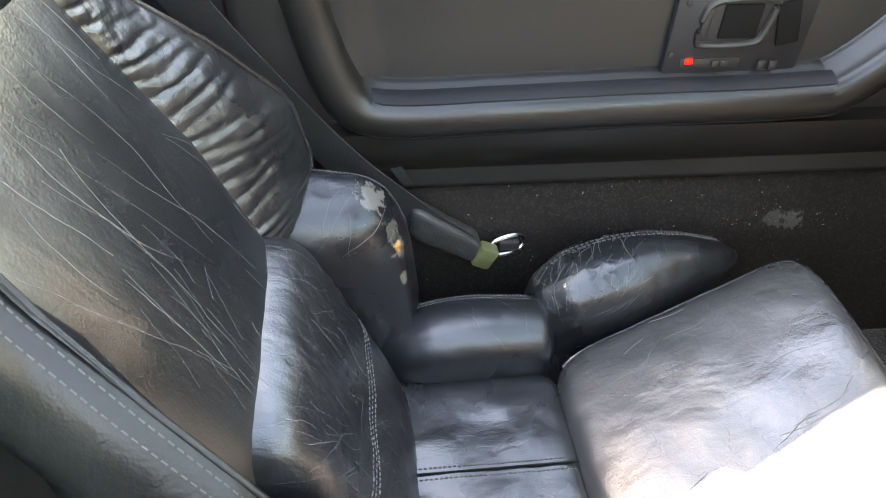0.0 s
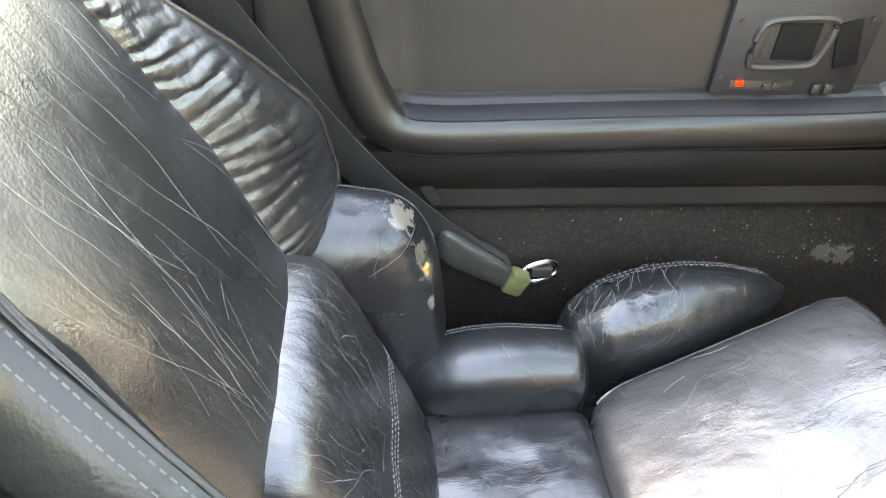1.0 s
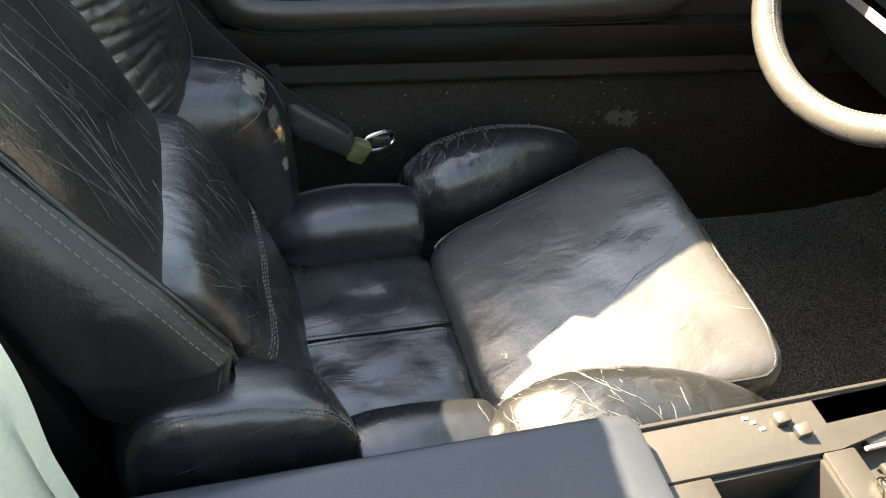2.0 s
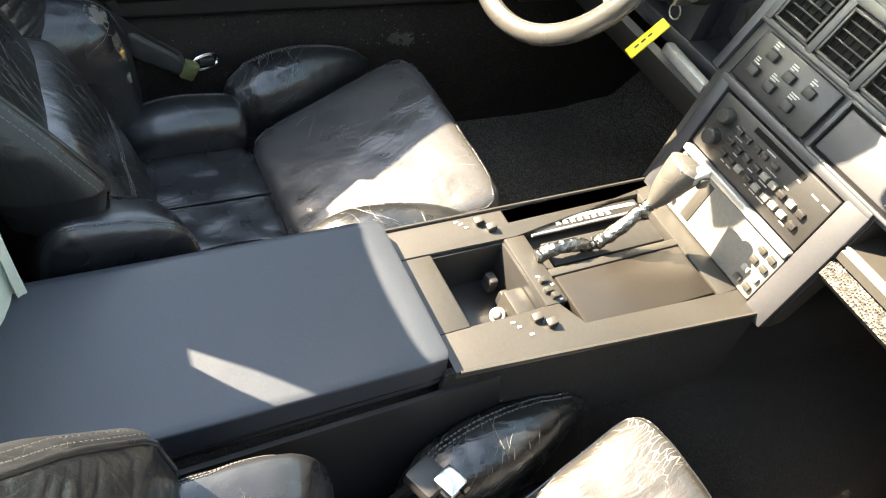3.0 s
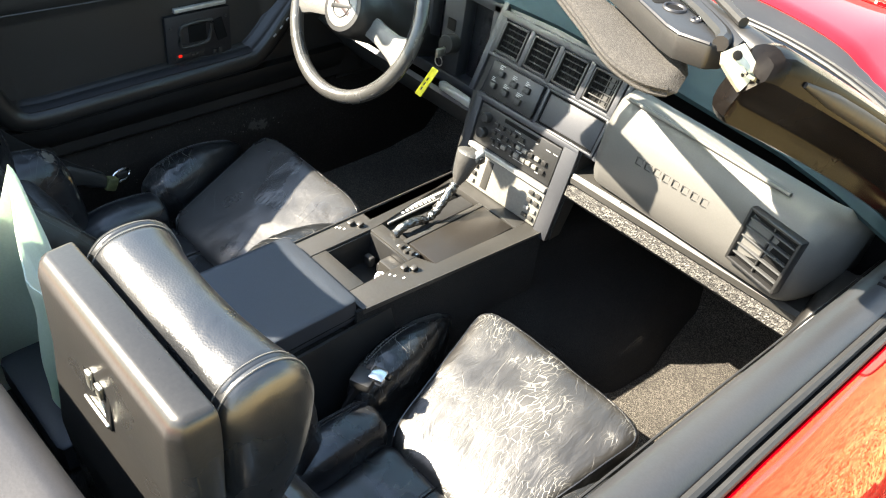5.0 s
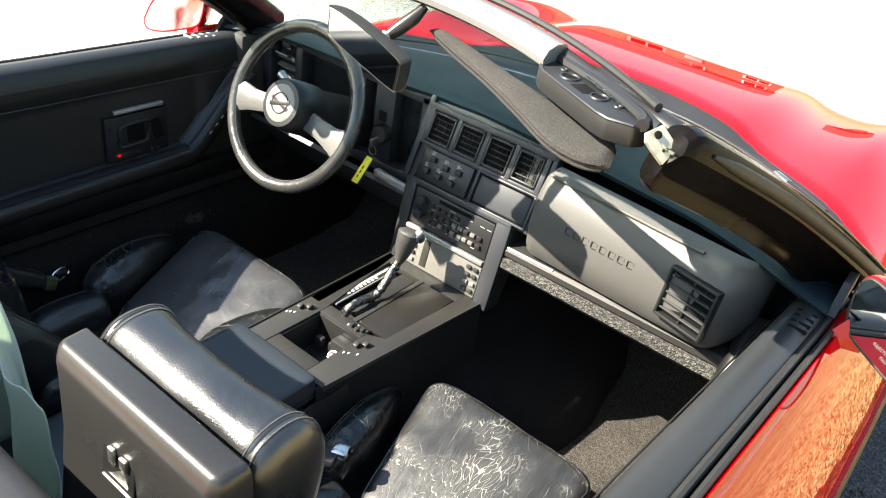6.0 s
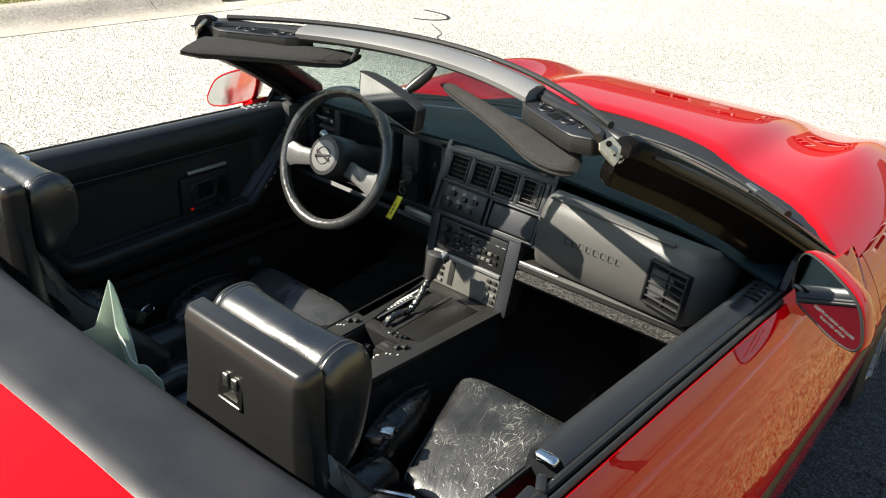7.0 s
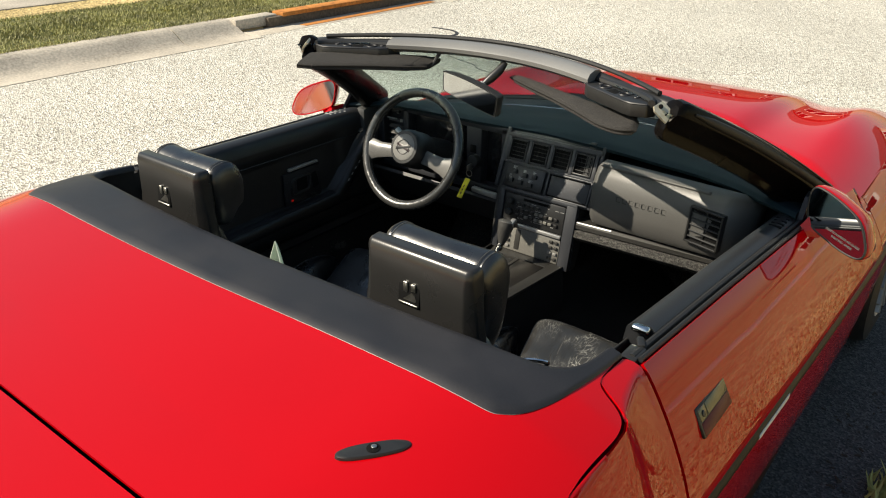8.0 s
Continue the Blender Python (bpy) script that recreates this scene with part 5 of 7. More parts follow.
part("tunnel", loft([tunnel_ring(y) for y in np.linspace(-0.50, 1.2, 60)]), BLACKPILE, console, "black carpeted tunnel", 80)
part("armrest_base", box((-0.010, -0.20, 0.455), (0.212, 0.51, 0.085), 0.012), BLACK, console)
arm_lid = part("armrest_lid", pillow([(-0.120, -0.46, 0.488), (0.098, -0.46, 0.488), (-0.118, 0.052, 0.488), (0.104, 0.050, 0.488), (-0.116, -0.46, 0.536), (0.094, -0.46, 0.536), (-0.114, 0.048, 0.534), (0.101, 0.046, 0.534)], 34, 18), LID, console, "blue-black padded armrest lid with dusty marks", 50)
part("lid_seam", tube([(0.1015, y, 0.500) for y in np.linspace(-0.44, 0.04, 8)], 0.0016, 6), DARK, arm_lid)
part("console_cheek", loft([[Vector((x, y, z)) for x, z in ((interp(y, (0.04, 0.49), (0.106, 0.150)), 0.510), (interp(y, (0.04, 0.49), (0.098, 0.142)), 0.510), (interp(y, (0.04, 0.49), (0.110, 0.150)), 0.36), (interp(y, (0.04, 0.49), (0.118, 0.158)), 0.36))] for y in (0.04, 0.2, 0.35, 0.492)]), BLACKPILE, console)
part("console_cheek", loft([[Vector((x, y, z)) for x, z in ((-0.101, 0.510), (-0.108, 0.510), (-0.120, 0.36), (-0.112, 0.36))] for y in (0.04, 0.49)]), BLACKPILE, console)
side = sheet(lambda u, v: Vector((lerp(0.109, 0.128, v), lerp(-0.30, 0.135 + 0.03 * v, u), lerp(0.487, 0.30, v))), 16, 8, 0.006)
part("side_panel", side, BLACK, console, "moulded black side trim")

# top plate: a frame with a sunken tray, shifter slot and a flat lid
ZP = 0.512
top_plate = None
for rim_plan in (
        [(-0.108, 0.052), (-0.058, 0.052), (-0.058, 0.225), (-0.096, 0.485), (-0.112, 0.485)],
        [(0.056, 0.052), (0.108, 0.052), (0.150, 0.490), (0.108, 0.490), (0.095, 0.240), (0.056, 0.225)],
        [(-0.058, 0.052), (0.056, 0.052), (0.056, 0.098), (-0.058, 0.098)],
        [(-0.058, 0.206), (0.056, 0.206), (0.056, 0.238), (-0.058, 0.238)],
        [(-0.111, 0.455), (0.108, 0.455), (0.108, 0.490), (-0.111, 0.490)],
        [(-0.107, 0.225), (-0.080, 0.225), (-0.086, 0.46), (-0.111, 0.46)],
        [(0.004, 0.238), (0.016, 0.238), (0.016, 0.456), (0.004, 0.456)],):
    piece = part("top_plate" if top_plate is None else "plate_panel", outline(rim_plan, 0.485, ZP, bevel=0.002), CONSOLE, top_plate or console, "dark grey plastic top plate" if top_plate is None else "", 30)
    top_plate = top_plate or piece
for x0, x1, y1 in ((0.110, 0.151, 0.490), (-0.108, -0.111, 0.486)):
    part("plate_edge", tube([(x0, 0.056, ZP + 0.001), (x1, y1, ZP + 0.001)], 0.0025, 6), CONSOLE, top_plate)
tray = bmesh.new()
box((0, 0.152, 0.435), (0.112, 0.105, 0.006), 0.001, bm=tray)
for dx in (-0.056, 0.055):
    box((dx, 0.152, 0.470), (0.004, 0.106, 0.075), 0.001, bm=tray)
for dy in (0.099, 0.205):
    box((0, dy, 0.470), (0.112, 0.004, 0.075), 0.001, bm=tray)
tray_ob = part("ash_tray", tray, BLACK, console, "open black tray")
for x, y, z in ((-0.03, 0.185, 0.462), (0.0, 0.192, 0.458)):
    part("tray_socket", box((x, y, z), (0.020, 0.014, 0.024), 0.004), RUBBER, tray_ob)
part("tray_insert", box((0.030, 0.188, 0.470), (0.044, 0.030, 0.050), 0.004), CONSOLE, tray_ob)
part("lighter", dial((0.028, 0.170, 0.462), (0, -0.6, 0.8), 0.011, 0.016, 18), STEEL, tray_ob, "metal cigarette lighter")
part("lighter_top", dial((0.028, 0.160, 0.475), (0, -0.6, 0.8), 0.007, 0.004, 18), RUBBER, tray_ob)
rnd = random.Random(5)
for x, y in ((-0.092, 0.185), (-0.078, 0.197), (0.070, 0.182), (0.082, 0.196)):
    part("rocker_switch", box((x, y, ZP + 0.004), (0.011, 0.013, 0.010), 0.002, turn=Matrix.Rotation(0.3, 3, "X")), CONSOLE, console, "small pale-worn toggle")
for x, y in ((0.020, 0.221), (0.036, 0.219), (0.046, 0.224)):
    part("rocker_switch", box((x, y, ZP + 0.003), (0.009, 0.012, 0.008), 0.002), CONSOLE, console)
marks = bmesh.new()
for k in range(9):
    x, y = ((-0.100, 0.155), (-0.095, 0.16), (-0.088, 0.165), (0.066, 0.15), (0.074, 0.155), (0.088, 0.165), (0.012, 0.218), (0.028, 0.230), (0.052, 0.230))[k]
    box((x, y, ZP + 0.0006), (0.0025, 0.005, 0.001), 0, bm=marks)
tagged(part("switch_marks", marks, WHITE, top_plate, "small white marks"), "small white marks", kind="stuff")
part("flat_lid", box((0.060, 0.347, 0.5055), (0.086, 0.212, 0.012), 0.003), LIDBROWN, console, "flat brown-black lid")
part("shift_base", box((-0.045, 0.347, 0.488), (0.095, 0.222, 0.006), 0.001), RUBBER, console)
part("shift_scale", box((-0.070, 0.352, 0.503), (0.024, 0.190, 0.010), 0.002), BLACK, console)
scale_marks = bmesh.new()
for k in range(8):
    box((-0.066, 0.300 + 0.0125 * k, 0.5088), (0.0055, 0.0065, 0.0012), 0.0004, bm=scale_marks)
tagged(part("scale_marks", scale_marks, WHITE, top_plate), "row of white gear marks", kind="stuff")
part("scale_strip", box((-0.073, 0.350, 0.5085), (0.005, 0.180, 0.0014), 0.0005), WHITE, top_plate, "thin pale strip")
part("scale_edge", tube([(-0.055, 0.250, 0.509), (-0.058, 0.446, 0.509)], 0.0022, 6), SILVER, top_plate)

# shifter with its creased sleeve
lever = [Vector(p) for p in ((-0.018, 0.232, 0.512), (-0.016, 0.262, 0.524), (-0.014, 0.292, 0.524), (-0.012, 0.314, 0.517), (-0.011, 0.338, 0.530), (-0.013, 0.362, 0.552), (-0.014, 0.384, 0.572), (-0.014, 0.396, 0.584))]
fine = smoothed(lever, 10)
radii = [0.0095 + 0.0030 * noise.noise(Vector((0, i * 0.35, 3))) - (0.003 if 26 < i < 34 else 0) for i in range(len(fine))]
shifter = part("gear_lever", tube([p + Vector((0.003 * noise.noise(p * 60), 0, 0.003 * noise.noise(p * 70 + Vector((5, 0, 0))))) for p in fine], radii, 14), CRUMPLE, console, "creased bright sleeve on the lever")
kn = smoothed([(-0.014, 0.392, 0.578), (-0.013, 0.397, 0.592), (-0.012, 0.402, 0.612), (-0.010, 0.407, 0.632), (-0.009, 0.411, 0.646), (-0.009, 0.413, 0.653)], 4)
part("gear_knob", tube(kn, [interp(i, (0, 2, 6, 12, 16, 18, 20), (0.009, 0.012, 0.018, 0.0245, 0.026, 0.022, 0.010)) for i in range(len(kn))], 18, up=(1, 0, 0)), KNOB, shifter, "worn leather wrapped knob")
part("knob_cap", box((0.008, 0.416, 0.645), (0.018, 0.030, 0.018), 0.006, 3, turn=Matrix.Rotation(0.25, 3, "X")), SILVER, shifter, "worn pale knob cap")
part("knob_button", box((0.0185, 0.418, 0.640), (0.006, 0.016, 0.014), 0.002), BLACK, shifter)
part("boot_slot", box((-0.022, 0.352, 0.503), (0.040, 0.19, 0.006), 0.002), RUBBER, console)

# ---- dashboard ----
dash = thing("dashboard", (0, 0.6, 0.6), "dark grey plastic dashboard with vents, radio and glove pad", "dashboard")


def face(z):
    """How far forward the centre stack's face lies at a height."""
    return interp(z, (0.505, 0.70, 0.88), (0.488, 0.526, 0.598))


def stack_box(x0, x1, z0, z1, out, deep, bevel=0.002, bm=None):
    zc = (z0 + z1) / 2
    tilt = math.atan2(face(z1) - face(z0), z1 - z0)
    turn = Matrix.Rotation(-tilt, 3, "X")
    n = Vector((0, -math.cos(tilt), math.sin(tilt)))
    c = Vector(((x0 + x1) / 2, (face(z0) + face(z1)) / 2, zc)) + n * (out - deep / 2)
    return box(c, (x1 - x0, deep, math.hypot(z1 - z0, face(z1) - face(z0))), bevel, 2, turn, bm)


def dash_top(u, v):
    x = lerp(-0.765, 0.765, u)
    front = Vector((x, interp(abs(x), (0, 0.25, 0.5, 0.7, 0.77), (0.600, 0.590, 0.560, 0.50, 0.48)), interp(abs(x), (0, 0.6, 0.77), (0.884, 0.876, 0.855))))
    if x < -0.14:
        front.y = interp(x, (-0.77, -0.66, -0.5, -0.25, -0.14), (0.52, 0.56, 0.575, 0.58, 0.59))
    b = base_at(x) - Vector((0, 0.0, 0.006))
    p = front.lerp(b, v)
    p.z = lerp(front.z, b.z, v ** 1.6) - (0.008 * (1 - min(1, v * 14)) ** 2)
    return p


part("dash_top", sheet(dash_top, 60, 24, 0.01), DASHTOP, dash, "soft dark dash top under the windscreen", 60)
part("stack_lower", stack_box(-0.106, 0.163, 0.500, 0.702, -0.006, 0.03, 0.004), DASHFRAME, dash, "radio and control stack", 30)
part("vent_panel", stack_box(-0.136, 0.203, 0.698, 0.872, -0.006, 0.03, 0.004), DASHFRAME, dash, "vent and heater panel", 30)
fr = bmesh.new()
for x0, x1 in ((-0.110, -0.090), (0.130, 0.166)):
    stack_box(x0, x1, 0.500, 0.700, 0.006, 0.014, 0.003, fr)
stack_box(-0.110, 0.165, 0.693, 0.706, 0.006, 0.012, 0.003, fr)
stack_box(-0.136, -0.122, 0.70, 0.875, 0.004, 0.012, 0.003, fr)
stack_box(0.194, 0.206, 0.70, 0.875, 0.004, 0.012, 0.003, fr)
stack_box(-0.136, 0.206, 0.775, 0.783, 0.003, 0.010, 0.002, fr)
stack_box(-0.136, 0.206, 0.848, 0.862, 0.004, 0.012, 0.003, fr)
for k in range(5):
    x = -0.1175 + 0.0757 * k
    stack_box(x - 0.006, x + 0.006, 0.780, 0.852, 0.004, 0.012, 0.002, fr)
part("stack_frame", fr, DASHFRAME, dash, "", 30)


def vent(x0, x1, z0, z1, parent):
    v = part("air_vent", stack_box(x0 + 0.001, x1 - 0.001, z0, z1, -0.004, 0.004, 0.001), DARK, parent, "slatted air vent")
    ring = bmesh.new()
    for a, b, c, d in ((x0, x0 + 0.004, z0, z1), (x1 - 0.004, x1, z0, z1), (x0, x1, z0, z0 + 0.004), (x0, x1, z1 - 0.004, z1)):
        stack_box(a, b, c, d, 0.006, 0.012, 0.001, ring)
    part("vent_frame", ring, BLACK, v)
    for k in range(4):
        z = lerp(z0 + 0.013, z1 - 0.013, k / 3)
        part("slat", stack_box(x0 + 0.004, x1 - 0.004, z - 0.0010, z + 0.0010, 0.001, 0.008, 0.0005), RUBBER, v)
    fins = bmesh.new()
    for k in range(4):
        x = lerp(x0 + 0.013, x1 - 0.013, k / 3)
        stack_box(x - 0.0014, x + 0.0014, z0 + 0.006, z1 - 0.006, -0.002, 0.003, 0.0003, fins)
    part("vane", fins, DARK, v)


for k in range(4):
    x = -0.110 + 0.0757 * k
    vent(x, x + 0.061, 0.786, 0.846, dash)

# heater panel, blank screen, radio
heat = part("heater_panel", stack_box(-0.100, 0.034, 0.708, 0.772, 0.004, 0.010, 0.003), BLACK, dash, "black heater switch panel", 30)
rnd = random.Random(7)
for i, (x, z) in enumerate(((-0.070, 0.754), (-0.032, 0.748), (0.002, 0.750), (-0.078, 0.728), (-0.044, 0.726), (-0.008, 0.724))):
    part("heater_switch", stack_box(x - 0.008, x + 0.008, z - 0.006, z + 0.006, 0.012, 0.010, 0.002), RUBBER, heat)
    bm = bmesh.new()
    for j in range(3):
        w = rnd.uniform(0.006, 0.016)
        stack_box(x - 0.010, x - 0.010 + w, z + 0.0085 + 0.003 * j - 0.001, z + 0.0085 + 0.003 * j + 0.0006, 0.0046, 0.001, 0, bm)
    part("heater_marks", bm, GREY, heat)
part("panel_gap", stack_box(0.045, 0.192, 0.706, 0.774, -0.0005, 0.004, 0.003), DARK, dash)
scr = part("blank_panel", stack_box(0.053, 0.184, 0.713, 0.767, 0.001, 0.004, 0.004), BLANK, dash, "flat grey-black blank panel", 30)
bez = bmesh.new()
for a, b, c, d in ((0.043, 0.050, 0.704, 0.776), (0.187, 0.194, 0.704, 0.776), (0.043, 0.194, 0.704, 0.709), (0.043, 0.194, 0.771, 0.776)):
    stack_box(a, b, c, d, 0.006, 0.010, 0.002, bez)
part("panel_bezel", bez, DASHFRAME, scr, "", 30)
radio = part("radio", stack_box(-0.088, 0.128, 0.606, 0.690, 0.003, 0.02, 0.003), BLACK, dash, "black radio with knobs and small keys", 30)
for x, z, r in ((-0.062, 0.668, 0.0105), (-0.062, 0.634, 0.0115)):
    part("radio_knob", dial((x, face(z) - 0.003, z), (0, -1, 0.2), r, 0.016, 20, taper=0.9), RUBBER, radio)
part("tape_slot", stack_box(-0.020, 0.075, 0.676, 0.684, 0.0045, 0.004, 0.001), DARK, radio)
for row in range(3):
    for k in range(9 if row else 5):
        x = -0.035 + 0.0172 * k + rnd.uniform(-0.002, 0.002)
        z = 0.664 - 0.018 * row
        part("radio_key", stack_box(x - 0.006, x + 0.006, z - 0.004, z + 0.004, 0.009, 0.008, 0.001), (SHELL if row == 0 or k < 2 or rnd.random() < 0.35 else PANELGREY), radio)
rm = bmesh.new()
for k in range(26):
    x, z = rnd.uniform(-0.045, 0.115), rnd.choice((0.655, 0.637, 0.619, 0.672))
    stack_box(x, x + rnd.uniform(0.004, 0.012), z - 0.0008, z + 0.0008, 0.0036, 0.001, 0, rm)
tagged(part("radio_marks", rm, GREY, radio), "small pale print", kind="stuff")
part("stack_strip", stack_box(-0.088, 0.128, 0.592, 0.603, 0.010, 0.014, 0.003), SILVER, dash, "bright trim strip")
low = part("control_panel", stack_box(-0.088, 0.128, 0.512, 0.589, 0.002, 0.012, 0.003), PANELGREY, dash, "lower control panel with round dial", 30)
for k in range(4):
    for side_x in (-0.074, -0.054, 0.098, 0.116):
        z = 0.526 + 0.017 * k
        part("panel_key", stack_box(side_x - 0.006, side_x + 0.006, z - 0.004, z + 0.004, 0.007, 0.006, 0.001), HUBGREY if (k + int(side_x * 1000)) % 3 == 0 else CONSOLE, low)
part("panel_slot", stack_box(-0.030, -0.012, 0.520, 0.584, 0.0035, 0.004, 0.001), CONSOLE, low)
part("stack_strip", stack_box(-0.088, 0.128, 0.503, 0.510, 0.008, 0.012, 0.002), SILVER, dash, "bright trim strip")

# side wall of the stack and open centre cubby
part("stack_cheek", loft([[Vector((x, y, z)) for y, z in ((0.498, 0.50), (0.530, 0.70), (0.60, 0.88), (0.80, 0.86), (0.80, 0.72), (0.58, 0.64), (0.53, 0.50))] for x in (0.150, 0.168)]), CONSOLE, dash, "", 30)
part("stack_cheek", loft([[Vector((x, y, z)) for y, z in ((0.498, 0.50), (0.530, 0.70), (0.60, 0.86), (0.80, 0.86), (0.80, 0.45), (0.60, 0.45))] for x in (-0.125, -0.108)]), CONSOLE, dash, "", 30)

# instrument panel behind the wheel
panel_y = 0.600
cl = part("instrument_panel", box((-0.40, panel_y + 0.035, 0.745), (0.56, 0.02, 0.23), 0.004), DASHFRAME, dash, "dark instrument panel", 30)
for x0, x1, z0, z1 in ((-0.69, -0.135, 0.845, 0.868), (-0.69, -0.135, 0.632, 0.660), (-0.69, -0.660, 0.64, 0.865), (-0.570, -0.545, 0.64, 0.865), (-0.295, -0.235, 0.66, 0.85), (-0.158, -0.135, 0.64, 0.865), (-0.345, -0.330, 0.70, 0.85)):
    part("panel_rail", box(((x0 + x1) / 2, panel_y + 0.012, (z0 + z1) / 2), (x1 - x0, 0.046, z1 - z0), 0.004), DASHFRAME, cl, "", 30)
part("display", box((-0.445, panel_y + 0.021, 0.775), (0.185, 0.006, 0.125), 0.003), SCREEN, cl, "dark unlit display")
part("display", box((-0.312, panel_y + 0.021, 0.775), (0.030, 0.006, 0.125), 0.003), SCREEN, cl, "dark unlit display")
part("info_recess", box((-0.196, panel_y + 0.022, 0.752), (0.070, 0.006, 0.180), 0.003), SCREEN, cl, "dark blank recess")
part("small_window", box((-0.266, panel_y - 0.0115, 0.775), (0.024, 0.004, 0.026), 0.002), DARK, cl)
lv = bmesh.new()
for k in range(4):
    box((-0.607, panel_y + 0.000, 0.735 + 0.024 * k), (0.066, 0.014, 0.005), 0.001, turn=Matrix.Rotation(0.5, 3, "X"), bm=lv)
part("side_vent_slats", lv, PAD, cl, "pale slats of the end vent")
part("lamp_knob", dial((-0.640, panel_y - 0.012, 0.835), (0, -1, 0.1), 0.012, 0.018, 16), RUBBER, cl)
hz = bmesh.new()
box((-0.588, panel_y - 0.0165, 0.838), (0.012, 0.002, 0.003), 0.0005, bm=hz)
box((-0.618, panel_y - 0.013, 0.815), (0.044, 0.004, 0.004), 0.001, bm=hz)
box((-0.575, panel_y - 0.013, 0.812), (0.010, 0.004, 0.010), 0.001, bm=hz)
part("panel_marks", hz, GREY, cl, "small pale printed marks")
part("dash_switch", box((-0.600, panel_y - 0.010, 0.842), (0.030, 0.010, 0.014), 0.002), RUBBER, cl)
part("knee_panel", sheet(lambda u, v: Vector((lerp(-0.70, -0.13, u), lerp(0.555, 0.70, v), lerp(0.640, 0.50, v))), 14, 6, 0.012), DASH, dash, "knee panel under the wheel")
part("knee_trim", box((-0.185, 0.545, 0.655), (0.105, 0.018, 0.018), 0.005, turn=Matrix.Rotation(radians(-4), 3, "Z")), SILVER, dash, "pale trim bar")
part("dash_end", box((-0.715, 0.60, 0.74), (0.05, 0.16, 0.22), 0.02), DASH, dash)


def pad_ring(x):
    """Cross-section of the passenger pad."""
    k = min(1, max(0, (x - 0.21) / 0.40))
    e = max(0, (x - 0.605) / 0.065)
    e2 = max(0, (0.225 - x) / 0.018)
    shrink = 1 - 0.42 * e ** 2.2 - 0.14 * e2 ** 2
    y0 = lerp(0.507, 0.437, k) + 0.085 * e ** 2.2 + 0.012 * e2 ** 2
    zlo, zhi = lerp(0.668, 0.702, k), lerp(0.850, 0.868, k)
    zc = (zlo + zhi) / 2
    sec = [(0.10, zlo - 0.004), (0.012, zlo), (0.0, zlo + 0.014), (-0.006, lerp(zlo, zhi, 0.35)), (-0.002, lerp(zlo, zhi, 0.62)), (0.010, lerp(zlo, zhi, 0.82)), (0.026, zhi - 0.006), (0.044, zhi), (0.066, zhi + 0.002), (0.076, zhi - 0.030)]
    return [Vector((x, y0 + dy, lerp(zc, z, shrink))) for dy, z in sec]


pad = part("passenger_pad", loft([pad_ring(x) for x in np.linspace(0.208, 0.670, 44)]), PAD, dash, "padded grey vinyl panel facing the passenger", 45)
part("pad_edge", tube([pad_ring(x)[6] + Vector((0, -0.001, 0.003)) for x in np.linspace(0.225, 0.56, 20)], 0.004, 8), PAD, pad)


def pad_point(x, t, out=0.0):
    r = pad_ring(x)
    p = r[3].lerp(r[5], t) if t >= 0 else r[3].lerp(r[1], -t)
    return p + Vector((0, -out, out * 0.15))


# nameplate as plain outlined bars pressed into the vinyl
for k in range(8):
    ring = pad_ring(0.306 + 0.0203 * k)
    c = ring[3].lerp(ring[4], 0.73) + Vector((0, -0.0004, 0))
    nb = bmesh.new()
    for dx, dz, w, h in ((-0.0065, 0, 0.0010, 0.0135), (0.0065, 0, 0.0010, 0.0135), (0, 0.0062, 0.0130, 0.0010), (0, -0.0062, 0.0130, 0.0010)):
        box(c + Vector((dx, 0.18 * dz, dz)), (w, 0.002, h), 0.0004, bm=nb)
    part("nameplate_bar", nb, ENGRAVED, pad)
# round-cornered side vent
vc = pad_point(0.570, 0.27, 0.004)
vt = Matrix.Rotation(radians(-14), 3, "Z") @ Matrix.Rotation(radians(-6), 3, "X")


def vbox(dx, dz, w, h, out, deep, bevel, bm=None):
    return box(vc + vt @ Vector((dx, -out + deep / 2, dz)), (w, deep, h), bevel, 2, vt, bm)


sv = part("side_vent", vbox(0, 0, 0.090, 0.088, -0.002, 0.012, 0.003), DARK, dash, "square black passenger air vent")
rg = bmesh.new()
for dx, dz, w, h in ((-0.046, 0, 0.006, 0.098), (0.046, 0, 0.006, 0.098), (0, 0.046, 0.098, 0.006), (0, -0.046, 0.098, 0.006)):
    vbox(dx, dz, w, h, 0.009, 0.020, 0.0025, rg)
part("vent_frame", rg, BLACK, sv)
for k in range(5):
    part("slat", vbox(0, -0.032 + 0.016 * k, 0.086, 0.003, 0.006, 0.014, 0.001), DASH, sv)
part("vane", vbox(0.0, 0, 0.003, 0.084, 0.003, 0.004, 0.0005), BLACK, sv)
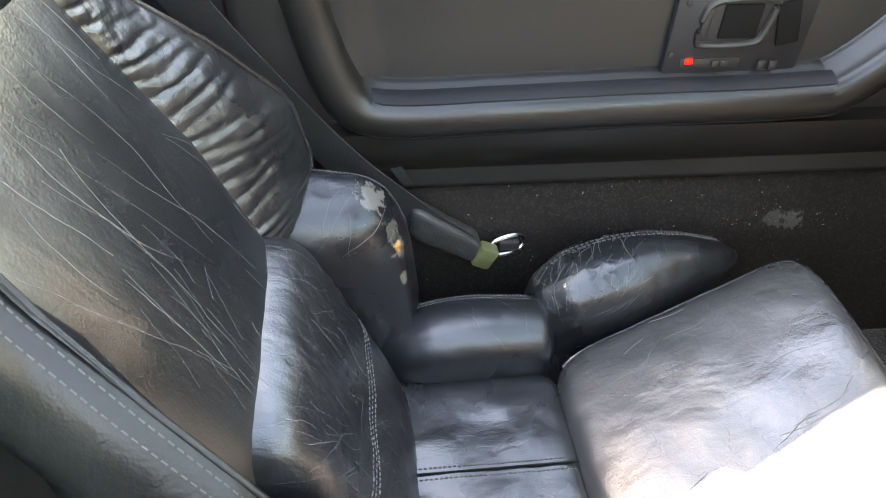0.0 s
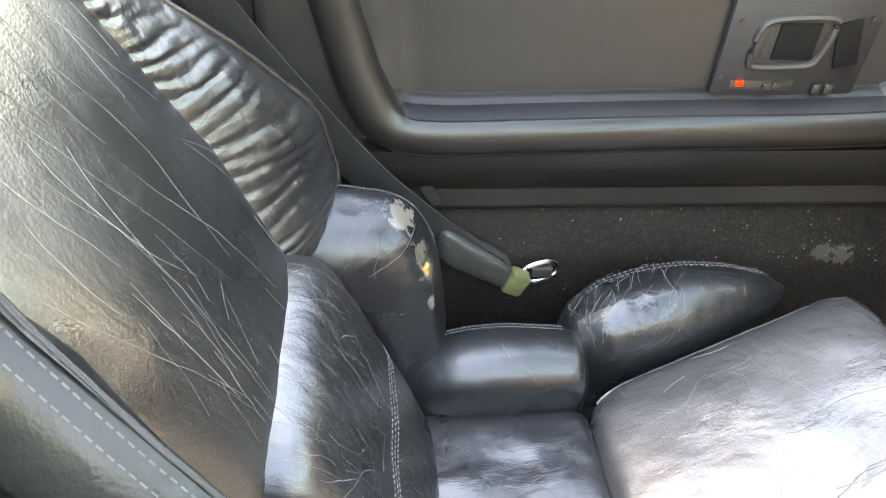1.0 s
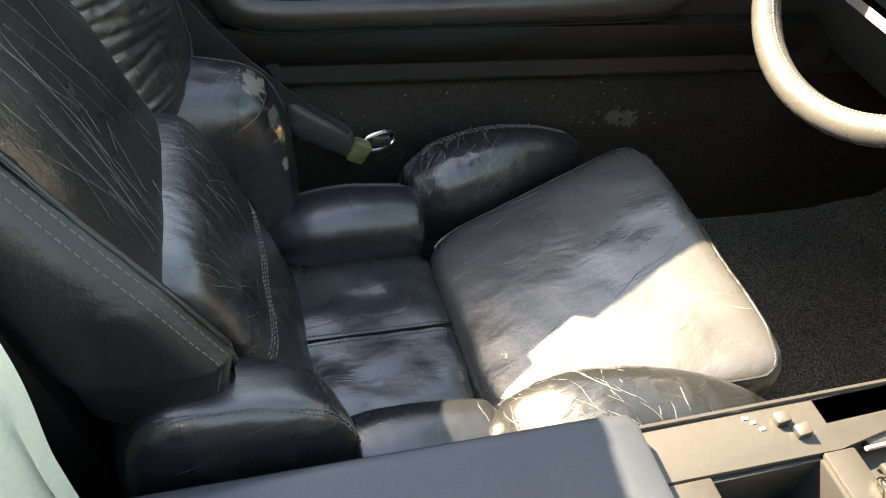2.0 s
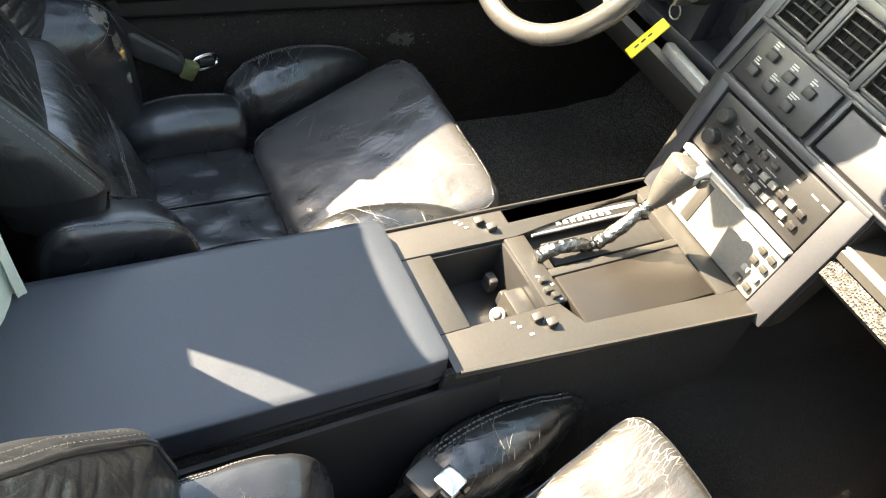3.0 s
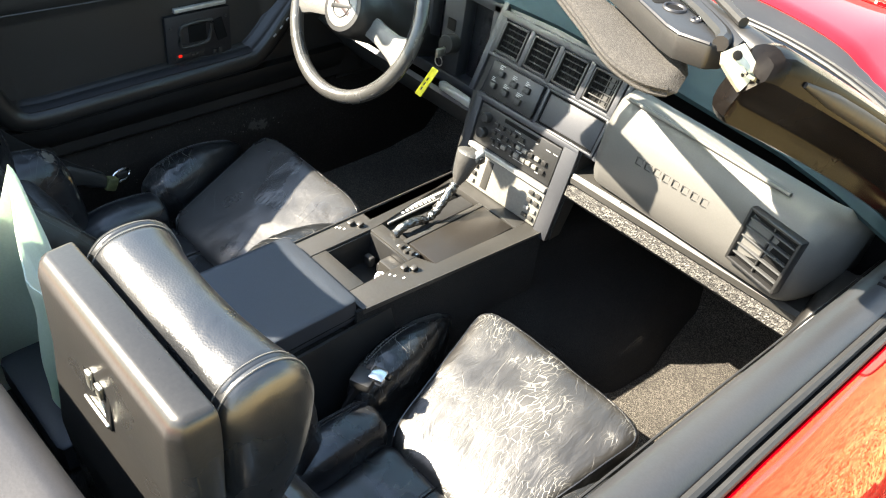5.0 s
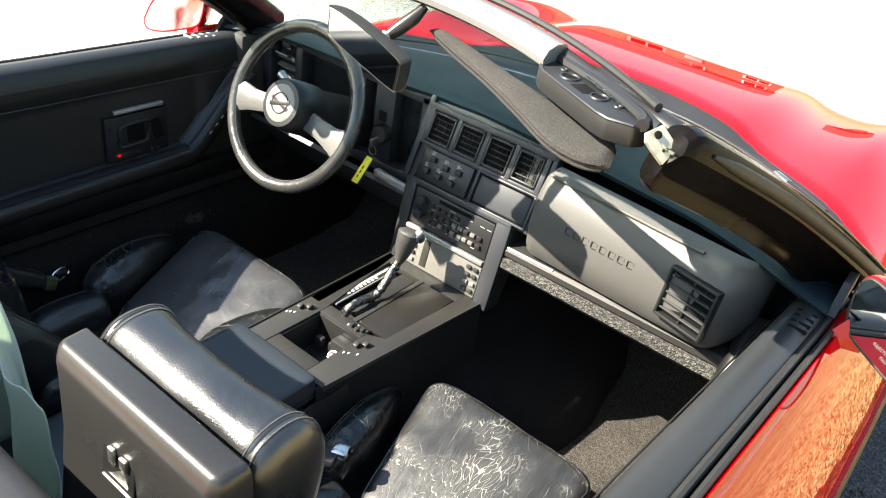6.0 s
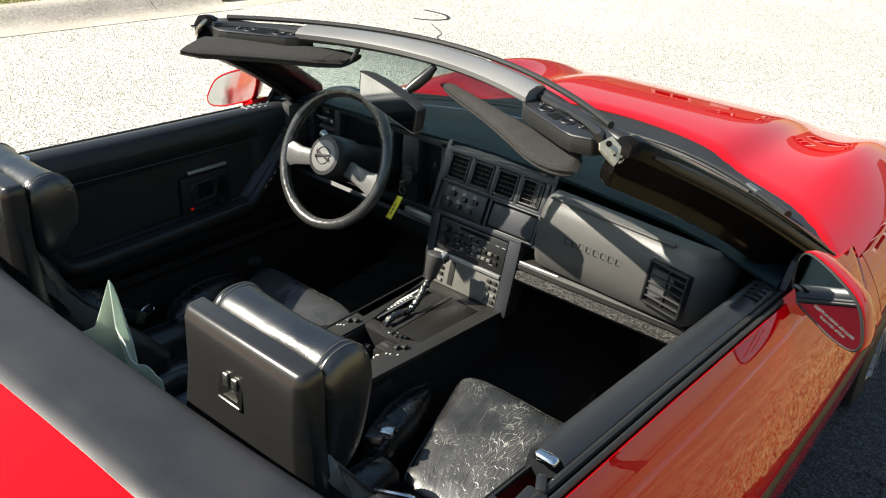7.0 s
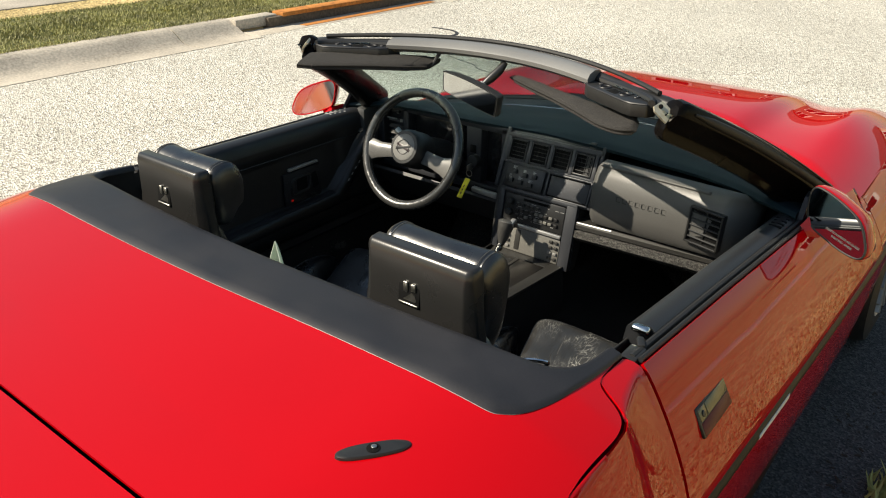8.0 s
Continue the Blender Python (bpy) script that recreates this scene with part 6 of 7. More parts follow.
# shelf lip and felt underside
lip_pts = [Vector((x, interp(x, (0.16, 0.72), (0.527, 0.462)), interp(x, (0.16, 0.72), (0.645, 0.692)))) for x in np.linspace(0.168, 0.735, 20)]
part("shelf_lip", loft([[p + Vector((0, dy, dz)) for dy, dz in ((-0.012, -0.008), (-0.012, 0.004), (-0.004, 0.010), (0.06, 0.014), (0.06, -0.01), (0, -0.014))] for p in lip_pts]), CONSOLE, dash, "grey lip under the pad", 30)
part("lip_trim", tube([p + Vector((0, -0.006, 0.009)) for p in lip_pts[:5]], 0.003, 6), SILVER, dash)
part("felt_panel", loft([[p + Vector((0, dy, dz)) for dy, dz in ((-0.016, -0.014), (0.02, -0.012), (0.10, -0.03), (0.20, -0.07), (0.20, -0.09), (0.03, -0.054), (-0.004, -0.050), (-0.020, -0.034))] for p in lip_pts]), FUZZ, dash, "fuzzy grey felt under the dash", 50)
part("dash_core", box((0.44, 0.74, 0.74), (0.56, 0.26, 0.16), 0.02), DARK, dash)

# ---- steering wheel ----
WC = Vector((-0.388, 0.435, 0.785))
wheel_m = Matrix.Translation(WC) @ Matrix.Rotation(radians(90 - 24), 4, "X")      # local z points at the driver
steer = thing("steering_wheel", tuple(WC), "worn black leather steering wheel with two broad spokes", "steering wheel")
R = 0.182
rimpts = [wheel_m @ Vector((R * math.cos(a), R * math.sin(a), 0.02)) for a in np.linspace(0, 6.28319, 65)[:-1]]
part("rim", tube(rimpts, 0.0155, 12, closed=True, up=tuple(wheel_m.to_3x3() @ Vector((0, 0, 1)))), RIMHIDE, steer, "thick leather rim, worn shiny")
stp = [wheel_m @ Vector(((R - 0.0135) * math.cos(a), (R - 0.0135) * math.sin(a), 0.028)) for a in np.linspace(0, 6.28319, 65)]
stitches(stp, steer, 0.006, 0.0010)
for s in (1, -1):
    sp = bmesh.new()
    rings = []
    for r, w, h, z, dy in ((0.040, 0.046, 0.010, 0.012, -0.012), (0.085, 0.044, 0.010, 0.010, -0.020), (0.130, 0.052, 0.011, 0.014, -0.028), (0.172, 0.078, 0.012, 0.018, -0.034)):
        rings.append([wheel_m @ Vector((s * r, dy + w / 2 * cy, z + h * cz)) for cy, cz in ((-1, -0.6), (-1, 0.4), (-0.6, 1), (0.6, 1), (1, 0.4), (1, -0.6))])
    part("spoke", loft(rings, bm=sp), SPOKE, steer, "flat grey spoke", 35)
hubr = []
for r, z in ((0.060, -0.03), (0.060, 0.030), (0.058, 0.050), (0.052, 0.060), (0.020, 0.062)):
    hubr.append([wheel_m @ Vector((r * math.cos(a), r * math.sin(a), z)) for a in np.linspace(0, 6.28319, 41)[:-1]])
hub = part("hub", loft(hubr), BLACK, steer, "round horn pad with pale face")
part("hub_face", loft([[wheel_m @ Vector((r * math.cos(a), r * math.sin(a), z)) for a in np.linspace(0, 6.28319, 41)[:-1]] for r, z in ((0.042, 0.058), (0.0425, 0.0612), (0.039, 0.0628), (0.018, 0.0630))]), HUBGREY, hub, "pale grey face")
em = bmesh.new()
tube([wheel_m @ Vector((0.023 * math.cos(a), 0.023 * math.sin(a), 0.0635)) for a in np.linspace(0, 6.28319, 33)[:-1]], 0.0014, 6, closed=True, bm=em)
part("emblem_ring", em, BLACK, hub)
for turn_z, mat in ((0.30, BLACK), (-0.30, HUBDARK)):
    e2 = box((0, 0, 0), (0.058, 0.009, 0.0012), 0.0004)
    e2.transform(wheel_m @ Matrix.Translation((0, 0, 0.0632 + (0.0006 if mat is BLACK else 0))) @ Matrix.Rotation(turn_z, 4, "Z"))
    part("emblem_bar", e2, mat, hub)
colm = [wheel_m @ Vector((0, 0, z)) for z in (-0.02, -0.06, -0.12, -0.22)]
part("column", tube(colm, [0.045, 0.055, 0.06, 0.06], 16), BLACK, steer, "black column shroud")
stalk = [wheel_m @ Vector(p) for p in ((-0.03, 0.01, -0.05), (-0.09, 0.035, -0.045), (-0.125, 0.05, -0.040))]
part("stalk", tube(stalk, [0.006, 0.007, 0.012], 10), STEEL, steer, "turn signal stalk")

# ignition key with its tag
key = thing("key_ring", (-0.245, 0.53, 0.72), "keys with a yellow plastic tag in the ignition", "keys")
part("key", box((-0.247, 0.545, 0.728), (0.008, 0.030, 0.020), 0.003), STEEL, key)
part("key_barrel", dial((-0.250, 0.585, 0.738), (0.1, -1, 0.2), 0.021, 0.030, 18), BLACK, key)
part("ring", tube([Vector((-0.247 + 0.011 * math.cos(a), 0.541, 0.708 + 0.011 * math.sin(a))) for a in np.linspace(0, 6.28319, 21)[:-1]], 0.0013, 6, closed=True), STEEL, key)
swing = Matrix.Rotation(radians(-38), 3, "X") @ Matrix.Rotation(radians(3), 3, "Y")
tag_c = Vector((-0.248, 0.513, 0.664))
part("tag", box(tag_c, (0.020, 0.004, 0.070), 0.002, turn=swing), YELLOW, key, "yellow plastic tag")
tm = bmesh.new()
for k in range(3):
    box(tag_c + swing @ Vector((0, -0.0024, -0.018 + 0.012 * k)), (0.003, 0.0008, 0.008), 0, turn=swing, bm=tm)
part("tag_marks", tm, BLACK, key)
pedal = thing("brake_pedal", (-0.33, 0.93, 0.18), "black brake pedal in the driver footwell", "pedal")
part("pad", box((-0.33, 0.90, 0.33), (0.085, 0.016, 0.05), 0.005, turn=Matrix.Rotation(-0.6, 3, "X")), RUBBER, pedal)
part("arm", tube([(-0.33, 0.91, 0.33), (-0.33, 0.98, 0.42), (-0.33, 1.10, 0.52)], 0.009, 8), BLACK, pedal)
part("bracket", box((-0.33, 1.12, 0.46), (0.05, 0.06, 0.5), 0.006), BLACK, pedal)

# ---- inside mirror and sun visors ----
rvm = thing("rear_view_mirror", (-0.01, 0.27, 1.07), "black framed inside mirror below the header", "mirror")
mt = Matrix.Translation((-0.022, 0.230, 1.073)) @ Matrix.Rotation(radians(-13.7), 4, "Z") @ Matrix.Rotation(radians(5.5), 4, "Y") @ Matrix.Rotation(radians(0.6), 4, "X") @ Matrix.Diagonal((1.12, 1, 1.0, 1))
shape = smoothed([(-0.098, 0, 0.020), (-0.092, 0, 0.030), (0, 0, 0.033), (0.088, 0, 0.026), (0.096, 0, 0.014), (0.094, 0, -0.022), (0.086, 0, -0.030), (0, 0, -0.029), (-0.086, 0, -0.024), (-0.097, 0, -0.014)], 4, True)
mh = loft([[Vector((p.x * k, dy, p.z * k)) for p in shape] for dy, k in ((-0.006, 0.96), (-0.008, 1.0), (0.004, 1.0), (0.022, 0.9), (0.030, 0.6))])
mh.transform(mt)
part("housing", mh, BLACK, rvm)
mg = loft([[Vector((p.x * 0.955, dy, p.z * 0.93)) for p in shape] for dy in (-0.0088, -0.0065)])
mg.transform(mt)
part("mirror_glass", mg, MIRROR, rvm, "mirror glass")
part("stem", tube([(-0.008, 0.262, 1.090), (0.004, 0.278, 1.106), (0.018, 0.298, 1.126), (0.028, 0.312, 1.146)], [0.008, 0.012, 0.012, 0.007], 12), SHELL, rvm)
part("stem_ball", dial((-0.012, 0.254, 1.084), (0.3, 0.6, 0.7), 0.010, 0.016, 14), STEEL, rvm)


def visor(label, low, high, thick, ends=0.55):
    """A cloth-covered board between two edges, thick in the middle and rounded at its ends."""
    low, high = smoothed(low, 8), smoothed(high, 8)
    v = thing("sun_visor", tuple((low[0] + low[-1]) / 2), label, "sun visor", "sun visors")
    n = (low[-1] - low[0]).cross(high[0] - low[0]).normalized() * thick / 2
    rings = []
    for i in range(33):
        u = i / 32
        e = min(1, (u * (1 - u) * 4 * 2.4) ** 0.5)
        lo, hi = low[round(u * (len(low) - 1))], high[round(u * (len(high) - 1))]
        m, h = (lo + hi) / 2, (hi - lo) / 2 * (ends + (1 - ends) * e)
        ring = []
        for k in range(20):
            t = 6.28319 * k / 20
            ct, st = math.cos(t), math.sin(t)
            ring.append(m + h * math.copysign(abs(ct) ** 0.55, ct) + n * e ** 0.5 * math.copysign(abs(st) ** 0.8, st) * (1 + 0.25 * noise.noise(m * 25)))
        rings.append(ring)
    part("board", loft(rings), VISORCLOTH, v, "charcoal cloth board", 60)
    for k in (9, 11):
        part("piping", tube([r[k] for r in rings[1:-1]], 0.0026, 6), VISORCLOTH, v)
    return v


vl = visor("black cloth sun visor folded up on the driver side", [(-0.445, 0.005, 1.118), (-0.32, 0.132, 1.114), (-0.192, 0.245, 1.108)], [(-0.50, 0.130, 1.132), (-0.34, 0.232, 1.128), (-0.184, 0.316, 1.126)], 0.022)
part("pivot_rod", tube([(-0.190, 0.276, 1.112), (-0.176, 0.292, 1.146)], 0.005, 8), BLACK, vl)
vr = visor("grey cloth sun visor hanging inside the windscreen", [(0.490, 0.120, 1.094), (0.452, 0.108, 1.092), (0.400, 0.118, 1.094), (0.320, 0.168, 1.096), (0.230, 0.222, 1.098), (0.130, 0.274, 1.100), (0.030, 0.326, 1.104)], [(0.480, 0.158, 1.106), (0.455, 0.186, 1.106), (0.400, 0.206, 1.106), (0.320, 0.230, 1.106), (0.240, 0.262, 1.106), (0.140, 0.300, 1.108), (0.040, 0.336, 1.110)], 0.024, 0.85)
part("pivot_rod", tube([(0.45, 0.20, 1.10), (0.47, 0.17, 1.125)], 0.005, 8), BLACK, vr)


# ---- seats ----
def seat(cx, label, driver, head=0.0):
    s = thing("bucket_seat", (cx, -0.05, 0.18), label, "car seat", "bucket seats")

    def P(name, bm, mat, label="", parent=s, smooth=70, dx=0.0):
        bm.transform(Matrix.Translation((cx + dx, 0, 0)))
        return part(name, bm, mat, parent, label, smooth)

    def st(points, on, dx=0.0, **k):
        return stitches([Vector(p) + Vector((cx + dx, 0, 0)) for p in points], on, on=on, **k)

    thigh_mat = HIDE_SEAT if driver else HIDE_DRY
    P("seat_base", box((0, 0.02, 0.235), (0.40, 0.44, 0.11), 0.02), BLACK, "black seat base")
    P("seat_rail", box((-0.15, 0.02, 0.192), (0.03, 0.46, 0.024), 0.004), STEEL)
    P("seat_rail", box((0.15, 0.02, 0.192), (0.03, 0.46, 0.024), 0.004), STEEL)
    # thigh section, rising to the front
    front = pillow([(-0.130, -0.005, 0.235), (0.130, -0.005, 0.235), (-0.194, 0.290, 0.260), (0.194, 0.290, 0.260),
                    (-0.132, 0.002, 0.352), (0.132, 0.002, 0.352), (-0.198, 0.306, 0.462), (0.198, 0.306, 0.462)], 9, 30, 0.0016, 17, sag=-0.006)
    cush = P("thigh_cushion", front, thigh_mat, "black leather thigh cushion with creases" if driver else "cracked black leather thigh cushion worn pale")
    for sx in (-1, 1):
        creases(cush, 12 if driver else 14, (cx + sx * 0.02, 0.03, 0.36), (cx + sx * 0.17, 0.28, 0.46), (-0.5, 1, 0.3), 0.11, (71 if driver else 81) + sx, 0.14, 0.0005 if driver else 0.0006)
    # one piping round the edge of the cushion
    edge_pts = [(-lerp(0.130, 0.192, t), lerp(0.006, 0.262, t), lerp(0.3455, 0.4385, t)) for t in np.linspace(0, 1, 12)]
    edge_pts += [(x, 0.298 - 0.022 * (x / 0.19) ** 4, 0.447 - 0.006 * (x / 0.19) ** 4) for x in np.linspace(-0.178, 0.178, 16)]
    edge_pts += [(-x, y, z) for x, y, z in edge_pts[:12]][::-1]
    skin = BVHTree.FromPolygons([v.co for v in cush.data.vertices], [tuple(f.vertices) for f in cush.data.polygons])
    part("piping", tube([skin.find_nearest(p + Vector((cx, 0, 0)))[0] for p in smoothed(edge_pts, 3)], 0.0019, 6), HIDE_SMOOTH, cush)
    # sunken rear insert, in two panels
    ins = P("seat_panel", pillow(brick8(-0.126, 0.126, -0.235, 0.006, 0.24, 0.346), 9, 26, 0.0026, 22), HIDE_SMOOTH, "smooth black seat panel with a double seam")
    for off in (-0.006, 0.006):
        st([(off, y, 0.348) for y in np.linspace(-0.22, 0.0, 12)], ins)
    part("seam", tube([Vector((cx, y, 0.3462)) for y in np.linspace(-0.225, 0.0, 8)], 0.0014, 6), DARK, ins)
    for sx in (-1, 1):
        P("panel_piping", tube([(sx * 0.126, y, 0.342) for y in np.linspace(-0.22, -0.014, 6)], 0.0026, 6), HIDE_SMOOTH)
        # side bolsters of the cushion
        lift = 0.034 if driver and sx > 0 else 0.0
        rb = P("rear_bolster", bolster(sx, ((-0.212, 0.160, 0.356, 0.012), (-0.192, 0.160, 0.380, 0.032), (-0.145, 0.160, 0.400, 0.045), (-0.095, 0.161, 0.407, 0.046), (-0.045, 0.162, 0.404, 0.045), (-0.010, 0.163, 0.399, 0.044), (0.002, 0.164, 0.388, 0.036), (0.005, 0.164, 0.378, 0.024)), 0.25, 4 + sx, 0.0014), HIDE_SMOOTH, "puffed black leather bolster")
        for off in (0.0, 0.006, 0.012):
            st([(sx * (0.182 + off), y, 0.398 - 0.8 * off) for y in np.linspace(-0.165, -0.02, 9)], rb)
        creases(rb, 9, (cx + sx * 0.11, -0.18, 0.36), (cx + sx * 0.19, -0.01, 0.42), (sx * 0.8, 0, 0.3), 0.04, 11 + sx, 0.16, 0.00026)
        fb = ((-0.022, 0.196, 0.372, 0.012), (-0.008, 0.200, 0.402, 0.034), (0.030, 0.206, 0.428, 0.050), (0.080, 0.212, 0.440, 0.054), (0.130, 0.218, 0.442, 0.050), (0.180, 0.224, 0.436, 0.040), (0.220, 0.229, 0.424, 0.026), (0.248, 0.231, 0.408, 0.008))
        if lift:
            fb = tuple((y, x - 0.012, z + lift, w) for y, x, z, w in fb)
        elif not driver and sx < 0:
            fb = tuple((y, x + 0.004, z + 0.004, 0.82 * w) for y, x, z, w in fb)
        bo = P("front_bolster", bolster(sx, fb, 0.26, 9 + sx, 0.0030), HIDE_DRAWN, "puffed black leather bolster with drawn creases")
        creases(bo, 60, (cx + sx * 0.15, -0.02, 0.38 + lift), (cx + sx * 0.22, 0.10, 0.44 + lift), (sx * 0.8, 0.25, 0.4), 0.06, 31 + sx, 0.16, 0.00032)
        creases(bo, 12, (cx + sx * 0.19, 0.08, 0.40 + lift), (cx + sx * 0.25, 0.20, 0.44 + lift), (sx * 0.9, 0.15, 0.3), 0.05, 41 + sx, 0.16, 0.00028)
        for off in (0.0, 0.007):
            st([(sx * (interp(y, (0.0, 0.1, 0.24), (0.222, 0.236, 0.238)) + off * 0.8), y, interp(y, (0.0, 0.1, 0.2, 0.24), (0.420, 0.441, 0.434, 0.415)) + lift - off * 0.5) for y in np.linspace(0.005, 0.225, 10)], bo, size=0.0010, mat=CREASE if lift or not driver else THREAD)
        # hip wings at the foot of the backrest
        hip = [(sx * x, y, z) for x, y, z in ((0.110, -0.345, 0.34), (0.222, -0.350, 0.32), (0.140, -0.140, 0.29), (0.222, -0.130, 0.29), (0.125, -0.330, 0.555), (0.238, -0.330, 0.590), (0.152, -0.184, 0.545), (0.234, -0.156, 0.562))]
        if not driver and sx < 0:
            hip = [(x, y + 0.042 * (y > -0.2), z + 0.016 * (y > -0.2 and z > 0.4)) for x, y, z in hip]
        hw = P("hip_wing", pillow(hip, 3.8, 20, 0.002, 20), HIDE_TORN if driver and sx < 0 else HIDE_SMOOTH, "black leather hip wing")
        for off in (0.0, 0.007):
            st([(sx * (0.226 - off), y, interp(y, (-0.31, -0.24, -0.17, -0.14), (0.580, 0.582, 0.556, 0.49)) - 0.4 * off) for y in np.linspace(-0.31, -0.145, 12)], hw, size=0.0007)
        creases(hw, 7, (cx + sx * 0.13, -0.30, 0.42), (cx + sx * 0.20, -0.15, 0.56), (0, 0.5, 0.8), 0.09, 51 + sx, 0.16, 0.00026)
        # pleated shoulder wings: a smooth outer side, a stitched ridge, a gathered inner face
        ZS = (0.525, 0.58, 0.65, 0.72, 0.78, 0.83, 0.875)

        def edge(z):
            if driver and sx > 0:
                zs = (0.525, 0.60, 0.65, 0.70, 0.75, 0.80, 0.875)
                return interp(z, zs, (0.208, 0.208, 0.194, 0.174, 0.152, 0.134, 0.104)), interp(z, zs, (-0.258, -0.248, -0.286, -0.332, -0.376, -0.410, -0.438))
            return interp(z, ZS, (0.220, 0.236, 0.234, 0.205, 0.168, 0.134, 0.104)), interp(z, ZS, (-0.262, -0.256, -0.272, -0.325, -0.376, -0.408, -0.430))
        rings = []
        N = 200
        for k in range(N + 1):
            t = k / N
            z = lerp(0.525, 0.875, t)
            xo, yf = edge(z)
            xi = interp(z, ZS, (0.135, 0.142, 0.142, 0.130, 0.116, 0.102, 0.082) if driver and sx > 0 else (0.098, 0.104, 0.106, 0.100, 0.088, 0.076, 0.064))
            yi = interp(z, (0.40, 0.58, 0.68, 0.79, 0.89), (-0.255, -0.290, -0.336, -0.386, -0.425)) - 0.006
            if driver and sx > 0:
                yi = min(yi, yf - 0.010)
            yb = max(min(yi - 0.05, yf - 0.085), -0.438 - 0.01 * (z < 0.7))
            e = min(1.0, (4.2 * t * (1 - t) * 3.0) ** 0.5)
            keys = [(xi - 0.004, yb), (xo - 0.02, yb - 0.006), (xo, yb + 0.02), (xo + 0.003, yf - 0.030), (xo - 0.003, yf - 0.008), (xo - 0.016, yf), (lerp(xo, xi, 0.36), lerp(yf, yi, 0.20) + 0.004), (lerp(xo, xi, 0.68), lerp(yf, yi, 0.56) + 0.004), (xi, yi), (xi - 0.006, yi - 0.02)]
            line = smoothed([(x, y, z) for x, y in keys], 5, True)
            cx0 = sum((p.x for p in line)) / len(line)
            cy0 = sum((p.y for p in line)) / len(line)
            ring = []
            for q, p in enumerate(line):
                f = min(1, max(0, (q - 26) / 5)) * min(1, max(0, (43 - q) / 3))
                g = (q - 26) / 17
                ph = t * 24 + 1.5 * noise.noise(Vector((g * 1.1, t * 7, 7 + sx))) + 0.45 * noise.noise(Vector((g * 3, t * 16, sx))) - 0.7 * g
                amp = (0.0 if driver and sx > 0 else 1.0) * (0.0032 + 0.0022 * noise.noise(Vector((g, t * 12, 1)))) * (0.55 + 0.7 * g)
                fold = (0.15 if driver and sx > 0 else 1.0) * f * (amp * (abs(math.sin(3.14159 * ph)) ** 0.42 - 0.75) + 0.0010 * noise.noise(Vector((g * 7, t * 75, 3 * sx))))
                v = Vector((lerp(cx0, p.x, e), lerp(cy0, p.y, e), z))
                out = Vector((-(yf - yi), -(xo - xi), 0)).normalized() * -1
                v += Vector((-abs(out.x) * 0.6, abs(out.y), 0)) * fold
                ring.append(Vector((sx * v.x, v.y, v.z - 0.03 * (p.x - xi))))
            rings.append(ring)
        pw = P("pleated_wing", loft(rings), HIDE_WING if driver and sx > 0 else HIDE, "gathered and pleated leather wing", dx=head * 0.5)
        for off in (0.004, 0.011):
            st([(sx * (edge(z)[0] - 0.010 + 0.8 * (off - 0.004)), edge(z)[1] - off, z - 0.003) for z in np.linspace(0.545, 0.86, 18)], pw, dx=head * 0.5, size=0.0008, step=0.005, mat=THREAD)
        P("wing_piping", tube([(sx * (edge(z)[0] - 0.016), edge(z)[1] + 0.001, z - 0.003) for z in np.linspace(0.555, 0.85, 18)], 0.0030, 6), HIDE_WING if driver and sx > 0 else HIDE_SMOOTH, parent=pw, dx=head * 0.5)
    # backrest
    br = bmesh.new()
    rings = []
    for k in range(34):
        t = k / 33
        z = lerp(0.40, 0.890, t)
        hx = interp(z, (0.40, 0.58, 0.68, 0.78, 0.89), (0.118, 0.122, 0.128, 0.108, 0.090))
        yf = interp(z, (0.40, 0.50, 0.58, 0.68, 0.79, 0.89), (-0.262, -0.268, -0.284, -0.328, -0.386, -0.438))
        ring = []
        for q in range(40):
            a = 6.28319 * q / 40
            ca, sa = math.cos(a), math.sin(a)
            d = 0.0010 * noise.noise(Vector((q * 0.35, z * 14, cx * 9)))
            hy = max(0.006, (yf - max(yf - 0.11, -0.446)) / 2)
            ring.append(Vector(((hx + (0.028 if driver and ca > 0 else 0)) * math.copysign(abs(ca) ** 0.58, ca), yf - hy + (hy + d) * math.copysign(abs(sa) ** 0.72, sa), z)))
        rings.append(ring)
    loft(rings, bm=br)
    bk = P("backrest", br, HIDE_BACK, "creased black leather backrest", dx=head * 0.5)
    creases(bk, 36, (cx - 0.12, -0.28, 0.50), (cx + 0.12, -0.40, 0.87), (0.16, 0, 1), 0.24, 5 if driver else 6, 0.07, 0.00046)
    creases(bk, 26, (cx + 0.02, -0.28, 0.48), (cx + 0.12, -0.36, 0.70), (-0.15, 0, 1), 0.10, 7 if driver else 8, 0.09, 0.00024)
    lum = [(-0.130, -0.310, 0.315), (0.130, -0.310, 0.315), (-0.118, -0.152, 0.330), (0.118, -0.152, 0.330), (-0.128, -0.360, 0.592), (0.128, -0.360, 0.592), (-0.118, -0.262, 0.590), (0.118, -0.262, 0.590)]
    lu = P("lumbar_pad", pillow(lum, 6, 22, 0.0020, 18), HIDE, "wrinkled black lumbar pad")
    creases(lu, 60, (cx - 0.10, -0.20, 0.36), (cx + 0.10, -0.24, 0.58), (0.45, 0, 1), 0.08, 15 if driver else 16, 0.16, 0.00028)
    for off in (0, 0.006, 0.012):
        st([(x, -0.216 - 0.01 * (x / 0.1) ** 2 - off * 0.3, 0.452 + off) for x in np.linspace(-0.098, 0.098, 10)], lu)
    # head roll and hard shell
    zr = 0.850 if driver else 0.800
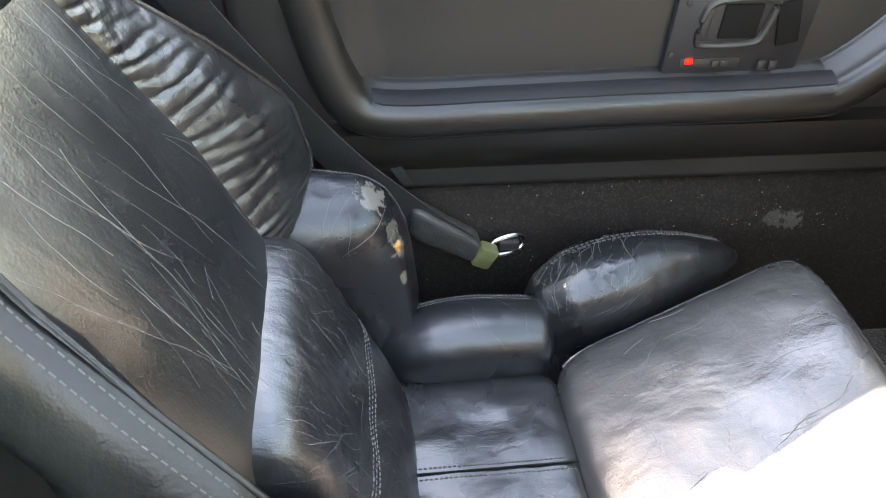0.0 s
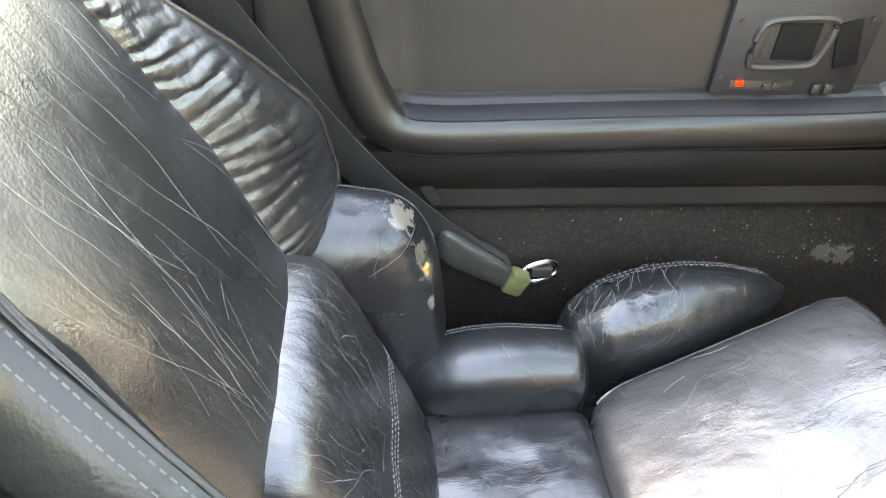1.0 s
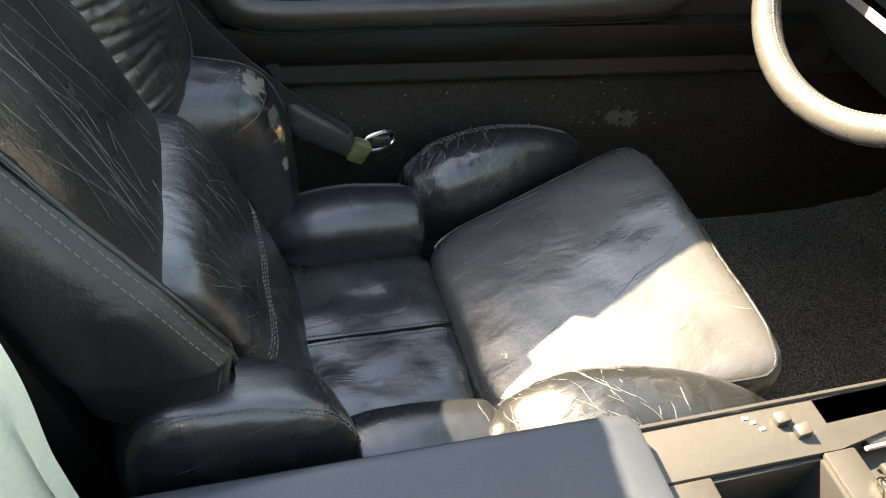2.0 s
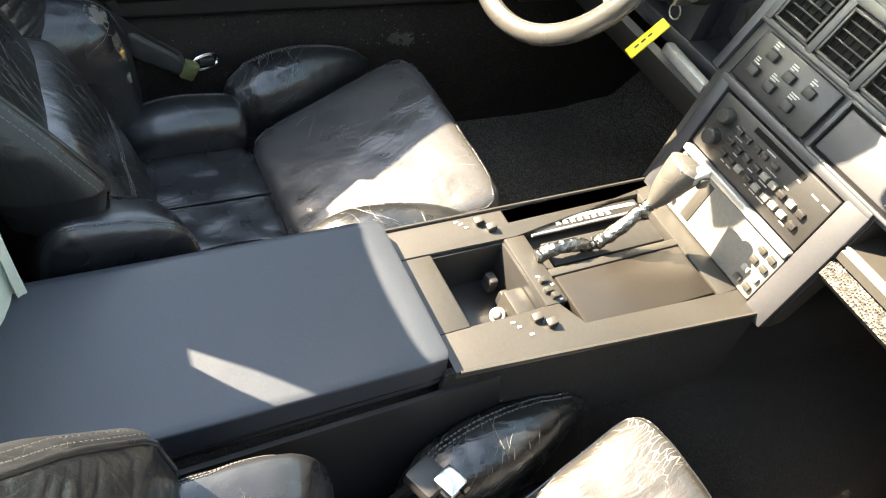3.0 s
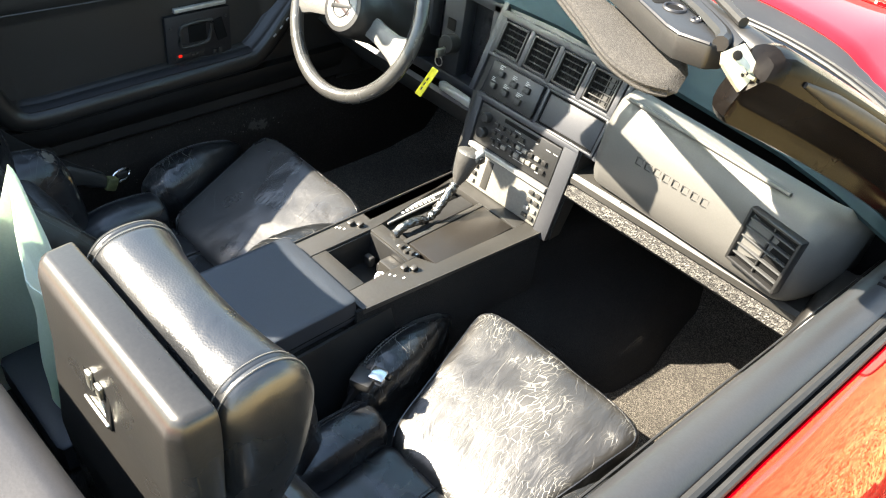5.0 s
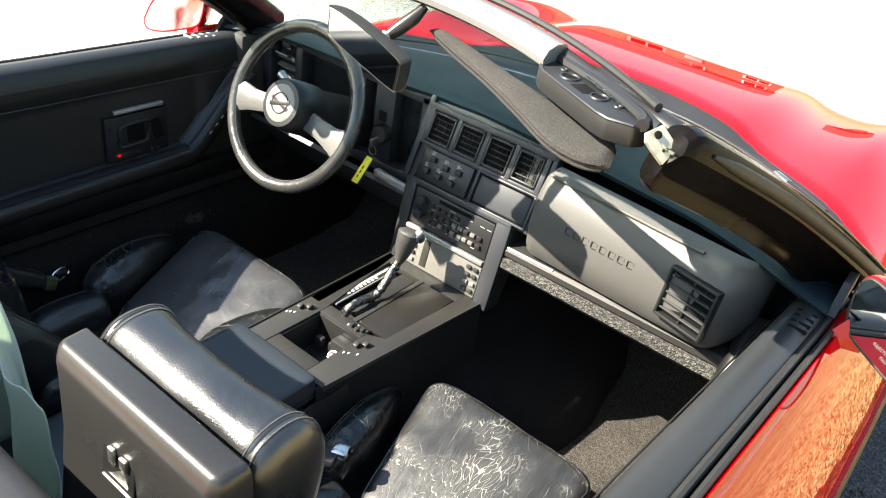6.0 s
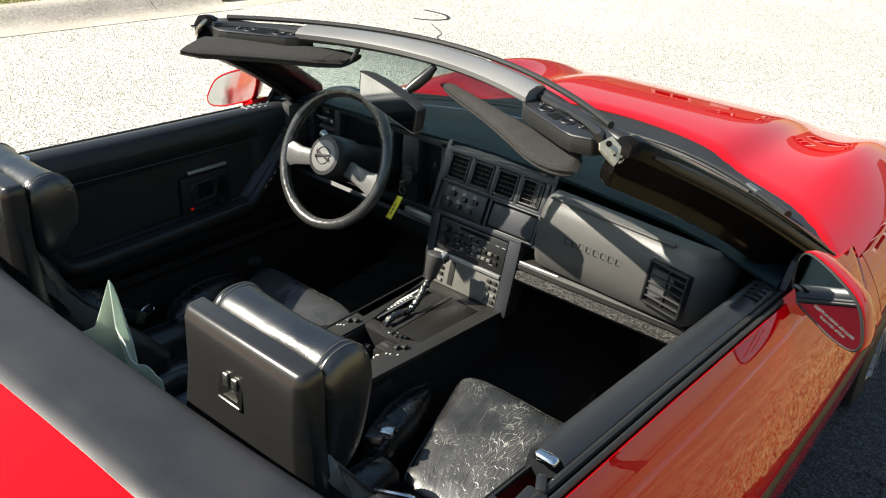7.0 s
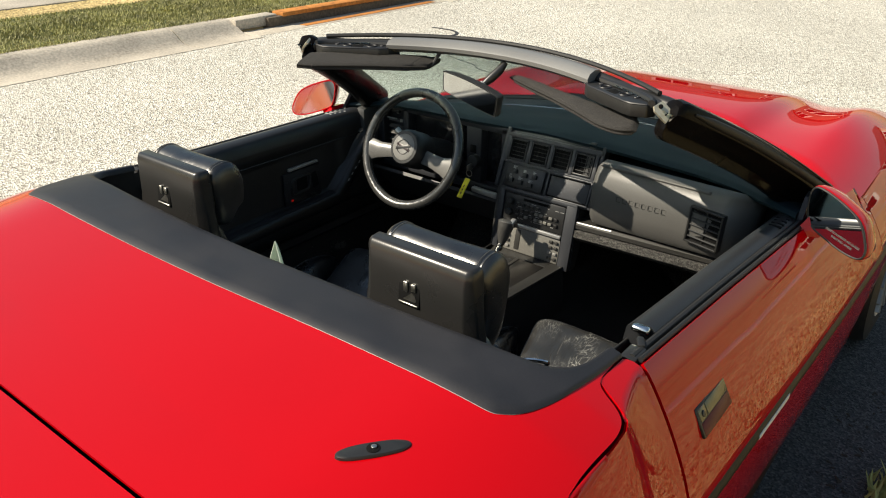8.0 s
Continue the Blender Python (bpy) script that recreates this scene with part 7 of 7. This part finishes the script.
    sec = smoothed([(0, y, z) for y, z in ((-0.428, zr + 0.03), (-0.430, 0.945), (-0.427, 0.975), (-0.412, 0.993), (-0.388, 0.999), (-0.364, 0.993), (-0.347, 0.974), (-0.339, 0.942), (-0.344, 0.895), (-0.362, zr + 0.03), (-0.390, zr), (-0.416, zr + 0.004))], 4, True)
    rings = []
    caps = ((0.1225, 0.30), (0.1215, 0.62), (0.118, 0.84), (0.1125, 0.95), (0.106, 0.992), (0.103, 1.0), (0.1014, 0.984), (0.100, 1.0))
    for x, k in [(-x, k) for x, k in caps] + [(x, 1.0) for x in np.linspace(-0.09, 0.09, 17)] + list(caps[::-1]):
        waist = 0.014 * (1 - min(1, abs(x) / 0.11) ** 2)
        ring = []
        for p in sec:
            y, z = lerp(-0.388, p.y, k), lerp(0.925, p.z, k)
            y -= waist * max(0, min(1, (y + 0.39) / 0.05))
            ring.append(Vector((x, y, z + 0.0012 * noise.noise(Vector((x * 18, y * 30, z * 30 + cx))))))
        rings.append(ring)
    hr = P("head_roll", loft(rings), HIDE_ROLL, "smooth rounded black leather head roll with stitched ends", dx=head)
    for sx in (-1, 1):
        for off in (0.097, 0.106):
            st([(sx * off, y, z) for _, y, z in sec[6:34]], hr, dx=head, mat=CREASE, step=0.005, size=0.0008)
    sh = bmesh.new()
    rings = []
    for z, hw, y0, y1, ch in ((0.25, 0.156, -0.440, -0.330, 0.02), (0.55, 0.152, -0.468, -0.385, 0.026), (0.78, 0.143, -0.480, -0.436, 0.024), (0.90, 0.126, -0.472, -0.436, 0.020), (0.962, 0.1195, -0.470, -0.431, 0.014), (0.980, 0.1185, -0.469, -0.431, 0.011), (0.991, 0.1165, -0.465, -0.4315, 0.008), (0.996, 0.112, -0.459, -0.433, 0.004)):
        rings.append([Vector((x, y, z)) for x, y in ((-hw + ch, y0), (hw - ch, y0), (hw, y0 + ch * 0.8), (hw + 0.002, y1), (-hw - 0.002, y1), (-hw, y0 + ch * 0.8))])
    loft(rings, bm=sh)
    bmesh.ops.bevel(sh, geom=sh.edges[:], offset=0.003, segments=2, profile=0.5, affect="EDGES")
    shell = P("back_shell", sh, SHELL, "hard black plastic back shell", smooth=35, dx=head)
    tilt = Matrix.Rotation(radians(-6), 3, "X")
    P("release_recess", box((-0.012, -0.4676, 0.916), (0.050, 0.010, 0.050), 0.002, turn=tilt), DARK, "square opening", shell, dx=head)
    rl = bmesh.new()
    box((-0.019, -0.4728, 0.929), (0.009, 0.004, 0.020), 0.001, bm=rl)
    box((-0.001, -0.4728, 0.931), (0.010, 0.004, 0.014), 0.001, bm=rl)
    box((-0.012, -0.4738, 0.8965), (0.044, 0.006, 0.004), 0.001, bm=rl)
    loft([[Vector((x, y, z)) for x, z in ((-0.031, 0.900), (-0.022, 0.906), (-0.006, 0.919), (0.002, 0.916), (0.005, 0.908), (0.002, 0.901))] for y in (-0.4740, -0.4690)], bm=rl)
    P("release_lever", rl, STEEL, "bright release lever", shell, dx=head)
    if driver:
        # foam bulging from the split seam
        P("torn_foam", pillow([(-0.184, -0.186, 0.490), (-0.166, -0.186, 0.490), (-0.184, -0.170, 0.488), (-0.166, -0.170, 0.488), (-0.184, -0.188, 0.512), (-0.168, -0.188, 0.512), (-0.184, -0.173, 0.508), (-0.168, -0.173, 0.508)], 3, 6, 0.004, 120), FOAM, "yellow foam showing")
    return s


seat(-0.362, "black leather driver seat, creased, with a torn side wing", True, -0.010)
seat(0.380, "black leather passenger seat with cracked sunlit cushion", False, -0.012)

# ---- belts ----
belt_l = thing("seat_belt", (-0.65, -0.05, 0.36), "black driver seat belt hanging by the sill with its buckle", "seat belt", "seat belts")
part("webbing", strap(smoothed([(-0.668, -0.415, 0.80), (-0.664, -0.362, 0.702), (-0.660, -0.298, 0.612), (-0.656, -0.222, 0.516), (-0.645, -0.150, 0.452), (-0.640, -0.085, 0.400)], 5), 0.046, 0.002, (0.25, 1, 0.3)), BELT, belt_l, "grey-black webbing")
part("webbing_edge", strap(smoothed([(-0.690, -0.345, 0.82), (-0.688, -0.270, 0.68), (-0.684, -0.205, 0.56), (-0.675, -0.15, 0.47)], 5), 0.014, 0.002, (0.2, 1, 0.6)), BELT, belt_l)
part("buckle_loop", pillow([(-0.664, -0.155, 0.425), (-0.630, -0.155, 0.420), (-0.655, -0.066, 0.376), (-0.625, -0.066, 0.372), (-0.662, -0.150, 0.470), (-0.632, -0.148, 0.466), (-0.655, -0.062, 0.412), (-0.627, -0.062, 0.408)], 4, 10, 0.002, 40), BELT, belt_l)
part("olive_clip", box((-0.634, -0.058, 0.386), (0.020, 0.026, 0.032), 0.005, turn=Matrix.Rotation(radians(-25), 3, "X")), OLIVE, belt_l, "olive plastic clip")
part("tongue", tube(smoothed([(-0.644, -0.046, 0.396), (-0.648, -0.022, 0.404), (-0.650, -0.008, 0.398), (-0.645, -0.012, 0.384), (-0.640, -0.040, 0.380)], 5, True), 0.0032, 8, closed=True), CHROME, belt_l, "chrome tongue")
part("tongue_plate", box((-0.645, -0.026, 0.392), (0.010, 0.026, 0.014), 0.003), RUBBER, belt_l)
belt_r = thing("seat_belt", (0.66, -0.42, 0.80), "black passenger seat belt guide beside the seat", "seat belt", "seat belts")
part("webbing", strap(smoothed([(0.600, -0.40, 0.79), (0.640, -0.34, 0.70), (0.648, -0.22, 0.60), (0.645, -0.12, 0.47), (0.640, -0.05, 0.36)], 5), 0.048, 0.002, (0.2, 1, 0.9)), BELT, belt_r)
part("belt_guide", pillow([(0.520, -0.430, 0.760), (0.610, -0.430, 0.760), (0.530, -0.370, 0.760), (0.610, -0.372, 0.760), (0.535, -0.425, 0.822), (0.600, -0.425, 0.822), (0.545, -0.382, 0.818), (0.600, -0.382, 0.818)], 3.2, 10, 0.003, 30), HIDE_SMOOTH, belt_r, "black belt guide")
part("guide_clip", tube(smoothed([(0.545, -0.400, 0.818), (0.575, -0.388, 0.822), (0.590, -0.375, 0.816), (0.585, -0.370, 0.806)], 5), 0.004, 8), CHROME, belt_r, "chrome clip")
buck = thing("belt_buckle", (0.195, 0.02, 0.40), "chrome-faced belt buckle beside the console", "belt buckle", "belt buckles")
part("stalk", strap(smoothed([(0.165, -0.03, 0.30), (0.172, -0.015, 0.37), (0.182, 0.0, 0.425)], 4), 0.030, 0.008, (0.3, 1, 0)), BLACK, buck)
part("housing", box((0.180, 0.000, 0.432), (0.040, 0.040, 0.020), 0.006, turn=Matrix.Rotation(0.4, 3, "Z")), BLACK, buck)
part("face", box((0.196, 0.018, 0.441), (0.030, 0.030, 0.018), 0.005, turn=Matrix.Rotation(0.4, 3, "Z")), CHROME, buck, "bright metal face")
part("slot", box((0.205, 0.030, 0.441), (0.018, 0.010, 0.008), 0.002, turn=Matrix.Rotation(0.4, 3, "Z")), DARK, buck)

# ---- green cloth between the seat backs ----
def cloth(u, v):
    us = (0, 0.18, 0.36, 0.46, 0.56, 0.75, 1)
    x = interp(u, us, (-0.170, -0.165, -0.140, -0.124, -0.075, 0.005, 0.090))
    y = interp(u, us, (-0.535, -0.470, -0.405, -0.374, -0.398, -0.420, -0.417))
    top = interp(u, us, (0.700, 0.715, 0.755, 0.838, 0.780, 0.762, 0.766))
    drop = interp(u, us, (0.42, 0.42, 0.44, 0.46, 0.44, 0.40, 0.34))
    f = v ** 0.6
    x += f * (0.020 * math.sin(15 * u + 2.5 * v) + 0.016 * noise.noise(Vector((u * 7, v * 4, 5)))) + 0.02 * v * (u < 0.5)
    y += f * (0.016 * math.sin(21 * u + 2 * v) + 0.018 * noise.noise(Vector((u * 8, v * 4, 0)))) + 0.060 * math.exp(-((u - 0.46) / 0.16) ** 2) * v ** 0.7
    return Vector((x, y, top - drop * v + 0.005 * math.sin(30 * u)))


cl_ob = part("cloth", sheet(cloth, 80, 50, 0.0018), GREEN, None, "", 70)
tagged(cl_ob, "pale green cloth draped between the seat backs", "cloth")
